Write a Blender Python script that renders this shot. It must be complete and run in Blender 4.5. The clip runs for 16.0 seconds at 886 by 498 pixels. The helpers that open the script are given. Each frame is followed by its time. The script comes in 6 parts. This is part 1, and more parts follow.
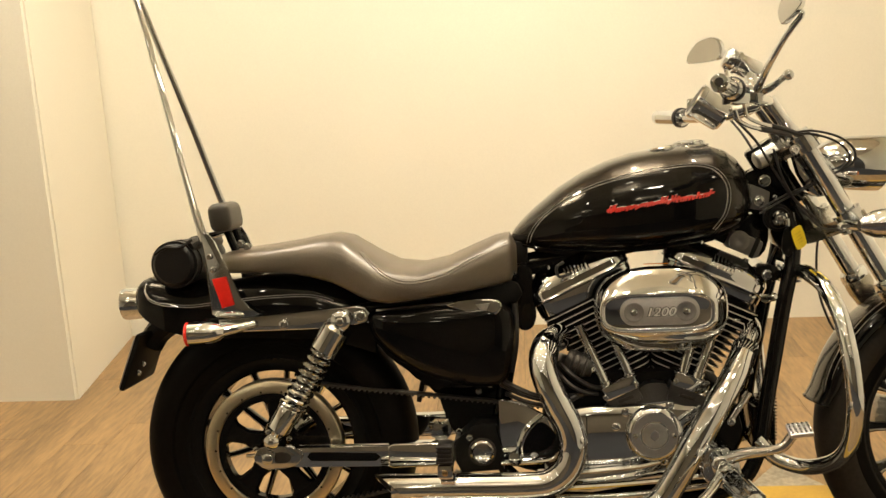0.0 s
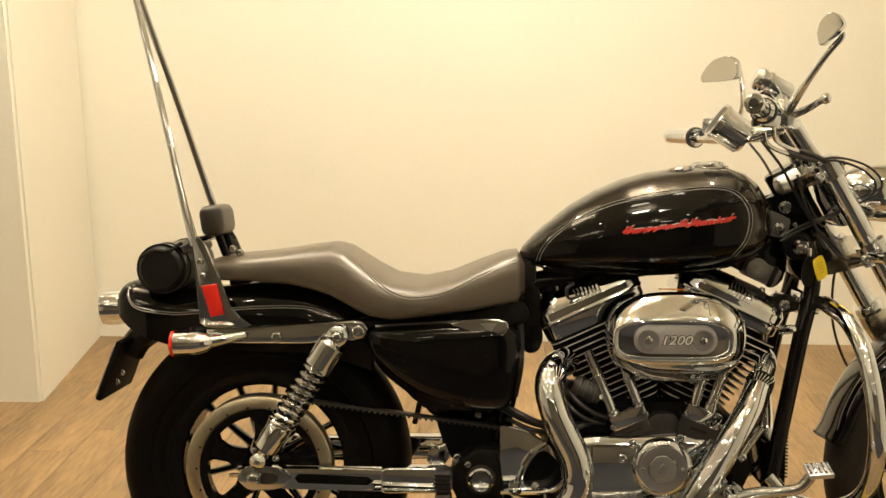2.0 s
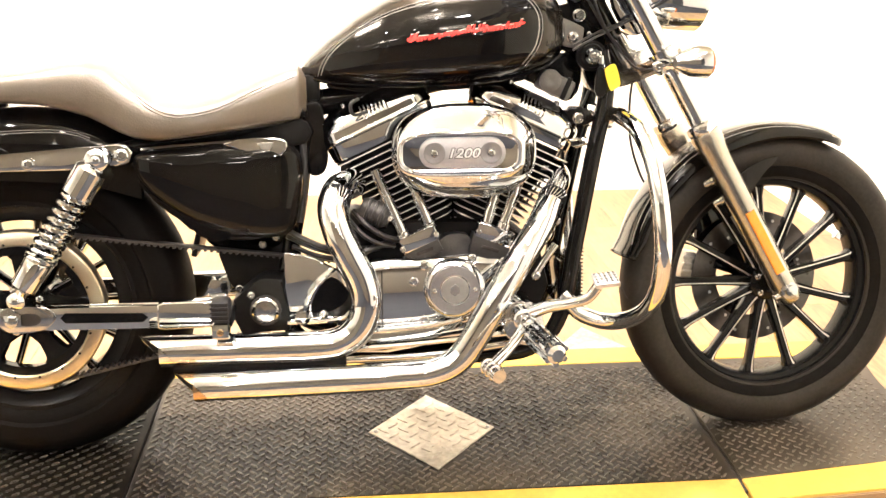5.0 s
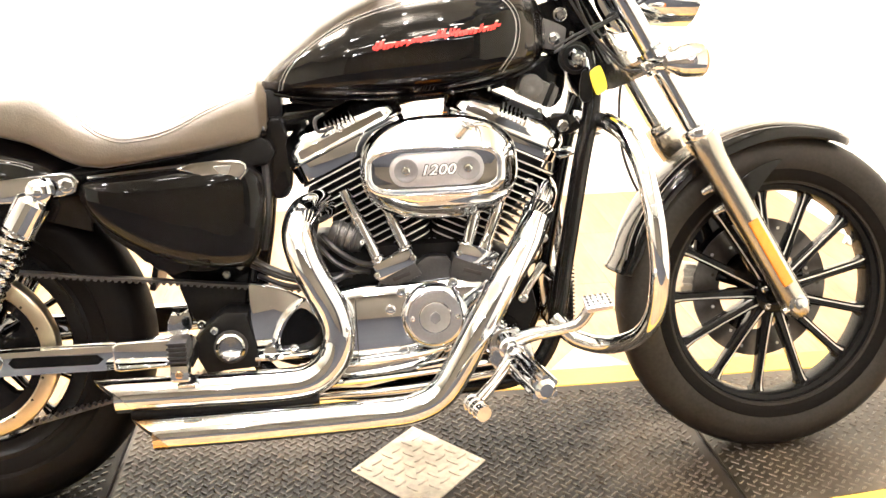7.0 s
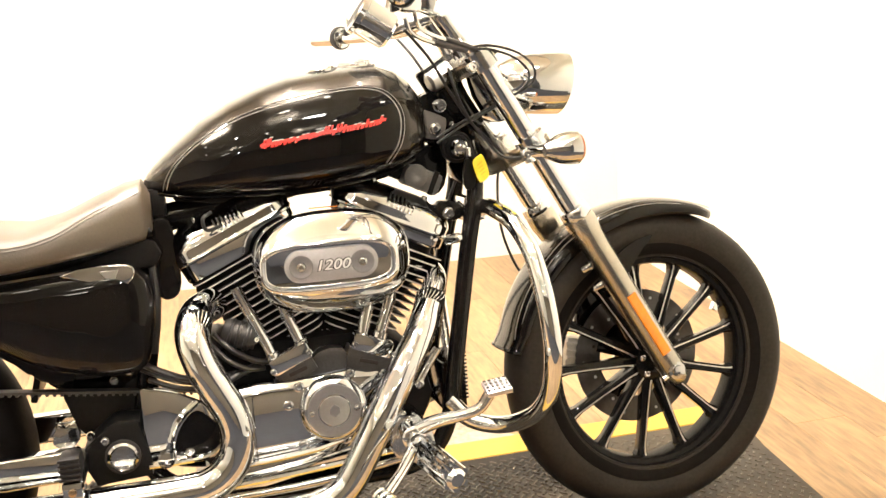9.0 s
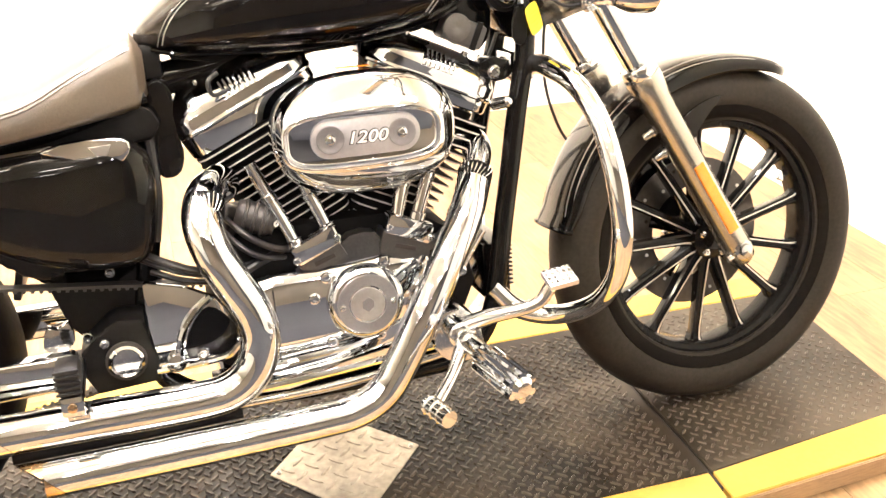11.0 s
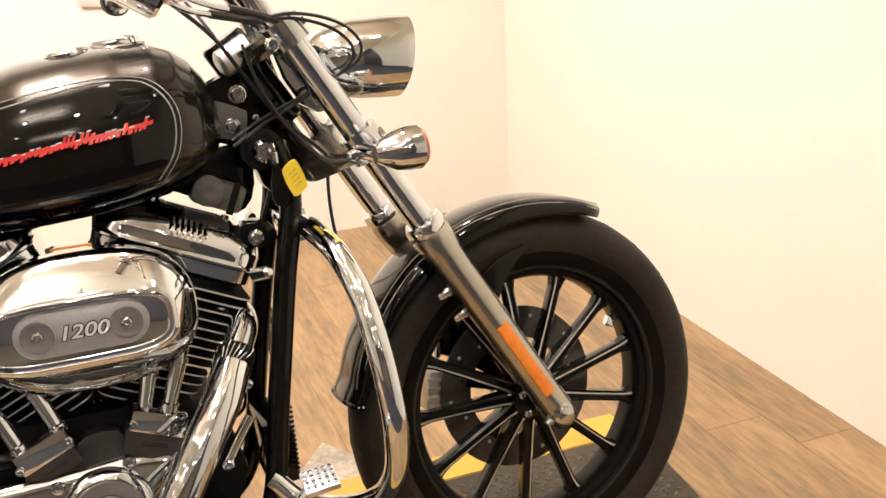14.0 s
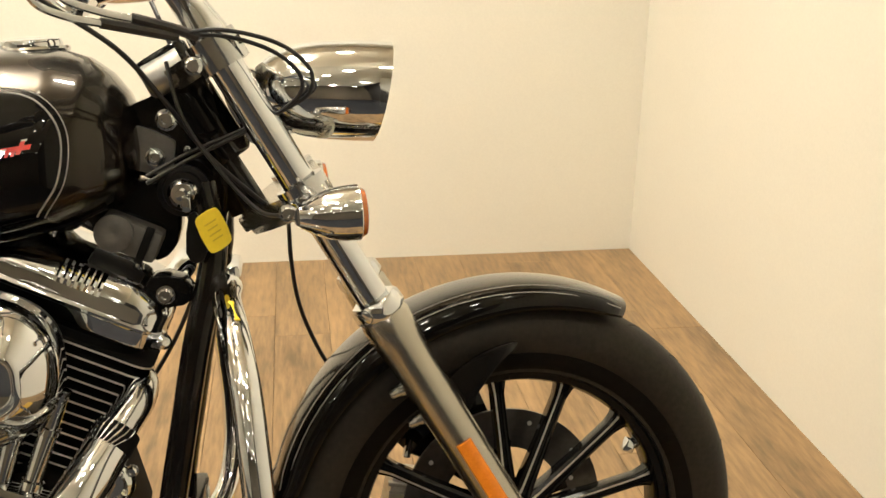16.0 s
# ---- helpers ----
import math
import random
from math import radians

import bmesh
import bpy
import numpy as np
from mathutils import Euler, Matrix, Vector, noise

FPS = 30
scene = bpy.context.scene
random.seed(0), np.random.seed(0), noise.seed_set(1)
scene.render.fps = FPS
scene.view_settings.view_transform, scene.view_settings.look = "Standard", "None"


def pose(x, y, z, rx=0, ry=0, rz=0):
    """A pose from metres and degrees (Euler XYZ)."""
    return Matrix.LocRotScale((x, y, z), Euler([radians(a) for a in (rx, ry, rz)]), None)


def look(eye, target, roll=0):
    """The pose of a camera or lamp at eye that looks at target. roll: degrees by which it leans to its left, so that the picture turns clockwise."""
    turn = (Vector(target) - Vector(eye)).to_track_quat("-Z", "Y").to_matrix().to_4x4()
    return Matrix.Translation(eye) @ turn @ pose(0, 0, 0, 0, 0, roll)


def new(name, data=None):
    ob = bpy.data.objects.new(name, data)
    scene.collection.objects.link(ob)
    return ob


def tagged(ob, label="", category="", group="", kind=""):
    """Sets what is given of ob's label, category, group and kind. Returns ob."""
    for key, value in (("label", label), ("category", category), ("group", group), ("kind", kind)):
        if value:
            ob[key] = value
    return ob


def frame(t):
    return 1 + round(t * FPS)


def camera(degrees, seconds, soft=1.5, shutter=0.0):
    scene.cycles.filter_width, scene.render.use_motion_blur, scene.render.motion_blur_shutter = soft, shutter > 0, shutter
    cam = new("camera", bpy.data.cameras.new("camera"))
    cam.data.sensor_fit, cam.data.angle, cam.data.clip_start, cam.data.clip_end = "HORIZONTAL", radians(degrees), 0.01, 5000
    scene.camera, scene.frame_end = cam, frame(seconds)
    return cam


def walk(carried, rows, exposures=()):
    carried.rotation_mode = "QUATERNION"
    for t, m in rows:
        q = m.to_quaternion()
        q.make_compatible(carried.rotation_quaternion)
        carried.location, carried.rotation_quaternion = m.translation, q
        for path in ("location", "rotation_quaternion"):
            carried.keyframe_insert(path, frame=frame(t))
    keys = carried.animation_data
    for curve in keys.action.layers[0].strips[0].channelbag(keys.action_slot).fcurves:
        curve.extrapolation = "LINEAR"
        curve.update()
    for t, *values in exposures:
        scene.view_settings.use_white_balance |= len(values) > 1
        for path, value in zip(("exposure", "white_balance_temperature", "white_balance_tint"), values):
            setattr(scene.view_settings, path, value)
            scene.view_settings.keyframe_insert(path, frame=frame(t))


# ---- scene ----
cam = camera(47.8, 16.0)
PATH = [
    (0, (0.571, -2.099, 1.233), (0.41, -0.154, 0.796), -3.0),
    (0.5, (0.505, -2.049, 1.24), (0.374, -0.095, 0.837), -3.7),
    (1, (0.454, -2.028, 1.238), (0.325, -0.08, 0.803), -1.3),
    (1.5, (0.454, -2.007, 1.23), (0.305, -0.062, 0.788), -0.5),
    (2, (0.477, -1.992, 1.227), (0.388, -0.04, 0.802), -0.1),
    (2.5, (0.485, -1.98, 1.188), (0.49, -0.047, 0.673), -0.5),
    (3, (0.493, -1.972, 1.142), (0.528, -0.07, 0.524), -0.5),
    (3.5, (0.478, -1.97, 1.124), (0.529, -0.086, 0.453), -0.2),
    (4, (0.495, -1.975, 1.119), (0.616, -0.099, 0.436), 1.2),
    (4.5, (0.567, -1.954, 1.101), (0.764, -0.082, 0.425), 0.8),
    (4.7, (0.595, -1.933, 1.081), (0.791, -0.057, 0.416), 0.7),
    (6.8, (0.729, -1.761, 1.056), (0.813, 0.137, 0.432), -1.3),
    (7, (0.697, -1.75, 1.06), (0.872, 0.134, 0.413), -1.7),
    (7.5, (0.609, -1.744, 1.071), (0.948, 0.136, 0.478), -2.2),
    (8, (0.557, -1.742, 1.13), (1.006, 0.124, 0.568), -2.6),
    (8.5, (0.549, -1.746, 1.134), (1.049, 0.113, 0.594), -1.6),
    (9, (0.608, -1.737, 1.126), (1.102, 0.122, 0.577), -1.8),
    (9.5, (0.678, -1.713, 1.087), (1.078, 0.153, 0.488), -1.2),
    (9.7, (0.704, -1.694, 1.086), (1.061, 0.176, 0.472), -0.5),
    (11.8, (0.475, -1.353, 1.102), (1.181, 0.279, 0.186), -1.0),
    (12, (0.485, -1.35, 1.116), (1.239, 0.28, 0.235), -0.8),
    (12.5, (0.549, -1.351, 1.153), (1.361, 0.307, 0.384), -0.8),
    (13, (0.666, -1.351, 1.168), (1.38, 0.373, 0.45), -0.5),
    (13.5, (0.796, -1.355, 1.158), (1.409, 0.416, 0.458), -0.4),
    (14, (0.881, -1.329, 1.14), (1.518, 0.435, 0.446), -2.9),
    (14.5, (0.965, -1.25, 1.15), (1.534, 0.562, 0.523), -0.5),
    (15, (1.073, -1.166, 1.181), (1.452, 0.7, 0.569), 1.8),
    (15.5, (1.133, -1.122, 1.147), (1.493, 0.72, 0.456), 1.0),
    (16, (1.244, -1.092, 1.129), (1.529, 0.767, 0.447), 0.9),
]

EXPOSURES = [(0.0, -0.84, 6480, 7), (2.5, -0.84, 6450, 6), (3.5, 0.03, 6150, 19), (4.5, 0.86, 5680, 17), (7.0, 1.36, 5330, 15), (9.5, 0.53, 5740, 13), (12.0, 1.62, 5450, 20), (13.5, 0.22, 5800, 19), (14.0, -0.20, 5600, 18), (14.5, -0.30, 5470, 15), (15.5, -0.5, 5850, 8), (16.0, -0.6, 5880, 7)]
walk(cam, [(t, look(eye, target, roll)) for t, eye, target, roll in PATH], EXPOSURES)

# ---- light: a showroom with warm recessed ceiling spots, no daylight ----
world = bpy.data.worlds.new("world")
scene.world = world
world.use_nodes = True
world.node_tree.nodes["Background"].inputs[0].default_value = (1.0, 0.86, 0.66, 1)
world.node_tree.nodes["Background"].inputs[1].default_value = 0.02
CEILING, FLOOR, LAMP_Z, SOFFIT = 3.35, -0.05, 2.865, -0.9
LAMPS = [(-3.2, -0.5, 22.0), (-2.0, 0.75, 18.0), (-0.7, 0.80, 42.0), (0.55, 0.80, 60.0), (1.45, 0.75, 22.0), (-0.75, -1.05, 5.0), (0.25, -0.95, 6.0), (0.80, -1.15, 6.0), (1.55, -1.2, 5.0), (1.4, -4.6, 38.0), (-2.2, -4.4, 34.0)]
BULBS = [(-1.9, -1.4), (-0.25, -1.75), (1.25, -1.9), (1.95, -0.7), (0.9, -2.7), (-1.2, -2.6), (0.3, -0.3), (2.0, -3.3), (-0.1, -3.6), (-2.6, -3.2), (0.7, -4.5), (-1.1, -4.4), (2.0, -5.1), (-0.3, -5.3), (-2.8, -5.2), (-3.0, -2.0), (0.95, 0.05), (-1.3, -0.3)]
LAMP_COLOUR = (1.0, 0.87, 0.70)
for lx, ly, watts in LAMPS:
    data = bpy.data.lights.new("spot_lamp", "AREA")
    data.shape, data.size, data.energy, data.color, data.spread = "DISK", 0.11, watts, LAMP_COLOUR, radians(150)
    lamp = new("spot_lamp", data)
    lamp.matrix_world = look((lx, ly, LAMP_Z), (lx, ly + 0.25, 0))
# added fill lamps that wash the ceiling, so paint and chrome reflect it brighter
for lx, ly, watts in ((-1.3, 0.45, 84.0), (0.55, 0.50, 84.0), (0.25, -0.95, 28.0), (0.4, -2.9, 34.0), (-2.2, -2.9, 34.0)):
    data = bpy.data.lights.new("ceiling_fill_lamp", "AREA")
    data.shape, data.size, data.energy, data.color, data.spread = "DISK", 0.16, watts, LAMP_COLOUR, radians(115)
    lamp = new("ceiling_fill_lamp", data)
    lamp.matrix_world = look((lx, ly, LAMP_Z + 0.07), (lx, ly + 0.001, CEILING + 1))


# ---- materials ----
def mat(name, colour, rough=0.5, metal=0.0, vary=0.12, scale=6.0, fine=90.0, bump=0.0, coat=0.0, rough_vary=0.0, each=0.0, spec=0.5, emit=0.0, stretch=None, island=False, coat_ior=1.5, dust=None):
    m = bpy.data.materials.new(name)
    m.use_nodes = True
    n, l = m.node_tree.nodes, m.node_tree.links
    b = n["Principled BSDF"]
    b.inputs["Roughness"].default_value, b.inputs["Metallic"].default_value = rough, metal
    b.inputs["Coat Weight"].default_value, b.inputs["Coat Roughness"].default_value = coat, 0.03
    b.inputs["Coat IOR"].default_value = coat_ior
    b.inputs["Specular IOR Level"].default_value = spec
    tc = n.new("ShaderNodeTexCoord")
    src = tc.outputs["Object"]
    if each and not island:
        oi, mul, av = n.new("ShaderNodeObjectInfo"), n.new("ShaderNodeMath"), n.new("ShaderNodeVectorMath")
        mul.operation, mul.inputs[1].default_value = "MULTIPLY", 37.0
        l.new(oi.outputs["Random"], mul.inputs[0])
        l.new(src, av.inputs[0])
        l.new(mul.outputs[0], av.inputs[1])
        src = av.outputs[0]
    if stretch:
        mp = n.new("ShaderNodeMapping")
        mp.inputs["Scale"].default_value = stretch
        l.new(src, mp.inputs["Vector"])
        src = mp.outputs["Vector"]
    big, small = n.new("ShaderNodeTexNoise"), n.new("ShaderNodeTexNoise")
    big.inputs["Scale"].default_value, small.inputs["Scale"].default_value = scale, fine
    big.inputs["Detail"].default_value, small.inputs["Detail"].default_value = 4, 3
    l.new(src, big.inputs["Vector"])
    l.new(src, small.inputs["Vector"])
    add = n.new("ShaderNodeMath")
    add.operation = "MULTIPLY_ADD"
    add.inputs[1].default_value = 0.5
    half = n.new("ShaderNodeMath")
    half.operation = "MULTIPLY"
    half.inputs[1].default_value = 0.5
    l.new(small.outputs["Fac"], half.inputs[0])
    l.new(big.outputs["Fac"], add.inputs[0])
    l.new(half.outputs[0], add.inputs[2])
    ramp = n.new("ShaderNodeValToRGB")
    ramp.color_ramp.elements[0].position, ramp.color_ramp.elements[1].position = 0.3, 0.7
    ramp.color_ramp.elements[0].color = (*[c * (1 - vary) for c in colour], 1)
    ramp.color_ramp.elements[1].color = (*[min(1, c * (1 + vary)) for c in colour], 1)
    l.new(add.outputs[0], ramp.inputs[0])
    out = ramp.outputs[0]
    if each:
        info = n.new("ShaderNodeNewGeometry" if island else "ShaderNodeObjectInfo")
        hsv = n.new("ShaderNodeHueSaturation")
        rng = n.new("ShaderNodeMapRange")
        rng.inputs["To Min"].default_value, rng.inputs["To Max"].default_value = 1 - each, 1 + each
        l.new(info.outputs["Random Per Island" if island else "Random"], rng.inputs["Value"])
        l.new(rng.outputs[0], hsv.inputs["Value"])
        l.new(out, hsv.inputs["Color"])
        out = hsv.outputs[0]
    if dust:
        cloud, film = n.new("ShaderNodeTexNoise"), n.new("ShaderNodeValToRGB")
        cloud.inputs["Scale"].default_value, cloud.inputs["Detail"].default_value, cloud.inputs["Distortion"].default_value = 3.4, 7, 0.8
        l.new(tc.outputs["Object"], cloud.inputs["Vector"])
        film.color_ramp.elements[0].position, film.color_ramp.elements[1].position = 0.44, 0.70
        film.color_ramp.elements[0].color, film.color_ramp.elements[1].color = (0, 0, 0, 1), (dust[3], dust[3], dust[3], 1)
        l.new(cloud.outputs["Fac"], film.inputs[0])
        mix = n.new("ShaderNodeMix")
        mix.data_type = "RGBA"
        l.new(film.outputs[0], mix.inputs[0])
        l.new(out, mix.inputs[6])
        mix.inputs[7].default_value = (*dust[:3], 1)
        out = mix.outputs[2]
    l.new(out, b.inputs["Base Color"])
    if rough_vary:
        rr = n.new("ShaderNodeMapRange")
        rr.inputs["To Min"].default_value, rr.inputs["To Max"].default_value = max(0.02, rough - rough_vary), rough + rough_vary
        l.new(add.outputs[0], rr.inputs["Value"])
        l.new(rr.outputs[0], b.inputs["Roughness"])
    if bump:
        bp = n.new("ShaderNodeBump")
        bp.inputs["Strength"].default_value, bp.inputs["Distance"].default_value = bump, 0.004
        l.new(add.outputs[0], bp.inputs["Height"])
        l.new(bp.outputs[0], b.inputs["Normal"])
    if emit:
        b.inputs["Emission Color"].default_value = (*colour, 1)
        b.inputs["Emission Strength"].default_value = emit
    return m


CHROME = mat("chrome", (0.73, 0.755, 0.79), 0.03, 1.0, 0.02, 9, 60, rough_vary=0.015)
WORN_CHROME = mat("worn_chrome", (0.57, 0.585, 0.60), 0.11, 1.0, 0.10, 14, 120, 0.05, rough_vary=0.06)
BRUSHED = mat("brushed_alloy", (0.62, 0.61, 0.59), 0.32, 1.0, 0.10, 10, 160, 0.04, rough_vary=0.08)
SATIN = mat("satin_alloy", (0.47, 0.445, 0.385), 0.24, 1.0, 0.06, 8, 140, 0.02, rough_vary=0.05)
BADGE = mat("badge_plate", (0.40, 0.385, 0.385), 0.38, 0.45, 0.10, 30, 260, 0.05)
PAINT = mat("black_gloss_paint", (0.0035, 0.0032, 0.003), 0.10, 0.0, 0.2, 5, 80, coat=1.0, spec=0.0, coat_ior=1.34)
# ceiling sheen on the crowns of tank and fenders, outside the pinstripes, painted in as a lighter metallic base under
# the same clear coat
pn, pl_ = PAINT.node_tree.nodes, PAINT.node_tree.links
edge_attr, edge_map, sheen_mix = pn.new("ShaderNodeAttribute"), pn.new("ShaderNodeMapRange"), pn.new("ShaderNodeMix")
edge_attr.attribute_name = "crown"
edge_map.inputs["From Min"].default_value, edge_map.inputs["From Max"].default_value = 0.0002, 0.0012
sheen_mix.data_type = "RGBA"
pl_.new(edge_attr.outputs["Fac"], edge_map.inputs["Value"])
pl_.new(edge_map.outputs[0], sheen_mix.inputs[0])
pl_.new(pn["Principled BSDF"].inputs["Base Color"].links[0].from_socket, sheen_mix.inputs[6])
sheen_mix.inputs[7].default_value = (0.024, 0.0195, 0.0145, 1)
pl_.new(sheen_mix.outputs[2], pn["Principled BSDF"].inputs["Base Color"])
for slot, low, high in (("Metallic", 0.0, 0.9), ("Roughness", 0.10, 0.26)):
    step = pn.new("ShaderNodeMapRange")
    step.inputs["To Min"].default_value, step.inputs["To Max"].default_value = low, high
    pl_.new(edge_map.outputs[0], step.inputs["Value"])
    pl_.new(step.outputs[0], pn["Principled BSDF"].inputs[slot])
ENAMEL = mat("black_enamel", (0.005, 0.0046, 0.0042), 0.16, 0.0, 0.25, 12, 90, 0.03, coat=0.55, spec=0.08, coat_ior=1.35)
CASE = mat("grey_wrinkle_case", (0.045, 0.042, 0.039), 0.38, 0.3, 0.25, 16, 220, 0.25)
PLASTIC = mat("black_plastic", (0.008, 0.0075, 0.007), 0.35, 0.0, 0.25, 14, 160, 0.12, spec=0.12)
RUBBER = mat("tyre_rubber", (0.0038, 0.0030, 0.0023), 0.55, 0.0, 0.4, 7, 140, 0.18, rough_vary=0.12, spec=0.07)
BELT = mat("belt_rubber", (0.04, 0.034, 0.029), 0.55, 0.0, 0.3, 20, 160, 0.05)
HOSE = mat("hose_rubber", (0.012, 0.011, 0.011), 0.4, 0.0, 0.25, 20, 160, 0.05)
LEATHER = mat("seat_vinyl", (0.084, 0.065, 0.043), 0.36, 0.0, 0.16, 7, 300, 0.22, rough_vary=0.08, spec=0.75)
PAD = mat("pad_vinyl", (0.022, 0.018, 0.013), 0.36, 0.0, 0.2, 9, 300, 0.25, spec=0.5)
BAG = mat("bag_leather", (0.007, 0.006, 0.0055), 0.42, 0.0, 0.3, 12, 220, 0.3, spec=0.3)
STRIPE = mat("silver_pinstripe", (0.38, 0.36, 0.34), 0.35, 0.6, 0.1)
RED = mat("red_emblem", (0.62, 0.03, 0.02), 0.3, 0.0, 0.15, 40, 200, coat=0.6)
RED_LENS = mat("red_reflector", (0.75, 0.02, 0.012), 0.22, 0.0, 0.12, 60, 400, 0.1, coat=0.7)
AMBER = mat("amber_reflector", (0.95, 0.27, 0.010), 0.22, 0.0, 0.15, 60, 400, 0.1, coat=0.7)
TAG = mat("yellow_tag", (0.93, 0.70, 0.02), 0.45, 0.0, 0.06, 30, 200)
INK = mat("faded_ink", (0.70, 0.50, 0.02), 0.6)
COIL = mat("grey_coil_resin", (0.105, 0.098, 0.088), 0.45, 0.0, 0.2, 30, 160, 0.08)
FIN_EDGE = mat("machined_fin_edge", (0.78, 0.74, 0.69), 0.38, 0.7, 0.12, 30, 200)
LENS = mat("clear_lens", (0.7, 0.7, 0.68), 0.1, 0.0, 0.05, coat=1.0)
MIRROR = mat("mirror_glass", (0.85, 0.85, 0.84), 0.02, 1.0, 0.01)
COPPER = mat("heat_tinted_pipe", (0.62, 0.44, 0.25), 0.2, 1.0, 0.25, 8, 60, rough_vary=0.1)
WALL = mat("cream_wall_paint", (0.79, 0.762, 0.665), 0.75, 0.0, 0.035, 1.2, 160, 0.05)
CEIL = mat("ceiling_paint", (0.84, 0.75, 0.60), 0.8, 0.0, 0.05, 1.5, 120, 0.05)
# wall end out of view, made dark for what the chrome mirrors
DARKWALL = mat("dark_reflected_wall", (0.045, 0.043, 0.042), 0.7, 0.0, 0.15, 1.0, 80, 0.05)
WOOD = mat("oak_plank", (0.252, 0.160, 0.074), 0.40, 0.0, 0.55, 1.1, 9, 0.05, rough_vary=0.12, each=0.035, stretch=(9, 1.3, 4))
EDGE_WOOD = mat("edging_board", (0.30, 0.195, 0.10), 0.5, 0.0, 0.25, 3, 40, 0.1, stretch=(1, 8, 8))
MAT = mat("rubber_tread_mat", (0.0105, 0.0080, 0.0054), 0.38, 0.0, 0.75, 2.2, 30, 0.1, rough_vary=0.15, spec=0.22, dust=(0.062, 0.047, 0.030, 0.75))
YELLOW = mat("yellow_edge_paint", (0.54, 0.335, 0.035), 0.55, 0.0, 0.14, 6, 90, 0.15, dust=(0.34, 0.20, 0.05, 0.35))
PLATE = mat("tread_plate_steel", (0.42, 0.38, 0.31), 0.42, 0.75, 0.45, 9, 60, 0.15, rough_vary=0.12)
GLOW = mat("lamp_glow", (1.0, 0.86, 0.62), 0.5, emit=40.0)
GROOVE = mat("plank_groove", (0.12, 0.078, 0.038), 0.8)
# unseen ceiling and far wall, tones set for reflections in chrome and paint
AISLE_CEIL = mat("grey_ceiling_paint", (0.70, 0.64, 0.52), 0.8, 0.0, 0.08, 1.0, 80, 0.05)
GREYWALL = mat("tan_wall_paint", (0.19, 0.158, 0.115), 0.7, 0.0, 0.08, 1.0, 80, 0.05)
# near-black floor out of view, added to darken reflections in the chrome
AISLE = mat("dark_reflected_floor", (0.024, 0.024, 0.028), 0.75, 0.0, 0.25, 3, 200, 0.2)
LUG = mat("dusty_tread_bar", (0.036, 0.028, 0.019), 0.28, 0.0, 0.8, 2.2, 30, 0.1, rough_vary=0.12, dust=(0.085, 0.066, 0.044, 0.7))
FIN = mat("matt_black_fin", (0.006, 0.0055, 0.005), 0.7, 0.0, 0.2, 20, 160, spec=0.1)
RING = mat("engraved_ring", (0.27, 0.26, 0.26), 0.36, 0.6, 0.1, 30, 260, 0.05)
WHEEL_BLACK = mat("wheel_black_paint", (0.006, 0.0056, 0.0052), 0.26, 0.0, 0.2, 14, 120, 0.02, spec=0.16)
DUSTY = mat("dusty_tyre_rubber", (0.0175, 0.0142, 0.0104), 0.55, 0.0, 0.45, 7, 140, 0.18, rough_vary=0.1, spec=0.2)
# rear panel: the light falling off there is put into a darker rubber colour
SHADED_MAT = mat("shaded_tread_mat", (0.006, 0.0050, 0.0036), 0.42, 0.0, 0.6, 2.2, 30, 0.1, rough_vary=0.15, spec=0.06)
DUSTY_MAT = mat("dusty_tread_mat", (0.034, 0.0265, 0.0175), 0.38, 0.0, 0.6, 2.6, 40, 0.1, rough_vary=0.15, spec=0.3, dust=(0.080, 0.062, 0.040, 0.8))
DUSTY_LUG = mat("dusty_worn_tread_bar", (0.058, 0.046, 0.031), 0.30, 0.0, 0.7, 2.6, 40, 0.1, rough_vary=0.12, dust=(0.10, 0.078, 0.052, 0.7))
# tread bars of the rear panel, darkened for the same falloff of light
SHADED_LUG = mat("shaded_tread_bar", (0.014, 0.0115, 0.008), 0.22, 0.0, 0.8, 2.2, 30, 0.1, rough_vary=0.08, spec=0.45)
AMBER_LENS = mat("amber_lens", (0.38, 0.10, 0.012), 0.2, 0.0, 0.1, 40, 200, coat=0.6)
SEAM = mat("joint_shadow_gap", (0.02, 0.016, 0.012), 0.8)


# ---- mesh helpers ----
def part(name, bm, material, parent=None, label="", smooth=True, angle=40):
    """One mesh object out of a bmesh, its origin in the middle of it, under a thing or a part."""
    bmesh.ops.recalc_face_normals(bm, faces=bm.faces)
    xs = [v.co for v in bm.verts]
    lo = Vector([min(c[i] for c in xs) for i in range(3)])
    hi = Vector([max(c[i] for c in xs) for i in range(3)])
    mid = (lo + hi) / 2
    bmesh.ops.translate(bm, vec=-mid, verts=bm.verts)
    lim = math.cos(radians(angle))
    for f in bm.faces:
        f.smooth = smooth
    for e in bm.edges:
        if len(e.link_faces) == 2 and e.link_faces[0].normal.dot(e.link_faces[1].normal) < lim:
            e.smooth = False
    me = bpy.data.meshes.new(name)
    bm.to_mesh(me)
    bm.free()
    for m in material if isinstance(material, (list, tuple)) else [material]:
        me.materials.append(m)
    ob = new(name, me)
    ob.location = mid
    if parent is not None:
        ob.parent = parent
        base = Vector((0, 0, 0))
        p = parent
        while p is not None and p.type == "MESH":
            base += p.location
            p = p.parent
        ob.location = mid - base
    if label:
        ob["label"] = label
    return ob


def sheen_crown(ob, rule):
    """Marks how far each point lies inside the crown of a painted part, where sheen is painted in."""
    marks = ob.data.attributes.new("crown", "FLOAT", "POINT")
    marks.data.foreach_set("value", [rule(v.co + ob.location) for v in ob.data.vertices])


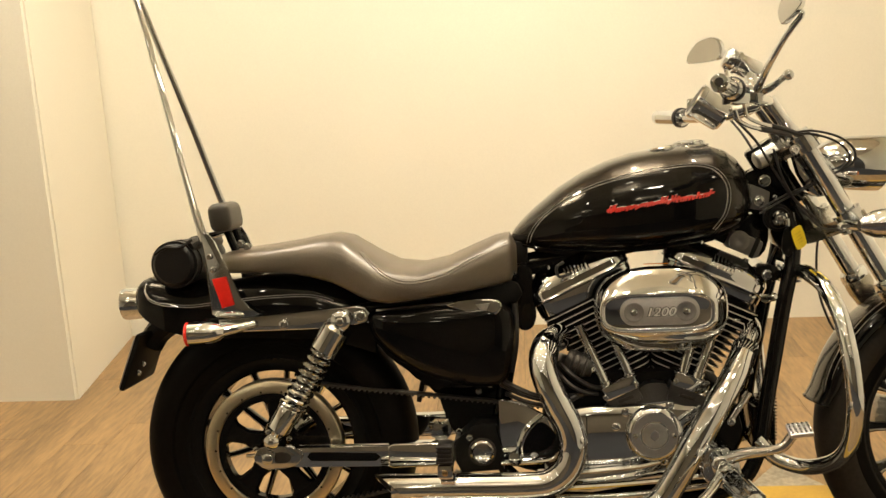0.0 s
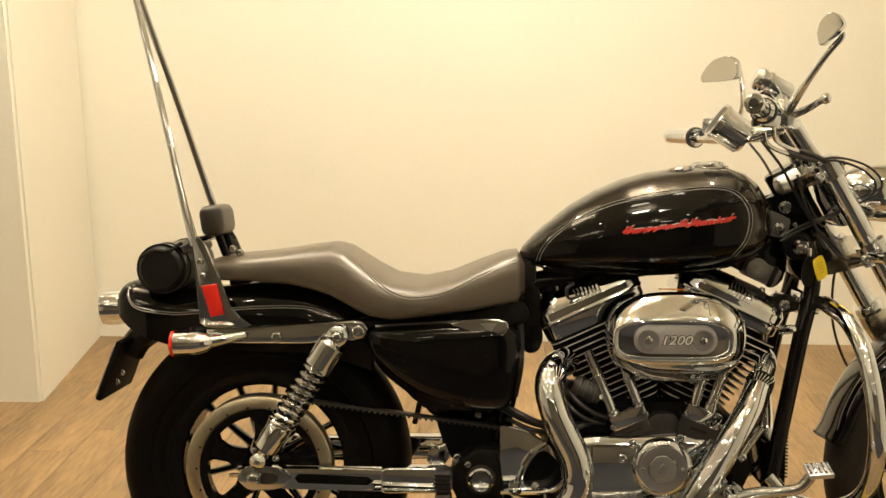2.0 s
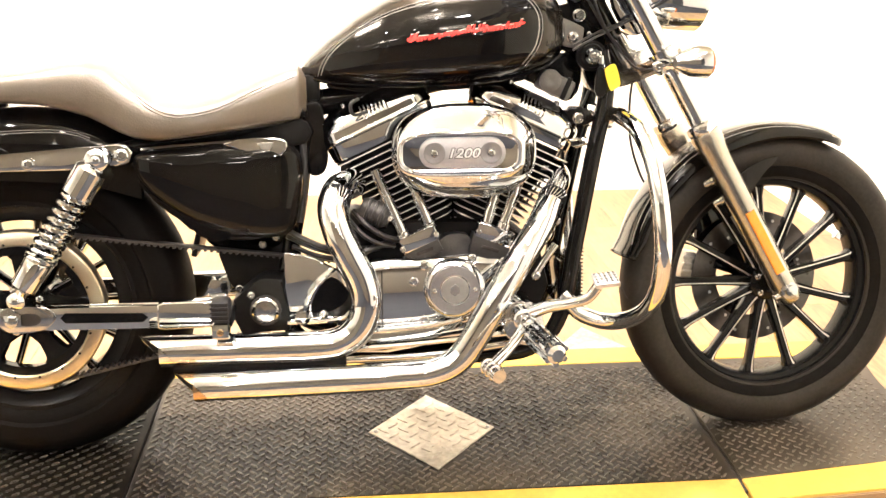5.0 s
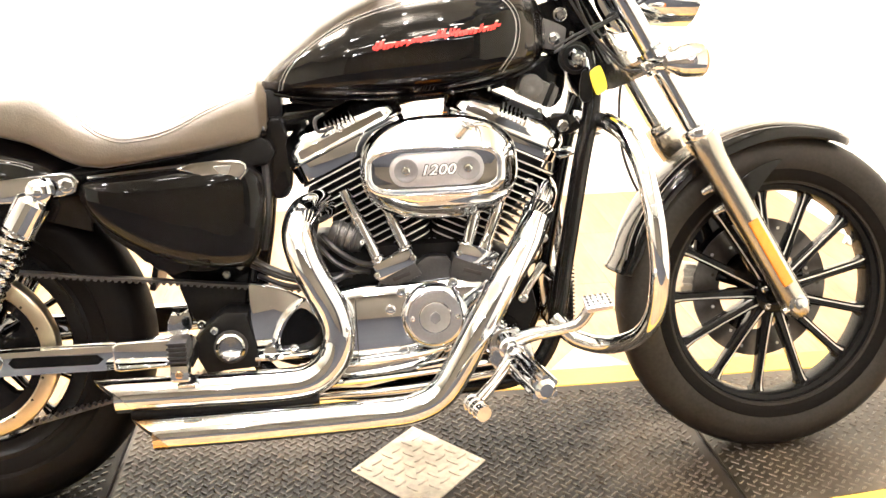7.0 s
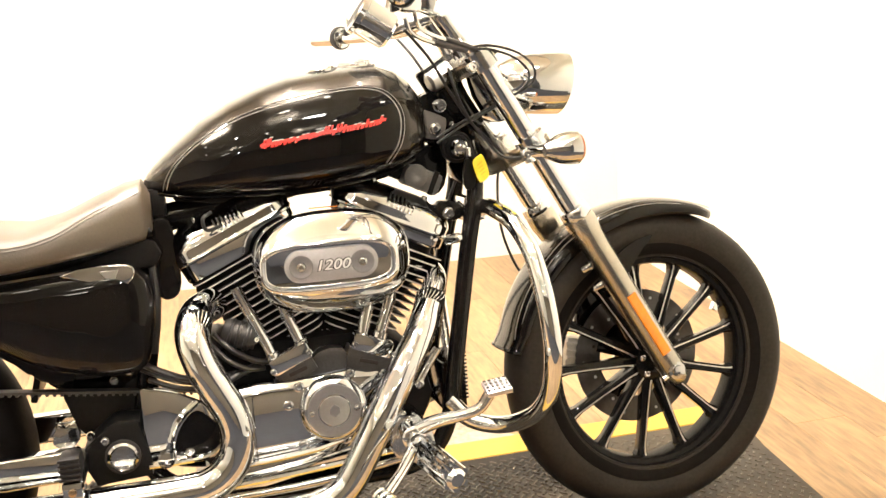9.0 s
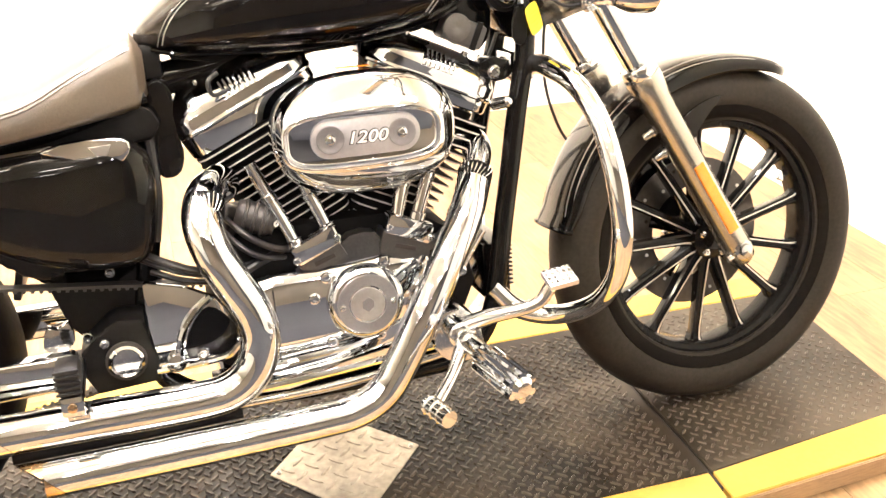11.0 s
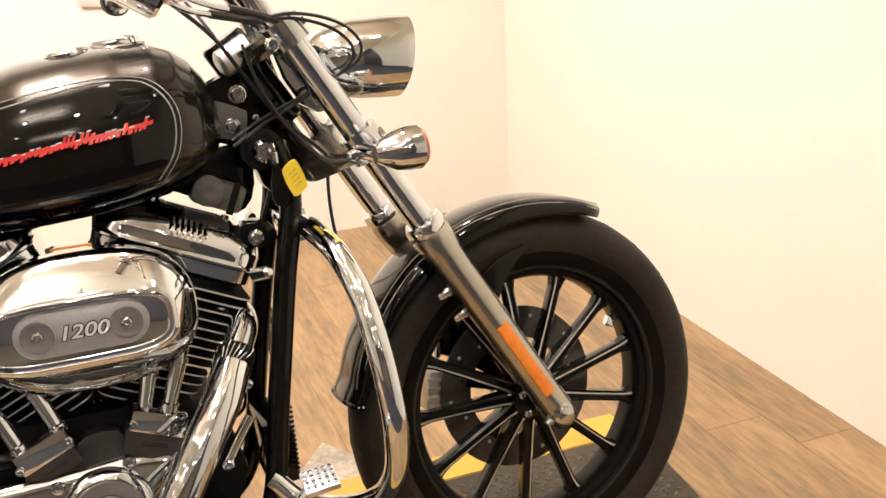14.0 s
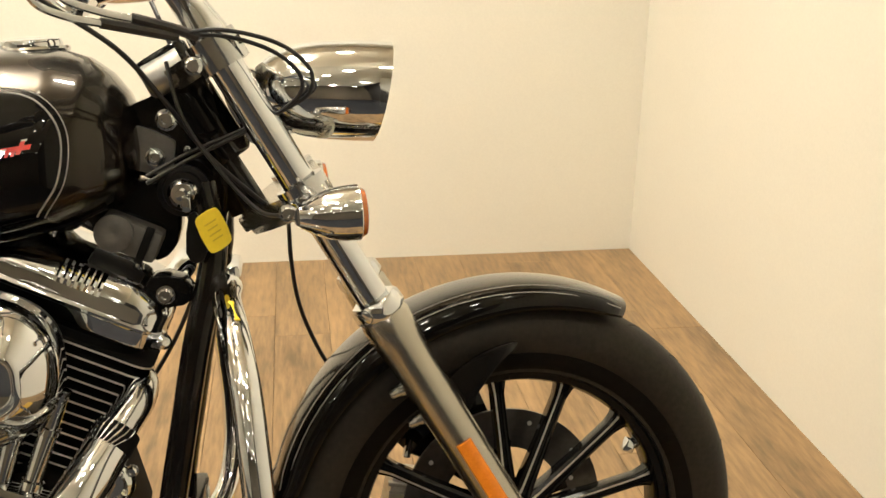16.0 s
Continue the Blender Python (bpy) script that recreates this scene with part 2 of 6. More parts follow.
def smooth_line(pts, n=8):
    """Catmull-Rom through the points."""
    p = [Vector(q) for q in pts]
    p = [p[0] * 2 - p[1]] + p + [p[-1] * 2 - p[-2]]
    out = []
    for i in range(1, len(p) - 2):
        for k in range(n):
            t = k / n
            a, b, c, d = p[i - 1:i + 3]
            out.append(0.5 * ((2 * b) + (c - a) * t + (2 * a - 5 * b + 4 * c - d) * t * t + (3 * b - a - 3 * c + d) * t ** 3))
    out.append(p[-2].copy())
    return out


def loft(rings, cap=True, closed=False):
    bm = bmesh.new()
    vs = [[bm.verts.new(q) for q in r] for r in rings]
    n = len(rings[0])
    pairs = list(zip(vs, vs[1:])) + ([(vs[-1], vs[0])] if closed else [])
    for a, b in pairs:
        for i in range(n):
            bm.faces.new((a[i], a[(i + 1) % n], b[(i + 1) % n], b[i]))
    if cap and not closed:
        bm.faces.new(vs[0])
        bm.faces.new(vs[-1])
    return bm


def tube(pts, r, n=10, smooth=6, flat=1.0, cap=True, cut=None):
    """A round tube along the points; r: one radius or one for each given point. cut: shear of the first ring along the tube."""
    line = smooth_line(pts, smooth) if smooth and len(pts) > 2 else [Vector(q) for q in pts]
    if isinstance(r, (list, tuple)):
        rs = list(np.interp(np.linspace(0, len(r) - 1, len(line)), range(len(r)), r))
    else:
        rs = [r] * len(line)
    rings, up = [], None
    for i, p in enumerate(line):
        d = (line[min(i + 1, len(line) - 1)] - line[max(i - 1, 0)]).normalized()
        if up is None:
            up = Vector((0, 1, 0)) if abs(d.y) < 0.9 else Vector((0, 0, 1))
        up = (up - d * up.dot(d)).normalized()
        side = d.cross(up)
        ring = []
        for k in range(n):
            a = 2 * math.pi * k / n
            q = p + (up * math.cos(a) * flat + side * math.sin(a)) * rs[i]
            if cut and i == 0:
                q = q + d * ((q - p).z * -cut - (q - p).y * cut * 0.75)
            ring.append(q)
        rings.append(ring)
    return loft(rings, cap)


def axes(d):
    d = Vector(d).normalized()
    u = Vector((0, 0, 1)) if abs(d.z) < 0.9 else Vector((1, 0, 0))
    u = (u - d * u.dot(d)).normalized()
    return d, u, d.cross(u)


def lathe(profile, origin, d, n=32, closed=False):
    """Turns (along, radius) pairs round the axis d through origin."""
    d, u, v = axes(d)
    o = Vector(origin)
    rings = [[o + d * a + (u * math.cos(2 * math.pi * k / n) + v * math.sin(2 * math.pi * k / n)) * max(r, 1e-4) for k in range(n)] for a, r in profile]
    return loft(rings, True, closed)


def poly(outline, y0, y1, bevel=0.003, seg=2):
    """A plate: an (x, z) outline between y0 and y1, with rounded edges."""
    bm = bmesh.new()
    a = [bm.verts.new((x, y0, z)) for x, z in outline]
    b = [bm.verts.new((x, y1, z)) for x, z in outline]
    n = len(a)
    bm.faces.new(a)
    bm.faces.new(b)
    for i in range(n):
        bm.faces.new((a[i], a[(i + 1) % n], b[(i + 1) % n], b[i]))
    if bevel:
        bmesh.ops.bevel(bm, geom=list(bm.edges), offset=bevel, segments=seg, affect="EDGES", profile=0.6, clamp_overlap=True)
    return bm


def box(c, size, bevel=0.003, m=None, seg=2):
    bm = bmesh.new()
    bmesh.ops.create_cube(bm, size=1)
    bmesh.ops.scale(bm, vec=size, verts=bm.verts)
    if bevel:
        bmesh.ops.bevel(bm, geom=list(bm.edges), offset=bevel, segments=seg, affect="EDGES", profile=0.6, clamp_overlap=True)
    if m is not None:
        bmesh.ops.transform(bm, matrix=m, verts=bm.verts)
    bmesh.ops.translate(bm, vec=c, verts=bm.verts)
    return bm


def ball(c, r, sx=1, sy=1, sz=1, n=16):
    bm = bmesh.new()
    bmesh.ops.create_uvsphere(bm, u_segments=n, v_segments=n // 2, radius=r)
    bmesh.ops.scale(bm, vec=(sx, sy, sz), verts=bm.verts)
    bmesh.ops.translate(bm, vec=c, verts=bm.verts)
    return bm


def bolt(c, d, r=0.007, h=0.006, parent=None, material=None, name="bolt"):
    prof = [(0, r * 1.25), (h * 0.25, r * 1.25), (h * 0.3, r), (h * 0.85, r), (h, r * 0.8), (h, r * 0.45), (h * 0.6, r * 0.4), (h * 0.6, 0)]
    return part(name, lathe(prof, c, d, 12), material or CHROME, parent)


def rounded(outline, n=5):
    """A closed outline smoothed through its points."""
    p = [Vector((x, 0, z)) for x, z in outline]
    k = len(p)
    out = []
    for i in range(k):
        a, b, c, d = p[i - 1], p[i], p[(i + 1) % k], p[(i + 2) % k]
        for j in range(n):
            t = j / n
            q = 0.5 * ((2 * b) + (c - a) * t + (2 * a - 5 * b + 4 * c - d) * t * t + (3 * b - a - 3 * c + d) * t ** 3)
            out.append((q.x, q.z))
    return out


# ---- the room ----
def slab(name, x0, x1, y0, y1, z0, z1, material, label, category, bevel=0.0):
    bm = box(((x0 + x1) / 2, (y0 + y1) / 2, (z0 + z1) / 2), (x1 - x0, y1 - y0, z1 - z0), bevel)
    return tagged(part(name, bm, material, smooth=False), label, category, kind="structure")


BACK, RIGHT = 2.06, 2.385
floor = slab("floor", -4.0, RIGHT, -6.0, BACK, FLOOR - 0.12, FLOOR - 0.006, GROOVE, "light oak plank floor of the showroom", "floor")
slab("wall_back", -4.0, RIGHT + 0.12, BACK, BACK + 0.12, FLOOR - 0.12, CEILING, WALL, "plain cream painted wall behind the motorcycle", "wall")
# unseen stretch of the side wall, added dark to shape the reflections
slab("wall_side_front", RIGHT, RIGHT + 0.12, -6.0, -3.402, FLOOR - 0.12, CEILING, DARKWALL, "unseen dark side wall, added for the aisle reflections", "wall")
slab("wall_side", RIGHT, RIGHT + 0.12, -3.4, BACK - 0.002, FLOOR - 0.12, CEILING, WALL, "plain cream painted side wall", "wall")
slab("wall_far", -4.0, RIGHT + 0.12, -6.12, -6.002, FLOOR - 0.12, CEILING, GREYWALL, "unseen tan wall across the showroom, toned for reflections", "wall")
slab("wall_end", -4.12, -4.002, -6.12, BACK + 0.12, FLOOR - 0.12, CEILING, WALL, "cream end wall of the showroom", "wall")
slab("ceiling", -4.0, RIGHT, SOFFIT, BACK, CEILING, CEILING + 0.1, CEIL, "pale showroom ceiling along the back wall", "ceiling")
slab("ceiling_aisle", -4.0, RIGHT, -6.0, SOFFIT - 0.002, CEILING, CEILING + 0.1, AISLE_CEIL, "unseen grey ceiling over the aisle, toned for reflections", "ceiling")
# unseen floor sheet, there only so low chrome faces reflect something dark
slab("floor_aisle", -4.0, RIGHT, -5.9, -0.95, FLOOR - 0.0055, FLOOR + 0.003, AISLE, "unseen dark floor beside the motorcycle, added for the chrome reflections", "floor")
bm = bmesh.new()
foot = [(-3.998, 1.285), (-1.088, 1.275), (-1.182, BACK - 0.002), (-3.998, BACK - 0.002)]
lo = [bm.verts.new((x, y, FLOOR - 0.005)) for x, y in foot]
hi = [bm.verts.new((x, y, CEILING - 0.002)) for x, y in foot]
bm.faces.new(lo)
bm.faces.new(hi)
for i in range(4):
    bm.faces.new((lo[i], lo[(i + 1) % 4], hi[(i + 1) % 4], hi[i]))
bmesh.ops.bevel(bm, geom=[e for e in bm.edges if abs(e.verts[0].co.z - e.verts[1].co.z) > 1], offset=0.012, segments=3, affect="EDGES")
tagged(part("wall_pier", bm, WALL), "cream painted wall pier jutting out beside the back wall", "wall", kind="structure")

for lx, ly in [q[:2] for q in LAMPS] + BULBS:
    thing = new("pendant_lamp")
    thing.location = (lx, ly, CEILING)
    tagged(thing, "small pale pendant lamp with an open shade", "pendant lamp", "ceiling lamps")
    drop = CEILING - LAMP_Z - 0.012
    part("shade", lathe([(drop, 0.078), (drop + 0.004, 0.102), (drop - 0.055, 0.095), (drop - 0.055, 0.091), (drop - 0.004, 0.078)], (0, 0, 0), (0, 0, -1), 24, True), BRUSHED, thing)
    part("bulb", lathe([(drop - 0.03, 0.0), (drop - 0.03, 0.075), (drop, 0.075), (drop + 0.004, 0.04), (drop + 0.005, 0.0)], (0, 0, 0), (0, 0, -1), 20), GLOW, thing)
    part("cord", tube([(0, 0, 0), (0, 0, -drop + 0.03)], 0.004, 6, 0), SEAM, thing)


CALIPER = mat("cast_caliper_alloy", (0.50, 0.475, 0.42), 0.36, 0.75, 0.25, 30, 160, 0.1)
PULLEY = mat("warm_machined_steel", (0.60, 0.53, 0.38), 0.30, 1.0, 0.05, 16, 120, 0.0, rough_vary=0.04)

# ---- the lift mat ----
MX0, MX1, MY0, MY1 = -0.36, 1.89, -0.235, 0.308
JOINTS = (0.195, 1.392)
lift = tagged(new("floor_mat"), "black rubber tread mat platform with worn yellow edges", "floor mat")
xs = [MX0, JOINTS[0], JOINTS[1], MX1]


def prism(top, low):
    """A slab from a top outline of (x, y, z) corners down to the height low."""
    bm = bmesh.new()
    v = [bm.verts.new(q) for q in top]
    w = [bm.verts.new((q[0], q[1], low)) for q in top]
    bm.faces.new(v)
    bm.faces.new(w)
    for k in range(len(v)):
        bm.faces.new((v[k], v[(k + 1) % len(v)], w[(k + 1) % len(v)], w[k]))
    bmesh.ops.bevel(bm, geom=list(bm.edges), offset=0.002, segments=2, affect="EDGES")
    return bm


rim = lambda x: -0.325 + (x - MX0) / (JOINTS[1] - MX0) * 0.021
for i in range(3):
    a, b = xs[i] + (0.004 if i else 0), xs[i + 1] - (0.004 if i < 2 else 0)
    outline = [(a, MY0), (b, MY0), (b, MY1), (a, MY1)]
    near = [(a, MY0 - 0.001), (b, MY0 - 0.001), (b, rim(b)), (a, rim(a))]
    far = [(a, MY1 + 0.001), (a, MY1 + 0.103), (b, MY1 + 0.103), (b, MY1 + 0.001)]
    boards = [(a, rim(a), b, rim(b))]
    if i == 0:
        outline = [(a + 0.012, MY0), (b, MY0), (b, MY1), (-0.12, 0.262), (-0.382, 0.158)]
        far = [(-0.380, 0.160), (-0.12, 0.264), (b, MY1 + 0.001), (b, MY1 + 0.103), (-0.12, 0.330), (-0.372, 0.246)]
    if i == 2:
        outline = [(a, MY0), (1.785, -0.188), (1.866, -0.213), (1.886, 0.156), (1.915, MY1), (a, MY1)]
        near = [(a, MY0 - 0.001), (1.785, -0.189), (1.866, -0.214), (1.893, -0.262), (1.79, -0.275), (a, rim(a))]
        boards = [(a, rim(a), 1.789, -0.275), (1.791, -0.275, 1.893, -0.262)]
    for xa, ya, xb, yb in boards:
        part("side_board", prism([(xa, ya - 0.0005, -0.0105), (xb, yb - 0.0005, -0.0105), (xb, yb - 0.007, -0.0105), (xa, ya - 0.007, -0.0105)], -0.0495), EDGE_WOOD, lift, "brown wooden edging board")
    part("mat_panel", prism([(x, y, 0.0) for x, y in outline], -0.048), (SHADED_MAT, MAT, DUSTY_MAT)[i], lift)
    for ring, edge in ((near, MY0 - 0.05), (far, MY1 + 0.05)):
        part("yellow_edge", prism([(x, y, 0.0005 if abs(y - 0.037) < 0.30 else -0.007) for x, y in ring], -0.046), YELLOW, lift, "yellow painted sloping edge strip")
part("joint_strip", box((JOINTS[0], (MY0 + MY1) / 2, -0.028), (0.007, 0.62, 0.044), 0.001), SEAM, lift)
part("joint_strip", box((JOINTS[1], (MY0 + MY1) / 2, -0.028), (0.007, 0.62, 0.044), 0.001), SEAM, lift)
part("base", box((0.74, 0.04, -0.049), (2.1, 0.60, 0.002), 0), SEAM, lift)


def lugs(x0, x1, y0, y1, pitch, z, inside=None, size=(0.0112, 0.0034, 0.0030), turns=(45, -45)):
    """Raised tread bars, turned by turns one way and the other."""
    verts, faces = [], []
    for i in range(int((x1 - x0) / pitch)):
        for j in range(int((y1 - y0) / (2 * pitch))):
            cx, cy = x0 + (i + 0.5) * pitch, y0 + (2 * j + 0.5 + i % 2) * pitch
            if inside and not inside(cx, cy):
                continue
            a = radians(turns[i % 2])
            u, w = Vector((math.cos(a), math.sin(a), 0)), Vector((-math.sin(a), math.cos(a), 0))
            L, W, H = size
            base = len(verts)
            c = Vector((cx, cy, z))
            for du, dw, h in ((-1, 0, 0), (-0.6, -1, 0), (0.6, -1, 0), (1, 0, 0), (0.6, 1, 0), (-0.6, 1, 0), (-0.8, 0, 1), (-0.5, -0.5, 1), (0.5, -0.5, 1), (0.8, 0, 1), (0.5, 0.5, 1), (-0.5, 0.5, 1)):
                verts.append(c + u * L * du + w * W * dw + Vector((0, 0, H * h)))
            for f in ((0, 1, 7, 6), (1, 2, 8, 7), (2, 3, 9, 8), (3, 4, 10, 9), (4, 5, 11, 10), (5, 0, 6, 11), (6, 7, 8, 9, 10, 11)):
                faces.append([base + k for k in f])
    me = bpy.data.meshes.new("lugs")
    me.from_pydata(verts, [], faces)
    bm = bmesh.new()
    bm.from_mesh(me)
    bpy.data.meshes.remove(me)
    return bm


DX, DY, DW, DH = 0.798, 0.004, 0.1365, 0.161
on_panel = lambda x, y: (x > -0.35 + 0.0 * y and (x > 0.1 or y < 0.148 + (x + 0.36) * 0.40)) and x < 1.86 and (x < 1.39 or y > -0.226 + 0.12 * (x - 1.39))
in_plate = lambda x, y: abs(x - DX) / DW + abs(y - DY) / DH < 1.03
for i in range(3):
    ob = part("tread_relief", lugs(xs[i] + 0.01, xs[i + 1] - 0.01, MY0 + 0.004, MY1 - 0.004, (0.0155, 0.0128, 0.0136)[i], -0.0002, lambda x, y: on_panel(x, y) and not in_plate(x, y), ((0.0095, 0.0034, 0.0030), (0.0112, 0.0034, 0.0030), (0.0092, 0.0028, 0.0020))[i], ((38, 38), (45, -45), (45, -45))[i]), (SHADED_LUG, LUG, DUSTY_LUG)[i], lift, angle=20)
    ob["kind"] = "stuff"
plate = tagged(new("steel_plate"), "worn diamond-shaped steel tread plate screwed onto the mat", "metal plate")
bm = bmesh.new()
ring = [(DX - DW, DY), (DX, DY - DH), (DX + DW, DY), (DX, DY + DH)]
lo, hi = [bm.verts.new((x, y, 0.0005)) for x, y in ring], [bm.verts.new((x, y, 0.004)) for x, y in ring]
bm.faces.new(lo)
bm.faces.new(hi)
for i in range(4):
    bm.faces.new((lo[i], lo[(i + 1) % 4], hi[(i + 1) % 4], hi[i]))
bmesh.ops.bevel(bm, geom=list(bm.edges), offset=0.0012, segments=1, affect="EDGES")
part("sheet", bm, PLATE, plate)
ob = part("tread_relief", lugs(DX - DW, DX + DW, DY - DH, DY + DH, 0.0215, 0.0038, lambda x, y: abs(x - DX) / DW + abs(y - DY) / DH < 0.90, (0.0165, 0.0038, 0.0018)), PLATE, plate, angle=20)
ob["kind"] = "stuff"
for sx in (-1, 1):
    bolt((DX + sx * (DW - 0.016), DY, 0.004), (0, 0, 1), 0.0042, 0.003, plate, BRUSHED, "screw")
corner = tagged(new("floor_plate"), "grey steel tread plate corner lying on the floor", "metal plate")
bm = bmesh.new()
ring = [(1.13, 0.44), (1.40, 0.44), (1.275, 0.635)]
lo, hi = [bm.verts.new((x, y, FLOOR + 0.0005)) for x, y in ring], [bm.verts.new((x, y, FLOOR + 0.0045)) for x, y in ring]
bm.faces.new(lo)
bm.faces.new(hi)
for i in range(3):
    bm.faces.new((lo[i], lo[(i + 1) % 3], hi[(i + 1) % 3], hi[i]))
part("sheet", bm, PLATE, corner, smooth=False)

# ---- the motorcycle: x forward, y to its left, z up; it leans on its side stand ----
LEAN_DEG = 8.0
bike = tagged(new("motorcycle"), "black and chrome cruiser motorcycle leaning on its side stand", "motorcycle")
bike.rotation_euler = (radians(-LEAN_DEG), 0, 0)
RA, FA = Vector((0.0, 0.0, 0.315)), Vector((1.518, 0.0, 0.3165))
# the front end is turned a little to the left about the raked steering axis
STEER_AT, STEER_AXIS = Vector((1.116, 0, 0.880)), Vector((-0.503, 0, 0.864))
STEER = Matrix.Translation(STEER_AT) @ Matrix.Rotation(radians(3.6), 4, STEER_AXIS) @ Matrix.Translation(-STEER_AT)


def steered(*obs):
    """Turns finished parts of the front end with the handlebar."""
    for ob in obs:
        ob.matrix_local = STEER @ Matrix.Translation(ob.location)


def at(v, y=None):
    return Vector((v[0], y if y is not None else 0.0, v[1] if len(v) == 2 else v[2]))


# wheels
def tyre_profile(R, bead, half):
    """A closed tyre section as (across, radius) pairs."""
    out = []
    mid = bead + (R - bead) * 0.52
    for k in range(17):
        a = math.pi * k / 16
        out.append((-half * math.cos(a) * (1 - 0.0 * k), mid + (R - mid) * math.sin(a) ** 0.85))
    shoulder = [(half * 0.985, mid - (mid - bead) * 0.35), (half * 0.90, mid - (mid - bead) * 0.45), (half * 0.88, mid - (mid - bead) * 0.75), (half * 0.80, bead + 0.006), (half * 0.78, bead), (half * 0.6, bead - 0.001)]
    return [(-s, r) for s, r in reversed(shoulder)] + out + shoulder


def wheel(name, c, R, bead, half, rim_in, rim_half, spokes, hub_r, hub_half, label, spoke_w, twist):
    y = Vector((0, 1, 0))
    flat = 0.88 if c.x < 1 else 0.55
    half_rim = [(rim_half * flat, rim_in), (rim_half * (flat + 0.25 * (1 - flat) / 0.45), rim_in + 0.004), (rim_half * (0.86 if flat < 0.8 else 0.97), bead - 0.004), (rim_half, bead - 0.002), (rim_half, bead + 0.006)]
    rim = [(-o, r) for o, r in reversed(half_rim)] + half_rim
    w = part(name, lathe(rim, c, y, 72, True), WHEEL_BLACK, bike, label)
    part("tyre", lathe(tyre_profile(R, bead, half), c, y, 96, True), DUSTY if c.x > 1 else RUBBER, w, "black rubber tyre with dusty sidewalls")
    part("hub", lathe([(-hub_half, 0.018), (-hub_half, hub_r * 0.7), (-hub_half * 0.8, hub_r), (hub_half * 0.8, hub_r), (hub_half, hub_r * 0.7), (hub_half, 0.018)], c, y, 32), ENAMEL, w)
    for k in range(spokes):
        a = 2 * math.pi * k / spokes + twist
        d, t = Vector((math.cos(a), 0, math.sin(a))), Vector((-math.sin(a), 0, math.cos(a)))
        rings = []
        for f, wd, dp in ((0.0, 1.5, 1.2), (0.10, 1.15, 1.1), (0.5, 0.9, 0.95), (0.86, 0.92, 0.85), (0.95, 1.25, 0.9), (1.0, 1.9, 1.0)):
            p = c + d * (hub_r * 0.9 + (rim_in + 0.004 - hub_r * 0.9) * f)
            hw, hd = spoke_w * wd, 0.014 * dp
            rings.append([p + t * (hw * q) + y * (hd * s) for q, s in ((-1, 0.5), (-1, -0.72), (-0.62, -1), (-0.34, -1), (-0.22, -0.80), (0.22, -0.80), (0.34, -1), (0.62, -1), (1, -0.72), (1, 0.5), (0.5, 1), (-0.5, 1))])
        bm = loft(rings)
        bm.faces.ensure_lookup_table()
        for i, f in enumerate(bm.faces):
            if i < 60 and i % 12 == 6:
                f.material_index = 1
        part("spoke", bm, [ENAMEL, BRUSHED], w)
    return w


rear = wheel("rear_wheel", RA, 0.315, 0.205, 0.076, 0.173, 0.062, 13, 0.05, 0.05, "black cast rear wheel with a belt pulley", 0.0065, radians(1.5))
front = wheel("front_wheel", FA, 0.317, 0.221, 0.052, 0.204, 0.034, 13, 0.040, 0.036, "black cast front wheel with machined spoke edges", 0.0098, radians(13))
for s in (-1, 1):
    part("bead_band", lathe([(s * 0.0425, 0.226), (s * 0.0468, 0.234), (s * 0.0480, 0.2480), (s * 0.0470, 0.2490), (s * 0.0452, 0.234), (s * 0.0412, 0.2262)], FA, (0, 1, 0), 72, True), RUBBER, front, "smooth black bead band")
for c, w, R in ((FA, front, 0.317),):
    for k in range(26):
        a = 2 * math.pi * k / 26
        for s in (-1, 1):
            g = tube([(c.x + (R - 0.0008) * math.cos(a), s * 0.006, c.z + (R - 0.0008) * math.sin(a)), (c.x + (R - 0.004) * math.cos(a + 0.07), s * 0.022, c.z + (R - 0.004) * math.sin(a + 0.07)), (c.x + (R - 0.016) * math.cos(a + 0.10), s * 0.037, c.z + (R - 0.016) * math.sin(a + 0.10))], 0.0013, 5, 3)
            part("tread_groove", g, SEAM, w)
valve = part("valve_stem", tube([(1.722, 0.0, 0.420), (1.708, 0.0, 0.414), (1.690, 0.002, 0.407)], [0.0075, 0.007, 0.0085], 10, 2), CHROME, front, "bright valve stem")
part("valve_cap", box((1.689, 0.001, 0.407), (0.015, 0.015, 0.019), 0.003, Matrix.Rotation(radians(25), 4, "Y")), CHROME, valve)
fd = lathe([(0.040, 0.088), (0.040, 0.143), (0.045, 0.143), (0.045, 0.088)], FA, (0, 1, 0), 56, True)
disc = part("brake_disc", fd, mat("dark_disc_steel", (0.10, 0.095, 0.09), 0.35, 0.9, 0.2, 20, 120), front, "drilled dark steel brake disc")
for k in range(5):
    a = 2 * math.pi * k / 5 + 0.3
    part("disc_arm", box(FA + Vector((math.cos(a) * 0.065, 0.042, math.sin(a) * 0.065)), (0.065, 0.005, 0.022), 0.001, Matrix.Rotation(-a, 4, "Y")), ENAMEL, front)
for k in range(20):
    a = 2 * math.pi * k / 20
    rr = 0.106 if k % 2 else 0.126
    part("drilled_hole", lathe([(0, 0.0035), (0.0012, 0.0035), (0.0012, 0.0)], FA + Vector((math.cos(a) * rr, 0.0402, math.sin(a) * rr)), (0, -1, 0), 8), LENS if k % 3 else SEAM, front)
for k in range(5):
    a = 2 * math.pi * k / 5 + 0.2
    bolt(FA + Vector((math.cos(a) * 0.03, -0.036, math.sin(a) * 0.03)), (0, -1, 0), 0.0055, 0.006, front)
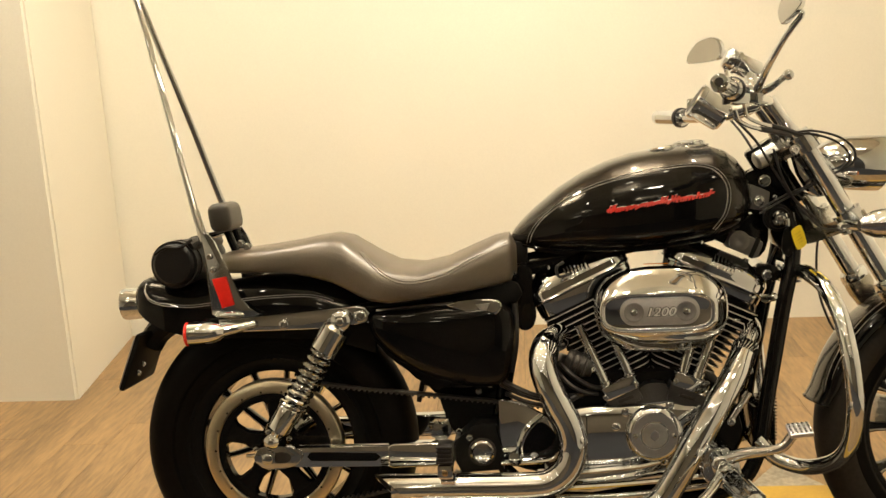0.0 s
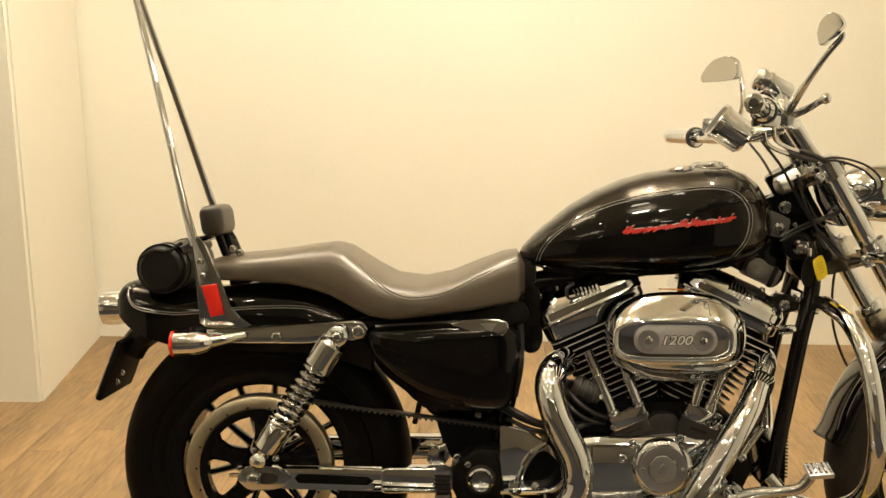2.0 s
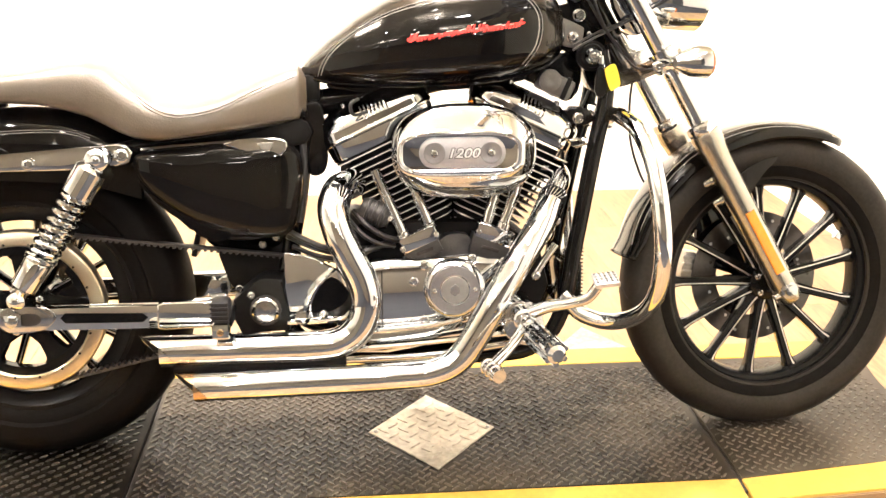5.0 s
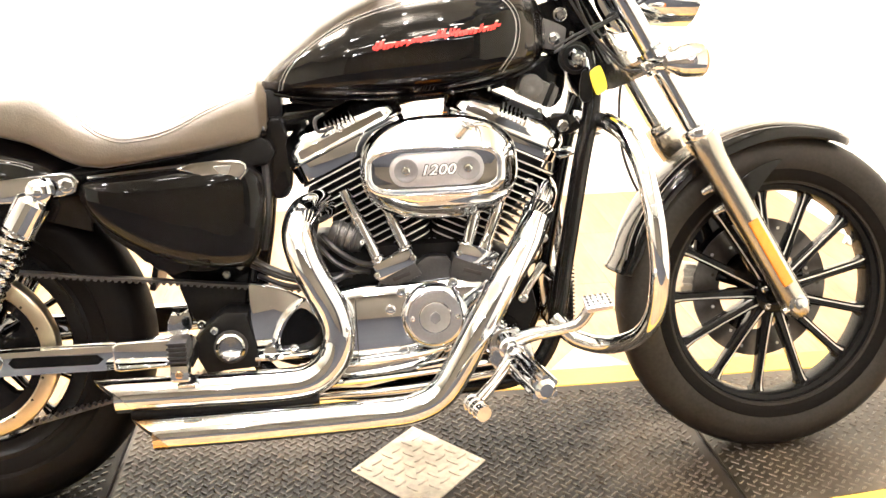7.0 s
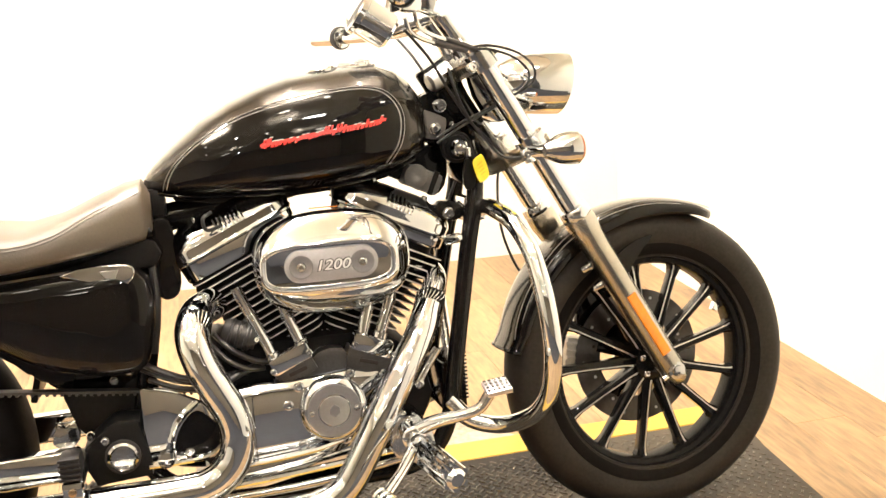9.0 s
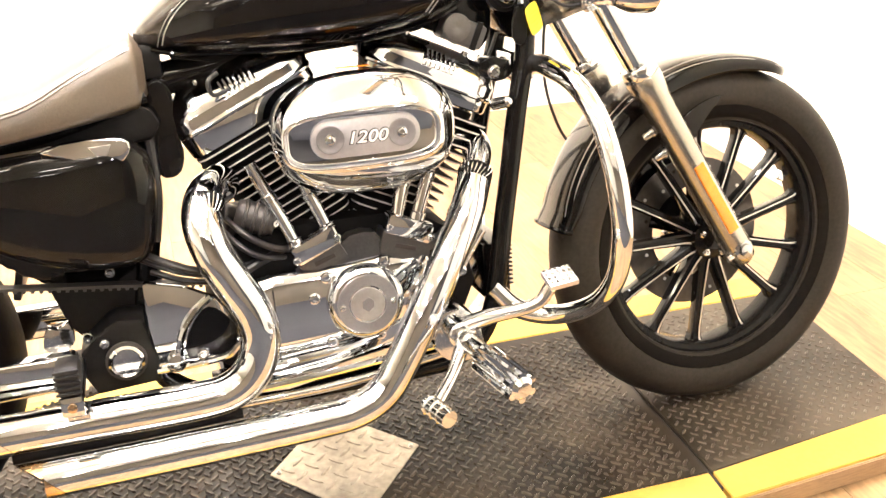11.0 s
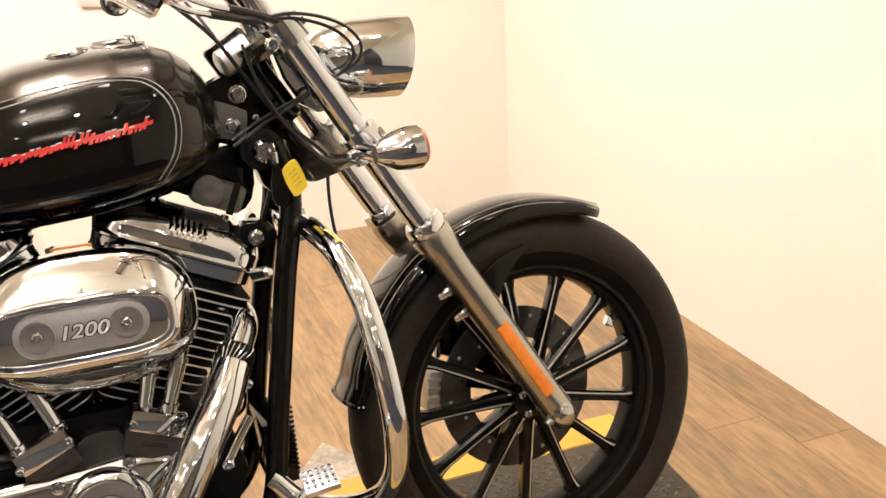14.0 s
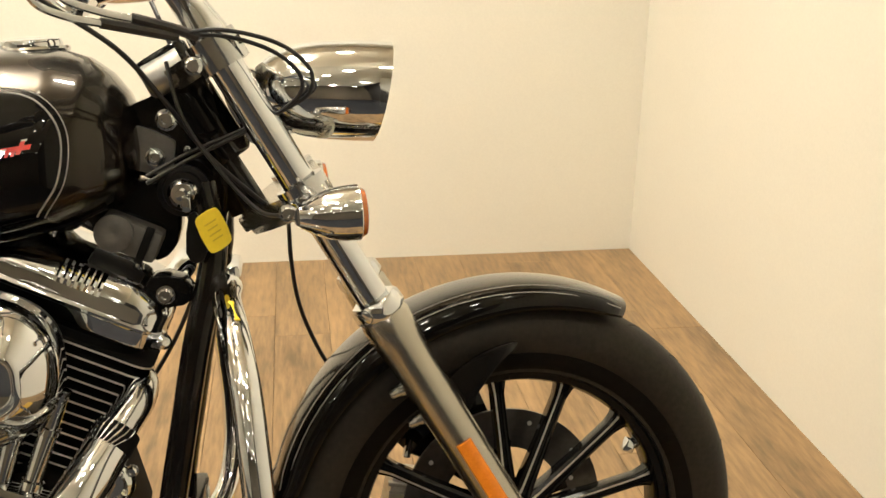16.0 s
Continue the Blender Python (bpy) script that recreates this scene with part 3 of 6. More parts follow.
cal = part("front_caliper", box((1.383, 0.074, 0.336), (0.056, 0.052, 0.070), 0.010, Matrix.Rotation(radians(12), 4, "Y")), CALIPER, bike, "cast alloy front brake caliper with ribs")
for k in range(4):
    part("rib", box((1.381, 0.048, 0.313 + 0.0155 * k), (0.050, 0.010, 0.0065), 0.002, Matrix.Rotation(radians(8), 4, "Y")), CALIPER, cal)
part("bleed_nipple", tube([(1.385, 0.060, 0.395), (1.389, 0.060, 0.420)], [0.006, 0.004], 8, 0), WORN_CHROME, cal)
cal_arm = part("fork_caliper_bracket", poly(rounded([(1.368, 0.505), (1.48, 0.505), (1.515, 0.380), (1.492, 0.332), (1.445, 0.372), (1.412, 0.388), (1.372, 0.415)], 2), 0.060, 0.082, 0.005), ENAMEL, bike, "black caliper casting of the far fork leg")
steered(front, cal, cal_arm)

# rear pulley and belt
PY = -0.088
pulley = part("belt_pulley", lathe([(-0.0055, 0.1285), (-0.0085, 0.1315), (-0.0085, 0.1535), (-0.0065, 0.1565), (-0.004, 0.1575), (0.03, 0.155), (0.03, 0.1285)], RA + Vector((0, PY, 0)), (0, 1, 0), 72, True), PULLEY, bike, "belt pulley with a bright drilled flange")
part("pulley_web", lathe([(-0.002, 0.112), (-0.004, 0.1282), (0.02, 0.1282), (0.02, 0.112)], RA + Vector((0, PY, 0)), (0, 1, 0), 56, True), ENAMEL, pulley)
for k in range(5):
    a = 2 * math.pi * k / 5 + 0.25
    d, t = Vector((math.cos(a), 0, math.sin(a))), Vector((-math.sin(a), 0, math.cos(a)))
    rings = [[RA + Vector((0, PY, 0)) + d * r + t * (w * q) + Vector((0, h, 0)) for q, h in ((-1, 0.012), (-0.8, 0.0), (0.8, 0.0), (1, 0.012))] for r, w in ((0.035, 0.028), (0.07, 0.017), (0.10, 0.024), (0.118, 0.05))]
    part("pulley_arm", loft(rings), ENAMEL, pulley)
for k in range(18):
    a = 2 * math.pi * k / 18
    part("flange_rivet", lathe([(0, 0.0026), (0.001, 0.0026), (0.001, 0.0)], RA + Vector((math.cos(a) * 0.1335, PY - 0.0085, math.sin(a) * 0.1335)), (0, -1, 0), 8), SEAM, pulley)
for k in range(5):
    a = 2 * math.pi * k / 5 + 0.6
    bolt(RA + Vector((math.cos(a) * 0.042, PY - 0.004, math.sin(a) * 0.042)), (0, -1, 0), 0.006, 0.006, pulley, WORN_CHROME)
FP = Vector((0.585, PY + 0.012, 0.345))
rb, rf = 0.1565, 0.055
line = []
for k in range(25):
    a = radians(84 + (280 - 84) * k / 24)
    line.append((RA.x + rb * math.cos(a), RA.z + rb * math.sin(a)))
for k in range(9):
    a = radians(-80 + 164 * k / 8)
    line.append((FP.x + rf * math.cos(a), FP.z + rf * math.sin(a)))
dense = []
for (x0, z0), (x1, z1) in zip(line, line[1:] + line[:1]):
    m = max(1, int(math.hypot(x1 - x0, z1 - z0) / 0.012))
    dense += [(x0 + (x1 - x0) * k / m, z0 + (z1 - z0) * k / m) for k in range(m)]
cx, cz = sum(p[0] for p in dense) / len(dense), sum(p[1] for p in dense) / len(dense)
rings = []
for i, (x, z) in enumerate(dense):
    (xa, za), (xb, zb) = dense[i - 1], dense[(i + 1) % len(dense)]
    n = Vector((zb - za, 0, -(xb - xa))).normalized()
    q = Vector((x, 0, z))
    rings.append([q + n * o + Vector((0, yy, 0)) for o, yy in ((0.0015, PY + 0.004), (0.0015, PY + 0.026), (-0.003, PY + 0.026), (-0.003, PY + 0.004))])
belt = part("drive_belt", loft(rings, closed=True), BELT, bike, "black toothed drive belt")
teeth = bmesh.new()
for i, (x, z) in enumerate(dense):
    (xa, za), (xb, zb) = dense[i - 1], dense[(i + 1) % len(dense)]
    t = Vector((xb - xa, 0, zb - za)).normalized()
    n = Vector((t.z, 0, -t.x))
    q = Vector((x, 0, z))
    vs = [teeth.verts.new(q + t * (0.0032 * s) + n * o + Vector((0, yy, 0))) for yy in (PY + 0.004, PY + 0.026) for s, o in ((-1, -0.002), (-0.7, -0.0068), (0.7, -0.0068), (1, -0.002))]
    for f in ((0, 1, 2, 3), (4, 5, 6, 7), (0, 1, 5, 4), (1, 2, 6, 5), (2, 3, 7, 6)):
        teeth.faces.new([vs[k] for k in f])
part("belt_teeth", teeth, BELT, belt, smooth=False)

# swingarm, axle, shock
for s, lab in ((-1, "chrome swingarm cover"), (1, "")):
    y0 = s * 0.125
    arm = part("swingarm", poly([(0.03, 0.335), (0.015, 0.315), (0.03, 0.293), (0.06, 0.288), (0.25, 0.287), (0.30, 0.290), (0.400, 0.293), (0.400, 0.331), (0.30, 0.334), (0.26, 0.326), (0.06, 0.330)], y0 - 0.013, y0 + 0.013, 0.005, 3), CHROME, bike, lab)
    part("arm_sleeve", poly([(0.262, 0.284), (0.262, 0.332), (0.275, 0.337), (0.395, 0.338), (0.402, 0.331), (0.402, 0.293), (0.395, 0.286), (0.275, 0.282)], y0 - 0.016, y0 + 0.016, 0.006, 3), CHROME, arm)
    # black plate: the dark reflection inside the chrome channel is put into its colour
    part("arm_slot", poly([(0.092, 0.301), (0.235, 0.299), (0.246, 0.308), (0.235, 0.317), (0.092, 0.321), (0.083, 0.311)], y0 + s * 0.0128, y0 + s * 0.0136, 0.0003, 1), PAINT, arm)
    part("axle_plate", poly(rounded([(-0.034, 0.312), (-0.018, 0.334), (0.03, 0.337), (0.066, 0.328), (0.072, 0.308), (0.050, 0.290), (0.0, 0.286), (-0.022, 0.294)], 3), y0 + s * 0.0135, y0 + s * 0.020, 0.002), WORN_CHROME, arm)
    part("axle_nut", lathe([(0, 0.018), (0.008, 0.018), (0.009, 0.013), (0.016, 0.013), (0.018, 0.010), (0.018, 0)], (0.0, y0 + s * 0.0205, 0.313), (0, s, 0), 6), WORN_CHROME, arm)
    part("axle_slot", poly(rounded([(0.010, 0.322), (0.040, 0.323), (0.050, 0.312), (0.040, 0.301), (0.010, 0.301)], 2), y0 + s * 0.0198, y0 + s * 0.0207, 0.0003, 1), SEAM, arm)
    part("adjuster_bolt", tube([(-0.02, y0, 0.313), (-0.055, y0, 0.311)], 0.0045, 8, 0), WORN_CHROME, arm)
    # shock absorber
    top, low = Vector((0.176, s * 0.152, 0.612)), Vector((0.012, s * 0.152, 0.352))
    d = (top - low).normalized()
    L = (top - low).length
    sh = part("shock_absorber", lathe([(-0.004, 0.0), (-0.004, 0.012), (0.02, 0.014), (0.028, 0.021), (0.03, 0.026), (0.085, 0.027), (0.09, 0.024), (0.09, 0.012), (L - 0.06, 0.012)], low, d, 24), CHROME, bike, "chrome rear shock absorber")
    part("top_cap", lathe([(L - 0.075, 0.029), (L - 0.075, 0.031), (L - 0.022, 0.030), (L - 0.016, 0.024), (L - 0.01, 0.014), (L, 0.012)], low, d, 28), CHROME, sh)
    coil = []
    turns, n = 8.5, 110
    dd, u, v = axes(d)
    for k in range(n + 1):
        a = 2 * math.pi * turns * k / n
        coil.append(low + d * (0.088 + (L - 0.165) * k / n) + (u * math.cos(a) + v * math.sin(a)) * 0.0255)
    part("spring", tube(coil, 0.0052, 8, 0), CHROME, sh)
    for e, r in ((top, 0.019), (low, 0.014)):
        part("mount_eye", lathe([(-0.014, r), (-0.012, r + 0.002), (0.012, r + 0.002), (0.016, r - 0.003), (0.017, 0.009), (0.021, 0.009), (0.023, 0.006), (0.023, 0)], e, (0, s, 0), 24), CHROME, sh)

# rear fender, struts, lights, plate
FX = [-0.319, -0.312, -0.298, -0.275, -0.235, -0.18, -0.10, 0.0, 0.10, 0.18, 0.24]
FT = [0.672, 0.688, 0.702, 0.709, 0.704, 0.695, 0.695, 0.705, 0.70, 0.675, 0.64]
FB = [0.664, 0.650, 0.632, 0.613, 0.592, 0.578, 0.572, 0.570, 0.565, 0.55, 0.53]
FW = [0.028, 0.058, 0.080, 0.092, 0.100, 0.104, 0.106, 0.106, 0.106, 0.105, 0.10]
rings = []
for k in range(41):
    x = -0.319 + 0.559 * (k / 40) ** 1.5
    zt, zb, w = (float(np.interp(x, FX, q)) for q in (FT, FB, FW))
    out = []
    for j in range(19):
        a = math.pi * j / 18
        c, s = math.cos(a), math.sin(a)
        out.append((w * math.copysign(abs(c) ** 0.55, c), zb + (zt - zb) * s ** 0.62))
    ring = [Vector((x, y, z)) for y, z in out] + [Vector((x + 0.003, y * 0.95, zb + (z - zb) * 0.955)) for y, z in reversed(out)]
    rings.append(ring)
fender = part("rear_fender", loft(rings), PAINT, bike, "gloss black rear fender with a silver pinstripe")


def on_fender(x, z):
    zt, zb, w = (float(np.interp(x, FX, q)) for q in (FT, FB, FW))
    s = min(0.999, max(0, (z - zb) / (zt - zb))) ** (1 / 0.62)
    return -w * math.sqrt(max(0, 1 - s * s)) ** 0.55


RS = [(-0.281, 0.692), (-0.276, 0.672), (-0.252, 0.652), (-0.178, 0.643), (-0.111, 0.648), (-0.010, 0.657), (0.079, 0.659), (0.123, 0.653), (0.151, 0.643)]
for dz in (0.0, 0.0045):
    pts = [(x, on_fender(x, z + dz) - 0.0006, z + dz) for x, z in RS]
    part("pinstripe", tube(pts, 0.0009, 6, 6), STRIPE, fender, "thin silver pinstripe")
for s in (-1, 1):
    y0 = s * 0.118
    st = part("fender_strut", poly([(-0.10, 0.588), (-0.10, 0.618), (0.0, 0.622), (0.118, 0.631), (0.205, 0.639), (0.224, 0.636), (0.235, 0.622), (0.228, 0.604), (0.200, 0.596), (0.188, 0.602), (0.145, 0.596), (0.12, 0.590)], y0 - 0.010, y0 + 0.010, 0.004, 3), CHROME, bike, "chrome fender strut")
    bolt((0.046, y0 + s * 0.010, 0.603), (0, s, 0), 0.010, 0.009, st)
    bolt((0.215, y0 + s * 0.010, 0.617), (0, s, 0), 0.013, 0.012, st, WORN_CHROME)
    sg = part("rear_turn_signal", lathe([(0, 0.0), (0.0, 0.010), (0.010, 0.018), (0.03, 0.0245), (0.055, 0.0265), (0.075, 0.0265), (0.075, 0)], (-0.076, s * 0.168, 0.596), (-1, 0, -0.03), 28), CHROME, bike, "chrome bullet turn signal")
    part("lens", lathe([(0.0755, 0.0262), (0.082, 0.0262), (0.086, 0.018), (0.087, 0)], (-0.076, s * 0.168, 0.596), (-1, 0, -0.03), 28), RED_LENS, sg, "red lens")
    part("stem", tube([(-0.085, s * 0.160, 0.597), (-0.05, s * 0.150, 0.602), (-0.02, s * 0.130, 0.606)], [0.014, 0.010, 0.009], 10, 4), CHROME, sg)
    part("foot", ball((-0.07, y0 + s * 0.006, 0.628), 0.03, 1.2, 0.55, 0.3), CHROME, sg)
    # sissy bar side plate with its upright
    sp = part("sissy_bar_plate", poly([(-0.112, 0.630), (-0.124, 0.787), (-0.128, 0.806), (-0.112, 0.810), (-0.098, 0.790), (-0.048, 0.662), (-0.032, 0.642), (-0.004, 0.628), (-0.02, 0.622), (-0.10, 0.622)], y0 + s * 0.0105 - s * 0.004, y0 + s * 0.0145, 0.0015), WORN_CHROME, bike, "chrome sissy bar side plate")
    part("reflector", poly([(-0.107, 0.708), (-0.076, 0.713), (-0.060, 0.650), (-0.088, 0.643)], y0 + s * 0.0148, y0 + s * 0.0195, 0.002), RED_LENS, sp, "red rectangular reflector")
    for bx, bz in ((-0.110, 0.757), (-0.104, 0.728)):
        bolt((bx, y0 + s * 0.0145, bz), (0, s, 0), 0.0055, 0.006, sp)
    part("upright", tube([(-0.124, y0 + s * 0.003, 0.79), (-0.160, s * 0.098, 0.91), (-0.207, s * 0.064, 1.08), (-0.282, s * 0.010, 1.335)], [0.010, 0.008, 0.0075, 0.007], 10, 5, 0.7), CHROME, sp, "slim chrome sissy bar upright")
tip = part("sissy_bar_tip", lathe([(0, 0.010), (0.02, 0.012), (0.030, 0.012), (0.036, 0.006), (0.044, 0.006), (0.050, 0.011), (0.075, 0.009), (0.080, 0.004), (0.090, 0.004), (0.096, 0.010), (0.118, 0.007), (0.122, 0)], (-0.280, 0, 1.325), (-0.28, 0, 0.96), 16), CHROME, bike, "chrome sissy bar finial")
part("crossbar", tube([(-0.122, -0.118, 0.80), (-0.122, 0.118, 0.80)], 0.008, 10, 0), CHROME, tip)
pad = part("backrest_pad", box((-0.103, -0.02, 0.838), (0.050, 0.125, 0.066), 0.024, Matrix.Rotation(radians(-8), 4, "Y"), 5), PAD, bike, "small black vinyl backrest pad")
part("pad_post", tube([(-0.10, -0.03, 0.81), (-0.085, -0.03, 0.77), (-0.07, -0.03, 0.74)], 0.009, 8, 3), ENAMEL, pad)
part("pad_post", tube([(-0.10, 0.03, 0.81), (-0.085, 0.03, 0.77), (-0.07, 0.03, 0.74)], 0.009, 8, 3), ENAMEL, pad)
for dx, dz in ((-0.06, 0.778), (-0.045, 0.77)):
    bolt((dx, -0.06, dz), (0, -1, 0), 0.007, 0.008, pad)
bag = part("tool_roll", lathe([(-0.125, 0.0), (-0.125, 0.040), (-0.118, 0.047), (-0.09, 0.050), (0.09, 0.050), (0.118, 0.047), (0.125, 0.040), (0.125, 0)], (-0.196, 0, 0.740), (0, 1, 0), 28), BAG, bike, "black leather tool roll")
for yy in (-0.132, -0.07, 0.07):
    part("strap", lathe([(-0.009, 0.0495), (-0.009, 0.0525), (0.009, 0.0525), (0.009, 0.0495)], (-0.196, yy if yy > -0.13 else -0.105, 0.740), (0, 1, 0), 28, True), BAG, bag)
part("lacing", tube([(-0.235, -0.126, 0.765), (-0.210, -0.128, 0.780), (-0.178, -0.126, 0.778), (-0.15, -0.12, 0.795)], 0.004, 6, 4), BAG, bag)
part("flap", tube([(-0.165, -0.11, 0.775), (-0.160, 0.0, 0.785), (-0.165, 0.11, 0.775)], 0.014, 8, 4), BAG, bag)
tl = part("tail_light", lathe([(0, 0.030), (0.004, 0.037), (0.045, 0.038), (0.056, 0.036), (0.058, 0.030), (0.056, 0)], (-0.305, 0, 0.645), (-1, 0, -0.06), 32), CHROME, bike, "round chrome tail light")
part("lens", lathe([(0.0562, 0.0295), (0.0572, 0.028), (0.0575, 0.018), (0.0575, 0)], (-0.305, 0, 0.645), (-1, 0, -0.06), 28), RED_LENS, tl)
pl = part("plate_bracket", box((-0.320, 0, 0.520), (0.012, 0.19, 0.135), 0.004, Matrix.Rotation(radians(21), 4, "Y")), FIN, bike, "black number plate holder")
part("plate", box((-0.3295, 0, 0.518), (0.003, 0.178, 0.120), 0.001, Matrix.Rotation(radians(21), 4, "Y")), BRUSHED, pl)
part("bracket_arm", tube([(-0.25, 0.0, 0.60), (-0.285, 0, 0.575), (-0.305, 0, 0.545)], 0.03, 8, 3), PLASTIC, pl)
for yy, zz in ((-0.06, 0.49), (-0.03, 0.505)):
    bolt((-0.315, yy, zz), (1, 0, 0.3), 0.005, 0.005, pl)


# seat and tank
def body(X, T, B, W, stations, nu, nl, mid, seg=40):
    rings = []
    for x in stations:
        zt, zb, w = (float(np.interp(x, X, q)) for q in (T, B, W))
        zm = zb + (zt - zb) * mid
        ring = []
        for j in range(seg):
            a = 2 * math.pi * j / seg
            c, s = math.cos(a), math.sin(a)
            n = nu if s >= 0 else nl
            h = (zt - zm) if s >= 0 else (zm - zb)
            ring.append(Vector((x, w * math.copysign(abs(c) ** (2 / n), c), zm + h * math.copysign(abs(s) ** (2 / n), s))))
        rings.append(ring)
    return loft(rings)


def side_of(X, T, B, W, mid, nu, nl, x, z):
    zt, zb, w = (float(np.interp(x, X, q)) for q in (T, B, W))
    zm = zb + (zt - zb) * mid
    n = nu if z >= zm else nl
    t = min(0.995, abs(z - zm) / ((zt - zm) if z >= zm else (zm - zb)))
    return -w * (1 - t ** n) ** (1 / n)


SX = [-0.128, -0.118, -0.09, -0.045, 0.0, 0.06, 0.11, 0.15, 0.18, 0.21, 0.24, 0.28, 0.34, 0.40, 0.46, 0.51, 0.54, 0.555]
ST = [0.735, 0.752, 0.761, 0.766, 0.770, 0.778, 0.787, 0.791, 0.784, 0.764, 0.744, 0.722, 0.714, 0.727, 0.753, 0.773, 0.778, 0.755]
SB = [0.716, 0.713, 0.712, 0.712, 0.711, 0.708, 0.697, 0.685, 0.671, 0.656, 0.645, 0.641, 0.648, 0.655, 0.661, 0.667, 0.672, 0.690]
SW = [0.055, 0.075, 0.088, 0.100, 0.108, 0.114, 0.118, 0.122, 0.130, 0.142, 0.153, 0.164, 0.168, 0.158, 0.137, 0.117, 0.105, 0.080]
seat_pts = smooth_line([(x, 0, 0) for x in SX], 4)
seat = part("seat", body(SX, ST, SB, SW, [p.x for p in seat_pts], 3.4, 5.0, 0.30), LEATHER, bike, "two-up stepped seat in dull black vinyl", angle=60)
for dz in (0.0, 0.005):
    pts = [(0.215, 0.752), (0.245, 0.724), (0.285, 0.697), (0.329, 0.687), (0.395, 0.698), (0.461, 0.729), (0.535, 0.759)]
    pts = [(x, side_of(SX, ST, SB, SW, 0.30, 3.4, 5.0, x, z + dz) - 0.0004, z + dz) for x, z in pts]
    part("seam", tube(pts, 0.0013, 6, 5), LEATHER, seat)

TX = [0.546, 0.552, 0.562, 0.58, 0.60, 0.65, 0.704, 0.757, 0.810, 0.873, 0.93, 0.98, 1.012, 1.035, 1.052, 1.062, 1.067]
TT = [0.776, 0.786, 0.798, 0.816, 0.834, 0.874, 0.906, 0.929, 0.944, 0.953, 0.957, 0.954, 0.944, 0.927, 0.905, 0.882, 0.855]
TB = [0.764, 0.757, 0.751, 0.746, 0.743, 0.739, 0.737, 0.736, 0.736, 0.740, 0.747, 0.757, 0.768, 0.779, 0.792, 0.806, 0.83]
TW = [0.010, 0.026, 0.042, 0.061, 0.077, 0.104, 0.124, 0.138, 0.147, 0.150, 0.147, 0.137, 0.124, 0.106, 0.083, 0.058, 0.02]
TM, TNU, TNL = 0.38, 1.95, 3.2
tank_x = [p.x for p in smooth_line([(x, 0, 0) for x in TX], 5)]
tank = part("fuel_tank", body(TX, TT, TB, TW, tank_x, TNU, TNL, TM, 88), PAINT, bike, "gloss black teardrop fuel tank with silver pinstripes and a red emblem", angle=60)
on_tank = lambda x, z: side_of(TX, TT, TB, TW, TM, TNU, TNL, x, z)
loop = [(0.578, 0.757), (0.585, 0.778), (0.605, 0.806), (0.650, 0.842), (0.714, 0.876), (0.793, 0.899), (0.893, 0.914), (0.955, 0.913), (0.987, 0.897), (1.004, 0.863), (0.998, 0.815), (0.973, 0.776)]
fine_loop = [(q.x, q.z) for q in smooth_line([(x, 0, z) for x, z in loop], 5)]
panel = fine_loop + [(0.973, 0.70), (0.572, 0.70)]


def outside_panel(p):
    """Distance in side view from the pinstripe loop, positive outside it."""
    inside = False
    for (x0, z0), (x1, z1) in zip(panel, panel[1:] + panel[:1]):
        if (z0 > p.z) != (z1 > p.z) and p.x < x0 + (p.z - z0) / (z1 - z0) * (x1 - x0):
            inside = not inside
    best = 1.0
    for (x0, z0), (x1, z1) in zip(fine_loop, fine_loop[1:]):
        dx, dz = x1 - x0, z1 - z0
        t = min(1.0, max(0.0, ((p.x - x0) * dx + (p.z - z0) * dz) / (dx * dx + dz * dz)))
        best = min(best, math.hypot(p.x - x0 - t * dx, p.z - z0 - t * dz))
    return -best if inside or p.z < 0.765 else best


# the reflected ceiling is painted onto the tank outside the pinstripe loop
sheen_crown(tank, outside_panel)
for k, off in ((0, 0.0), (1, 0.007)):
    c = Vector((0.82, 0, 0.83))
    pts = []
    for q in smooth_line([(x, 0, z) for x, z in loop], 5):
        q = q + (c - q).normalized() * off
        pts.append((q.x, on_tank(q.x, q.z) - 0.0004, q.z))
    part("pinstripe", tube(pts, 0.0011 if k else 0.0007, 6, 0), STRIPE, tank, "silver pinstripe")
# emblem: plain red shapes on a silver shadow, no lettering
rnd = random.Random(4)
base = Vector((0.748, 0, 0.820))
run = Vector((0.222, 0, 0.030))


def tank_plate(x0, z0, w, h, slant, lift_by, thick):
    bm = bmesh.new()
    vs = []
    n = 4
    for yy in (lift_by, lift_by - thick):
        for i in range(n + 1):
            for j in (0, 1):
                x, z = x0 + w * i / n + slant * j, z0 + h * j + 0.135 * w * i / n
                vs.append(bm.verts.new((x, on_tank(x, z) + yy, z)))
    m = 2 * (n + 1)
    for i in range(n):
        a = 2 * i
        bm.faces.new((vs[a], vs[a + 2], vs[a + 3], vs[a + 1]))
        bm.faces.new((vs[m + a], vs[m + a + 2], vs[m + a + 3], vs[m + a + 1]))
        bm.faces.new((vs[a], vs[a + 2], vs[m + a + 2], vs[m + a]))
        bm.faces.new((vs[a + 1], vs[a + 3], vs[m + a + 3], vs[m + a + 1]))
    bm.faces.new((vs[0], vs[1], vs[m + 1], vs[m]))
    bm.faces.new((vs[m - 2], vs[m - 1], vs[2 * m - 1], vs[2 * m - 2]))
    return bm


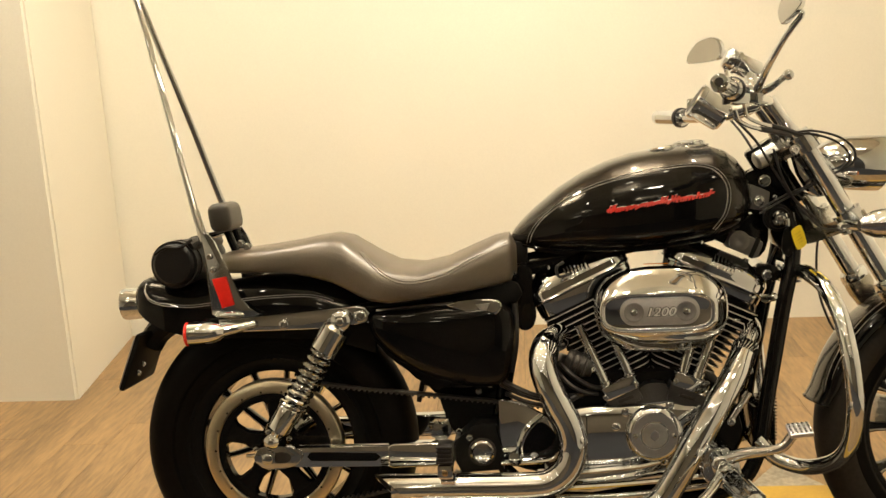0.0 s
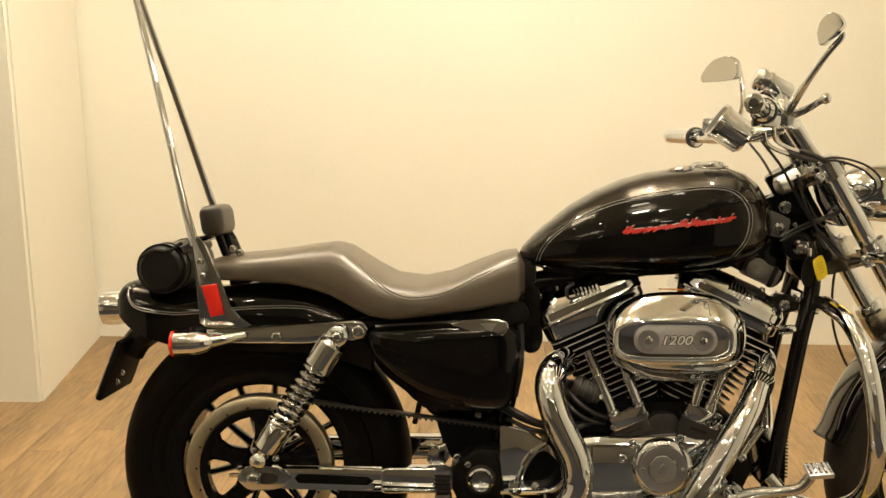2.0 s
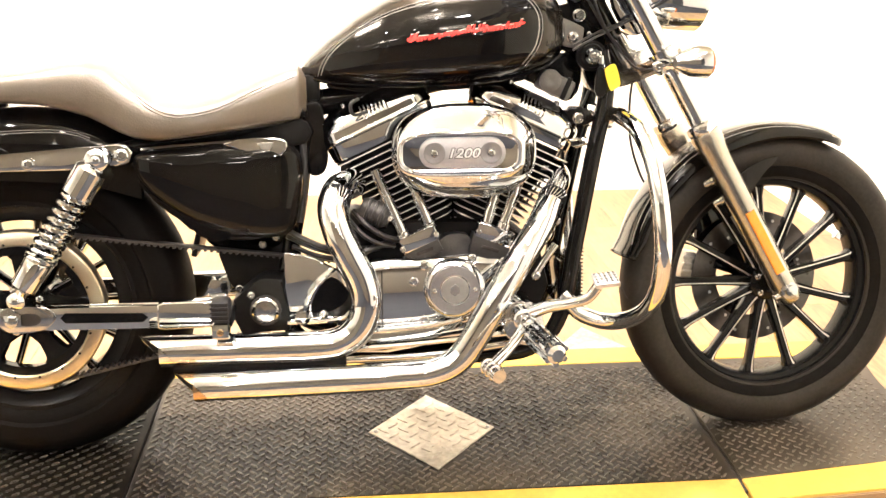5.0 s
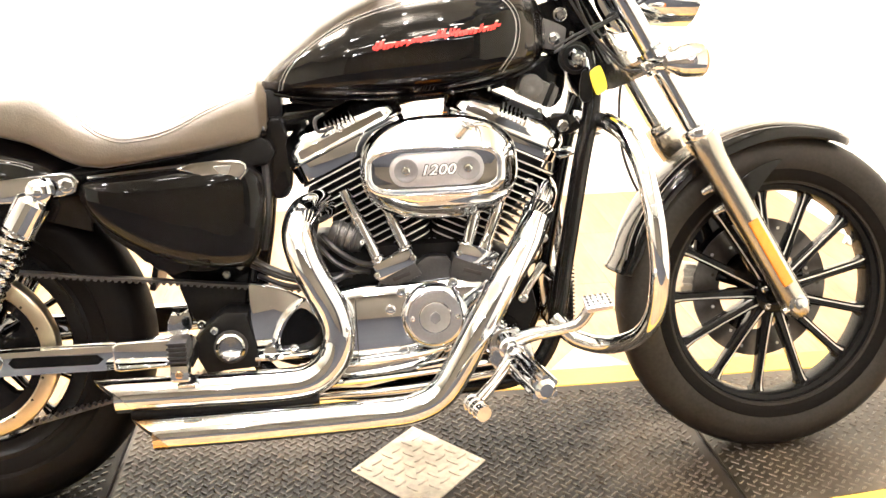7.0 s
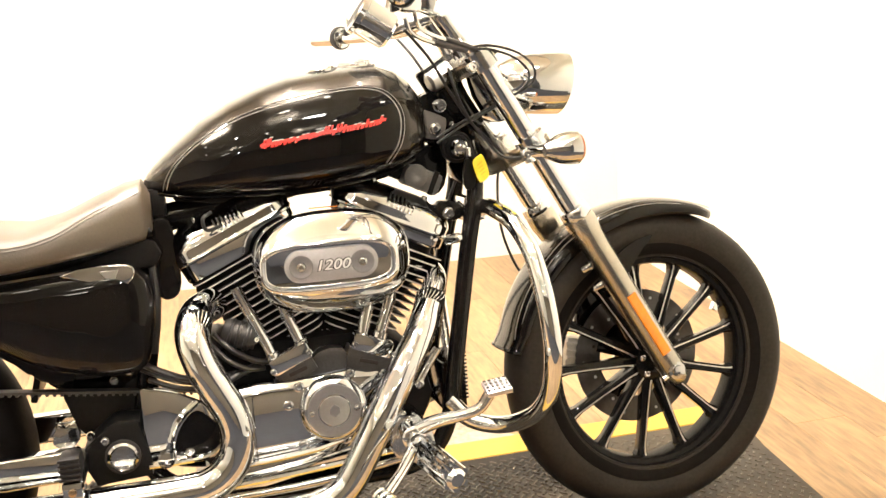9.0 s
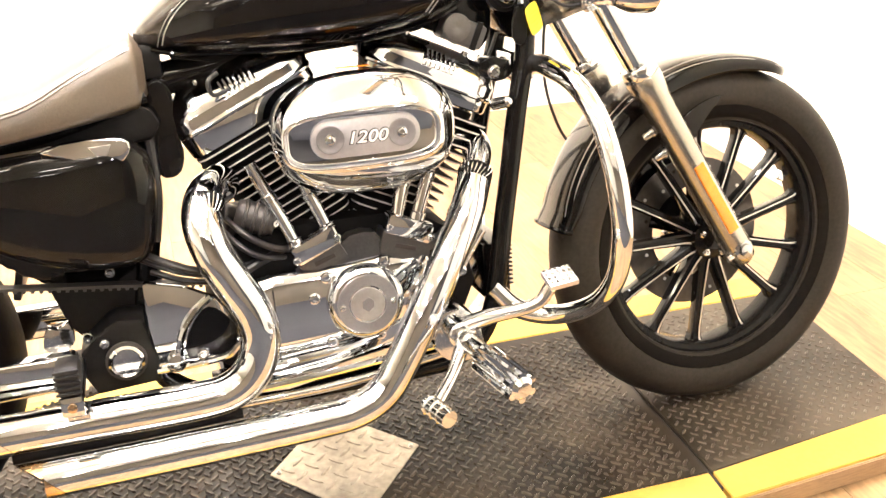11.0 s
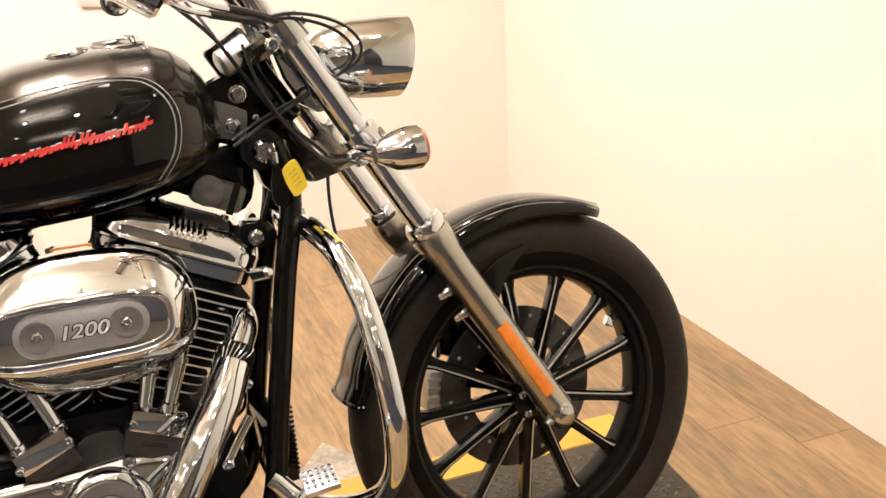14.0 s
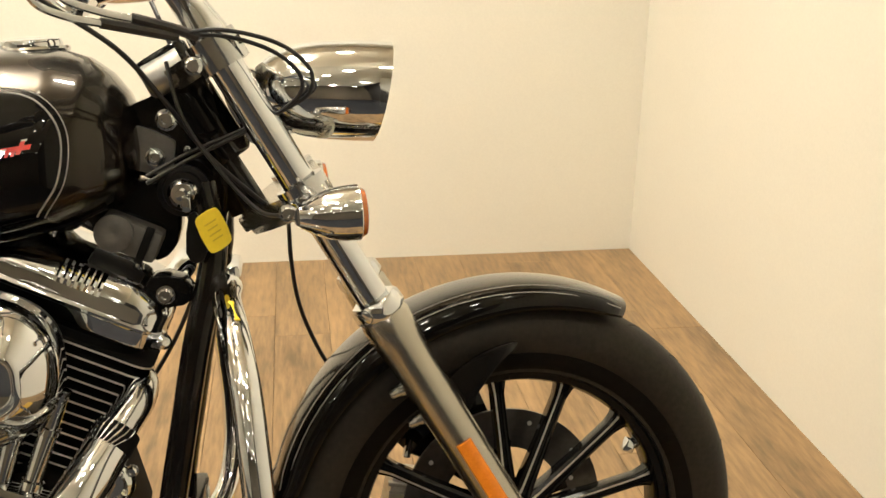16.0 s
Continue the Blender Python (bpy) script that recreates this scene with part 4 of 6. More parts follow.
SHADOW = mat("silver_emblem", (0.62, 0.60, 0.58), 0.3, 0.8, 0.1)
part("emblem_ribbon", tank_plate(base.x - 0.002, base.z + 0.0025, 0.222, 0.0052, 0.002, -0.0006, 0.0010), RED, tank, "red painted emblem script")
x = 0.0
while x < 0.212:
    w = rnd.uniform(0.0030, 0.0060)
    tall = x < 0.012 or 0.098 < x < 0.112 or rnd.random() < 0.16
    h = rnd.uniform(0.0135, 0.0165) if tall else rnd.uniform(0.0075, 0.0105)
    z = base.z + 0.135 * x - rnd.uniform(-0.0015, 0.0022)
    part("emblem_stroke", tank_plate(base.x + x, z, w, h, h * 0.42, -0.0012, 0.0012), RED, tank, "red painted emblem stroke")
    if rnd.random() < 0.55:
        part("emblem_highlight", tank_plate(base.x + x + h * 0.42, z + h - 0.0002, w * 1.2, 0.0019, 0.0008, -0.0012, 0.001), SHADOW, tank)
    x += w + rnd.uniform(0.0006, 0.0026)
cap = part("fuel_cap", lathe([(-0.014, 0.033), (0.004, 0.036), (0.009, 0.034), (0.012, 0.024), (0.013, 0)], (0.943, 0.012, 0.955), (-0.06, 0, 1), 36), CHROME, tank, "low round chrome fuel cap")
part("cap_ring", lathe([(-0.012, 0.040), (-0.002, 0.044), (0.001, 0.042), (0.001, 0.034)], (0.943, 0.012, 0.955), (-0.06, 0, 1), 36), WORN_CHROME, cap)
part("tank_trim", lathe([(-0.012, 0.030), (0.001, 0.032), (0.005, 0.028), (0.006, 0)], (0.878, -0.012, 0.950), (-0.13, 0, 1), 32), CHROME, tank, "flat round chrome trim on the tank")
part("tank_seam", tube([(x, on_tank(x, float(np.interp(x, TX, TB)) + 0.006) + 0.002, float(np.interp(x, TX, TB)) + 0.003) for x in np.linspace(0.57, 1.03, 16)], 0.004, 8, 3), PAINT, tank)

# side cover, frame
outline = rounded([(0.232, 0.600), (0.245, 0.622), (0.33, 0.632), (0.43, 0.638), (0.505, 0.640), (0.540, 0.618), (0.547, 0.575), (0.540, 0.52), (0.522, 0.466), (0.475, 0.455), (0.42, 0.462), (0.345, 0.488), (0.28, 0.530), (0.242, 0.57)], 4)
cx, cz = 0.41, 0.562
rings = [[Vector((cx + (x - cx) * k, y, cz + (z - cz) * k)) for x, z in outline] for k, y in ((0.99, -0.09), (1.0, -0.118), (0.992, -0.130), (0.965, -0.139), (0.90, -0.1455), (0.78, -0.1505), (0.60, -0.1545), (0.38, -0.157), (0.15, -0.158))]
cover = part("side_cover", loft(rings), PAINT, bike, "gloss black side cover with a chrome winged clip", angle=70)
part("winged_clip", poly(rounded([(0.400, 0.637), (0.43, 0.645), (0.495, 0.648), (0.520, 0.640), (0.517, 0.622), (0.500, 0.608), (0.478, 0.610), (0.455, 0.622), (0.425, 0.629)], 2), -0.1500, -0.132, 0.004, 3), CHROME, cover, "chrome winged clip")
part("trim_line", tube([(0.25, -0.128, 0.6265), (0.33, -0.131, 0.633), (0.42, -0.132, 0.639)], 0.0045, 6, 4), CHROME, cover)
part("clip_notch", poly([(0.465, 0.638), (0.495, 0.639), (0.488, 0.624), (0.474, 0.626)], -0.1515, -0.1495, 0.0004, 1), BRUSHED, cover)
part("oil_tank", poly(rounded([(0.242, 0.600), (0.25, 0.622), (0.50, 0.640), (0.538, 0.58), (0.50, 0.48), (0.345, 0.50)], 3), 0.07, 0.135, 0.012), PAINT, bike)
part("seat_pan", poly(rounded([(0.235, 0.625), (0.24, 0.655), (0.30, 0.668), (0.40, 0.672), (0.52, 0.680), (0.556, 0.672), (0.552, 0.630), (0.40, 0.622)], 2), -0.098, 0.098, 0.006), FIN, bike, "black seat pan")
part("battery_box", box((0.42, 0.0, 0.55), (0.17, 0.17, 0.15), 0.01), PLASTIC, bike)
under = part("oil_bag", poly(rounded([(0.335, 0.500), (0.342, 0.455), (0.362, 0.428), (0.400, 0.415), (0.47, 0.414), (0.505, 0.43), (0.522, 0.462), (0.515, 0.50), (0.42, 0.51)], 3), -0.056, 0.05, 0.010), ENAMEL, bike, "black oil tank underside and wiring")
for bx, bz in ((0.486, 0.436), (0.460, 0.421)):
    bolt((bx, -0.056, bz + 0.008), (0, -1, 0), 0.006, 0.008, under, WORN_CHROME)
part("loom", tube([(0.36, -0.060, 0.458), (0.41, -0.062, 0.447), (0.46, -0.062, 0.452), (0.515, -0.060, 0.478)], 0.007, 8, 5), HOSE, under)
part("inner_fender", poly(rounded([(0.236, 0.585), (0.262, 0.528), (0.288, 0.505), (0.330, 0.474), (0.346, 0.455), (0.40, 0.45), (0.41, 0.56)], 2), -0.104, -0.085, 0.004), ENAMEL, bike, "black inner fender panel")
part("rear_mudguard", box((0.345, 0.0, 0.49), (0.012, 0.12, 0.17), 0.004, Matrix.Rotation(radians(14), 4, "Y")), PLASTIC, bike)


def frame_tube(pts, r=0.016, name="frame_tube", material=None):
    return part(name, tube(pts, r, 12, 6), material or ENAMEL, bike)


for s in (-1, 1):
    frame_tube([(1.135, s * 0.055, 0.80), (1.145, s * 0.068, 0.72), (1.118, s * 0.082, 0.60), (1.085, s * 0.090, 0.43), (1.055, s * 0.095, 0.28), (1.00, s * 0.10, 0.215), (0.90, s * 0.10, 0.20), (0.66, s * 0.10, 0.205), (0.53, s * 0.075, 0.24), (0.50, s * 0.055, 0.33), (0.530, s * 0.06, 0.50), (0.55, s * 0.07, 0.66)], 0.0165, "frame_downtube")
    frame_tube([(0.55, s * 0.08, 0.69), (0.40, s * 0.10, 0.655), (0.22, s * 0.104, 0.628), (0.10, s * 0.104, 0.612)], 0.014, "frame_seat_rail")
frame_tube([(1.11, 0, 0.87), (0.95, 0, 0.79), (0.75, 0, 0.735), (0.55, 0, 0.70)], 0.026, "frame_backbone")
head_dir = Vector((-0.503, 0, 0.864))
part("steering_head", lathe([(-0.075, 0.030), (-0.07, 0.034), (0.07, 0.034), (0.075, 0.030)], (1.125, 0, 0.885), head_dir, 28), ENAMEL, bike)
neck = part("neck_casting", poly(rounded([(1.033, 0.840), (1.038, 0.880), (1.062, 0.886), (1.094, 0.912), (1.130, 0.932), (1.150, 0.90), (1.162, 0.84), (1.160, 0.76), (1.148, 0.715), (1.118, 0.735), (1.10, 0.79), (1.058, 0.808)], 2), -0.026, 0.026, 0.008), ENAMEL, bike, "black neck casting below the tank")
tear = part("coil_cover", poly(rounded([(1.060, 0.862), (1.070, 0.864), (1.101, 0.850), (1.105, 0.842), (1.100, 0.816), (1.092, 0.809), (1.066, 0.813), (1.060, 0.820)], 3), -0.037, -0.0265, 0.003), COIL, bike, "grey tank mount plate")
bolt((1.082, -0.037, 0.829), (0, -1, 0), 0.0095, 0.008, tear, WORN_CHROME)
bolt((1.096, -0.0262, 0.872), (0, -1, 0), 0.0105, 0.014, neck, WORN_CHROME)
bolt((1.118, -0.0262, 0.836), (0, -1, 0), 0.004, 0.004, neck, WORN_CHROME)
key = part("ignition_switch", lathe([(0, 0.029), (0.016, 0.030), (0.018, 0.024), (0.022, 0.022)], (1.115, -0.05, 0.793), (0, -1, 0), 28), PLASTIC, bike, "black ignition switch with a chrome barrel")
part("barrel", lathe([(0.02, 0.0175), (0.034, 0.0165), (0.040, 0.012), (0.040, 0.007), (0.052, 0.006), (0.053, 0)], (1.115, -0.05, 0.793), (0, -1, 0), 24), CHROME, key, "chrome key barrel")
part("key_bow", box((1.122, -0.104, 0.785), (0.010, 0.022, 0.018), 0.003), CHROME, key)
tagbase = Matrix.Translation((1.149, -0.099, 0.752)) @ Matrix.Rotation(radians(32), 4, "Z") @ Matrix.Rotation(radians(-24), 4, "Y") @ Matrix.Scale(0.76, 4)
bm = poly(rounded([(-0.012, 0.031), (0.012, 0.031), (0.021, 0.022), (0.021, -0.022), (0.012, -0.031), (-0.012, -0.031), (-0.021, -0.022), (-0.021, 0.022)], 3), -0.0012, 0.0012, 0.0006, 1)
bmesh.ops.transform(bm, matrix=tagbase, verts=bm.verts)
tagp = part("key_tag", bm, TAG, key, "yellow key tag with faded writing")
for k in range(4):
    bm = box((0, -0.0017, 0.014 - 0.009 * k), (0.021 - 0.003 * (k % 2), 0.0006, 0.0022), 0)
    bmesh.ops.transform(bm, matrix=tagbase, verts=bm.verts)
    part("writing_bar", bm, INK, key)
fob = part("key_fob", poly(rounded([(1.122, 0.77), (1.135, 0.765), (1.140, 0.725), (1.128, 0.712), (1.116, 0.725)], 2), -0.092, -0.084, 0.002), PLASTIC, key)
horn = part("ignition_coil", box((1.048, -0.03, 0.737), (0.072, 0.055, 0.040), 0.008, Matrix.Rotation(radians(24), 4, "Y")), COIL, bike, "grey ignition coil under the tank")
part("coil_boss", lathe([(0, 0.022), (0.01, 0.022), (0.014, 0.015), (0.014, 0.007), (0.01, 0)], (1.033, -0.057, 0.746), (0, -1, 0), 20), COIL, horn)
part("coil_strap", box((1.066, -0.0585, 0.729), (0.010, 0.004, 0.046), 0.001, Matrix.Rotation(radians(24), 4, "Y")), PLASTIC, horn)
part("neck_gusset", poly(rounded([(0.985, 0.755), (1.03, 0.79), (1.085, 0.80), (1.106, 0.765), (1.098, 0.72), (1.075, 0.702), (1.055, 0.715), (1.0, 0.742)], 2), -0.022, 0.022, 0.005), ENAMEL, bike, "black frame gusset")
part("engine_mount", poly(rounded([(1.065, 0.675), (1.075, 0.695), (1.11, 0.69), (1.12, 0.665), (1.09, 0.655)], 2), -0.07, -0.035, 0.004), ENAMEL, bike)
bolt((1.088, -0.07, 0.672), (0, -1, 0), 0.009, 0.010, bike, WORN_CHROME, "mount_bolt")

# engine
case = part("crankcase", poly([(0.60, 0.27), (0.605, 0.44), (0.66, 0.475), (0.93, 0.475), (1.01, 0.42), (1.03, 0.34), (0.99, 0.25), (0.90, 0.222), (0.66, 0.225)], -0.098, 0.12, 0.012), FIN, bike, "black crankcase")
GX = [0.648, 0.652, 0.70, 0.80, 0.87, 0.92, 0.950, 0.966]
GT = [0.396, 0.402, 0.409, 0.411, 0.417, 0.413, 0.398, 0.378]
GB = [0.266, 0.261, 0.259, 0.265, 0.286, 0.308, 0.330, 0.356]
rings = []
for k in range(33):
    x = 0.648 + 0.318 * k / 32
    zt, zb = float(np.interp(x, GX, GT)), float(np.interp(x, GX, GB))
    swell = min(1.0, (x - 0.640) / 0.012, (0.972 - x) / 0.03) ** 0.5
    face = []
    for q in range(23):
        a = math.pi * q / 22
        face.append(Vector((x, -0.112 - 0.0285 * swell * math.sin(a) ** 0.55, (zt + zb) / 2 + (zt - zb) / 2 * math.copysign(abs(math.cos(a)) ** 0.75, math.cos(a)))))
    rings.append(face + [Vector((x, -0.098, zb)), Vector((x, -0.098, zt))])
gear = part("gearcase_cover", loft(rings), CHROME, bike, "bulged chrome gearcase cover", angle=50)
part("seam", box((0.692, -0.1395, 0.333), (0.0022, 0.003, 0.110), 0), SEAM, gear)
part("rim_flange", poly(rounded([(0.645, 0.250), (0.645, 0.266), (0.72, 0.268), (0.80, 0.275), (0.885, 0.302), (0.95, 0.33), (0.955, 0.318), (0.89, 0.285), (0.80, 0.258), (0.72, 0.248)], 2), -0.138, -0.120, 0.003), CHROME, gear)
part("lower_lip", tube([(0.660, -0.139, 0.266), (0.72, -0.141, 0.270), (0.80, -0.141, 0.278), (0.845, -0.139, 0.288)], 0.006, 8, 4), CHROME, gear)
timer = part("timer_cover", lathe([(0.0, 0.060), (0.012, 0.060), (0.018, 0.056), (0.022, 0.049), (0.022, 0.0)], (0.832, -0.138, 0.350), (0, -1, 0), 48), CHROME, bike, "round chrome timer cover")
part("outer_ring", lathe([(0.022, 0.030), (0.0236, 0.030), (0.0236, 0.047), (0.022, 0.048)], (0.832, -0.1382, 0.350), (0, -1, 0), 48, True), RING, timer, "grey engraved ring")
part("centre_disc", lathe([(0.022, 0.027), (0.0245, 0.027), (0.025, 0.025), (0.0245, 0.012), (0.0245, 0)], (0.832, -0.1382, 0.350), (0, -1, 0), 40), BRUSHED, timer)
part("centre_mark", poly([(0.823, 0.345), (0.823, 0.355), (0.832, 0.362), (0.841, 0.355), (0.841, 0.345), (0.832, 0.338)], -0.1642, -0.1620, 0.0006, 1), RING, timer)
for sx in (-1, 1):
    bolt((0.832 + sx * 0.040, -0.1617, 0.350), (0, -1, 0), 0.0042, 0.004, timer)
for x, z in ((0.775, 0.395), (0.775, 0.287), (0.754, 0.364), (0.868, 0.408), (0.93, 0.400), (0.852, 0.288), (0.955, 0.36), (0.681, 0.357)):
    part("cover_boss", lathe([(0, 0.0095), (0.003, 0.0085), (0.004, 0.0062), (0.004, 0.0034), (0.002, 0.0028), (0.002, 0)], (x, -0.1395, z), (0, -1, 0), 16), CHROME, gear)
spr = part("sprocket_cover", poly([(0.505, 0.284), (0.505, 0.424), (0.512, 0.426), (0.565, 0.411), (0.61, 0.386), (0.637, 0.35), (0.64, 0.305), (0.62, 0.287)], -0.128, -0.112, 0.004), CHROME, bike, "chrome sprocket cover with a dark window")
part("dark_window", poly(rounded([(0.556, 0.300), (0.56, 0.338), (0.585, 0.372), (0.605, 0.372), (0.628, 0.345), (0.630, 0.310), (0.61, 0.297)], 2), -0.1296, -0.1275, 0.0006, 1), PAINT, spr)
part("rib", tube([(0.60, -0.130, 0.392), (0.568, -0.131, 0.366), (0.548, -0.131, 0.332), (0.542, -0.130, 0.290)], 0.006, 8, 6), CHROME, spr)
part("lower_rib", tube([(0.508, -0.129, 0.287), (0.56, -0.131, 0.288), (0.61, -0.130, 0.292), (0.635, -0.129, 0.310)], 0.005, 8, 5), CHROME, spr)
part("boss", lathe([(0, 0.015), (0.01, 0.014), (0.012, 0.008), (0.012, 0)], (0.537, -0.128, 0.296), (0, -1, 0), 18), CHROME, spr)
bolt((0.578, -0.1295, 0.302), (0, -1, 0), 0.007, 0.007, spr, WORN_CHROME)
piv = part("pivot_casting", poly([(0.405, 0.335), (0.427, 0.352), (0.445, 0.368), (0.462, 0.377), (0.502, 0.374), (0.507, 0.30), (0.515, 0.272), (0.42, 0.266), (0.404, 0.30)], -0.132, -0.06, 0.006), PLASTIC, bike, "black swingarm pivot casting")
part("pivot_ring", lathe([(0, 0.030), (0.006, 0.030), (0.008, 0.025), (0.004, 0.0225)], (0.467, -0.132, 0.314), (0, -1, 0), 32), SEAM, piv)
part("pivot_nut", lathe([(0, 0.027), (0.010, 0.026), (0.013, 0.022), (0.009, 0.019), (0.010, 0.0)], (0.467, -0.132, 0.314), (0, -1, 0), 36), WORN_CHROME, piv, "bright pivot nut")
bolt((0.440, -0.132, 0.345), (0, -1, 0), 0.006, 0.007, piv, WORN_CHROME)
bolt((0.418, -0.120, 0.356), (0, -1, 0), 0.006, 0.02, piv, WORN_CHROME)
part("belt_shield", poly(rounded([(0.372, 0.440), (0.44, 0.452), (0.52, 0.450), (0.535, 0.40), (0.53, 0.33), (0.45, 0.322), (0.405, 0.335), (0.385, 0.372)], 2), -0.056, -0.042, 0.004), PLASTIC, bike, "black panel behind the belt")
part("link_bracket", poly(rounded([(0.355, 0.345), (0.365, 0.378), (0.378, 0.368), (0.395, 0.382), (0.40, 0.35), (0.38, 0.335)], 2), -0.118, -0.10, 0.003), WORN_CHROME, bike)
peg = part("passenger_peg", box((0.394, -0.222, 0.341), (0.034, 0.060, 0.040), 0.010), HOSE, bike, "folded ribbed rubber passenger peg")
for k in range(5):
    part("rib", box((0.394, -0.2535, 0.326 + 0.008 * k), (0.034, 0.004, 0.004), 0.001), HOSE, peg)
part("peg_end", box((0.395, -0.240, 0.306), (0.032, 0.030, 0.030), 0.006), CHROME, peg, "chrome peg end")
part("peg_bolt", lathe([(0, 0.0065), (0.004, 0.0065), (0.005, 0.004), (0.005, 0)], (0.395, -0.255, 0.306), (0, -1, 0), 14), COPPER, peg, "rusty copper-coloured bolt")
part("peg_arm", poly([(0.382, 0.325), (0.384, 0.296), (0.408, 0.296), (0.410, 0.33)], -0.19, -0.09, 0.004), PLASTIC, peg)

CC = Vector((0.84, 0, 0.36))
for sgn, nm, lab in ((-1, "rear_cylinder", "rear black cylinder with bright fin edges"), (1, "front_cylinder", "front black cylinder with bright fin edges")):
    ax = Vector((sgn * 0.42, 0, 0.9075))
    vx = Vector((0.9075, 0, -sgn * 0.42))
    core = []
    for s_, hv_, hy_ in ((0.080, 0.058, 0.060), (0.16, 0.066, 0.066), (0.22, 0.080, 0.070), (0.26, 0.094, 0.076), (0.312, 0.098, 0.078)):
        core.append([CC + ax * s_ + vx * (hv_ * math.copysign(abs(math.cos(a)) ** 0.6, math.cos(a))) + Vector((0, hy_ * math.copysign(abs(math.sin(a)) ** 0.6, math.sin(a)), 0)) for a in [2 * math.pi * k / 28 for k in range(28)]])
    cyl = part(nm, loft(core), FIN, bike, lab)

    def fin(s, half_v, half_y, th, rad):
        inner = min(half_v, 0.462 * s - 0.003)
        shift, half_v = (inner - half_v) / 2 * -sgn, (half_v + inner) / 2
        rad = min(rad, half_v * 0.9)
        ring = []
        for cx_, cy_, a0 in ((1, 1, 0), (-1, 1, 90), (-1, -1, 180), (1, -1, 270)):
            for k in range(4):
                a = radians(a0 + 30 * k)
                ring.append(((half_v - rad) * cx_ + rad * math.cos(a), (half_y - rad) * cy_ + rad * math.sin(a)))
        n = len(ring)
        rings = [[CC + ax * (s + o) + vx * (shift + v * k) + Vector((0, y * k, 0)) for v, y in ring] for o, k in ((-th, 0.97), (-th * 0.8, 1.0), (th * 0.8, 1.0), (th, 0.97))]
        bm = loft(rings)
        for f in bm.faces:
            if len(f.verts) == 4 and abs(f.normal.dot(ax)) < 0.6:
                f.material_index = 1
        bm.normal_update()
        for f in bm.faces:
            f.material_index = 1 if abs(f.normal.dot(ax)) < 0.5 else 0
        return bm

    for k in range(15):
        s = 0.106 + 0.0138 * k
        hv = 0.072 + 0.0034 * k if k < 12 else 0.113
        part("cooling_fin", fin(s, hv, 0.072 + 0.0012 * k, 0.0016, 0.02), [FIN, FIN_EDGE], cyl)
    def shelf(s_, v0, v1, y, rad):
        ring = []
        for cx_, cy_, a0 in ((1, 1, 0), (-1, 1, 90), (-1, -1, 180), (1, -1, 270)):
            for k in range(6):
                a = radians(a0 + 18 * k)
                v = ((v1 if cx_ > 0 else v0) - cx_ * rad) + rad * math.cos(a)
                ring.append(CC + ax * s_ + vx * v + Vector((0, (y - rad) * cy_ + rad * math.sin(a), 0)))
        return ring
    low_s = 0.303 if sgn < 0 else 0.316
    up_ = part("rocker_cover", loft([shelf(low_s, -0.113, 0.103, 0.0800, 0.026), shelf(low_s + 0.002, -0.116, 0.106, 0.0828, 0.030), shelf(low_s + 0.005, -0.117, 0.107, 0.0836, 0.032), shelf(0.336, -0.118, 0.108, 0.0840, 0.034), shelf(0.338, -0.1205, 0.1105, 0.0860, 0.036), shelf(0.341, -0.1215, 0.1115, 0.0862, 0.037), shelf(0.3435, -0.1205, 0.1105, 0.0845, 0.037), shelf(0.347, -0.1205, 0.1105, 0.0838, 0.038), shelf(0.358, -0.121, 0.111, 0.0835, 0.038), shelf(0.362, -0.1205, 0.1105, 0.0828, 0.040), shelf(0.367, -0.119, 0.109, 0.0808, 0.042), shelf(0.374, -0.1155, 0.1055, 0.0765, 0.044), shelf(0.382, -0.109, 0.099, 0.0685, 0.045), shelf(0.389, -0.100, 0.090, 0.058, 0.043), shelf(0.3945, -0.088, 0.078, 0.045, 0.038), shelf(0.398, -0.072, 0.062, 0.030, 0.026), shelf(0.3995, -0.054, 0.044, 0.016, 0.014)]), CHROME, cyl, "chrome rocker cover", angle=30)
    for k in range(7):
        part("lid_rib", tube([CC + ax * 0.360 + vx * (0.0078 * (k - 3)) + Vector((0, -0.0840, 0)), CC + ax * 0.372 + vx * (0.0078 * (k - 3)) + Vector((0, -0.0800, 0)), CC + ax * 0.384 + vx * (0.0078 * (k - 3)) + Vector((0, -0.0675, 0))], 0.0034, 6, 3), CHROME, cyl)
    for v in (-0.09, 0.085):
        bolt(CC + ax * 0.3945 + vx * (v * 0.6) + Vector((0, -0.03, 0)), ax, 0.006, 0.008, cyl)

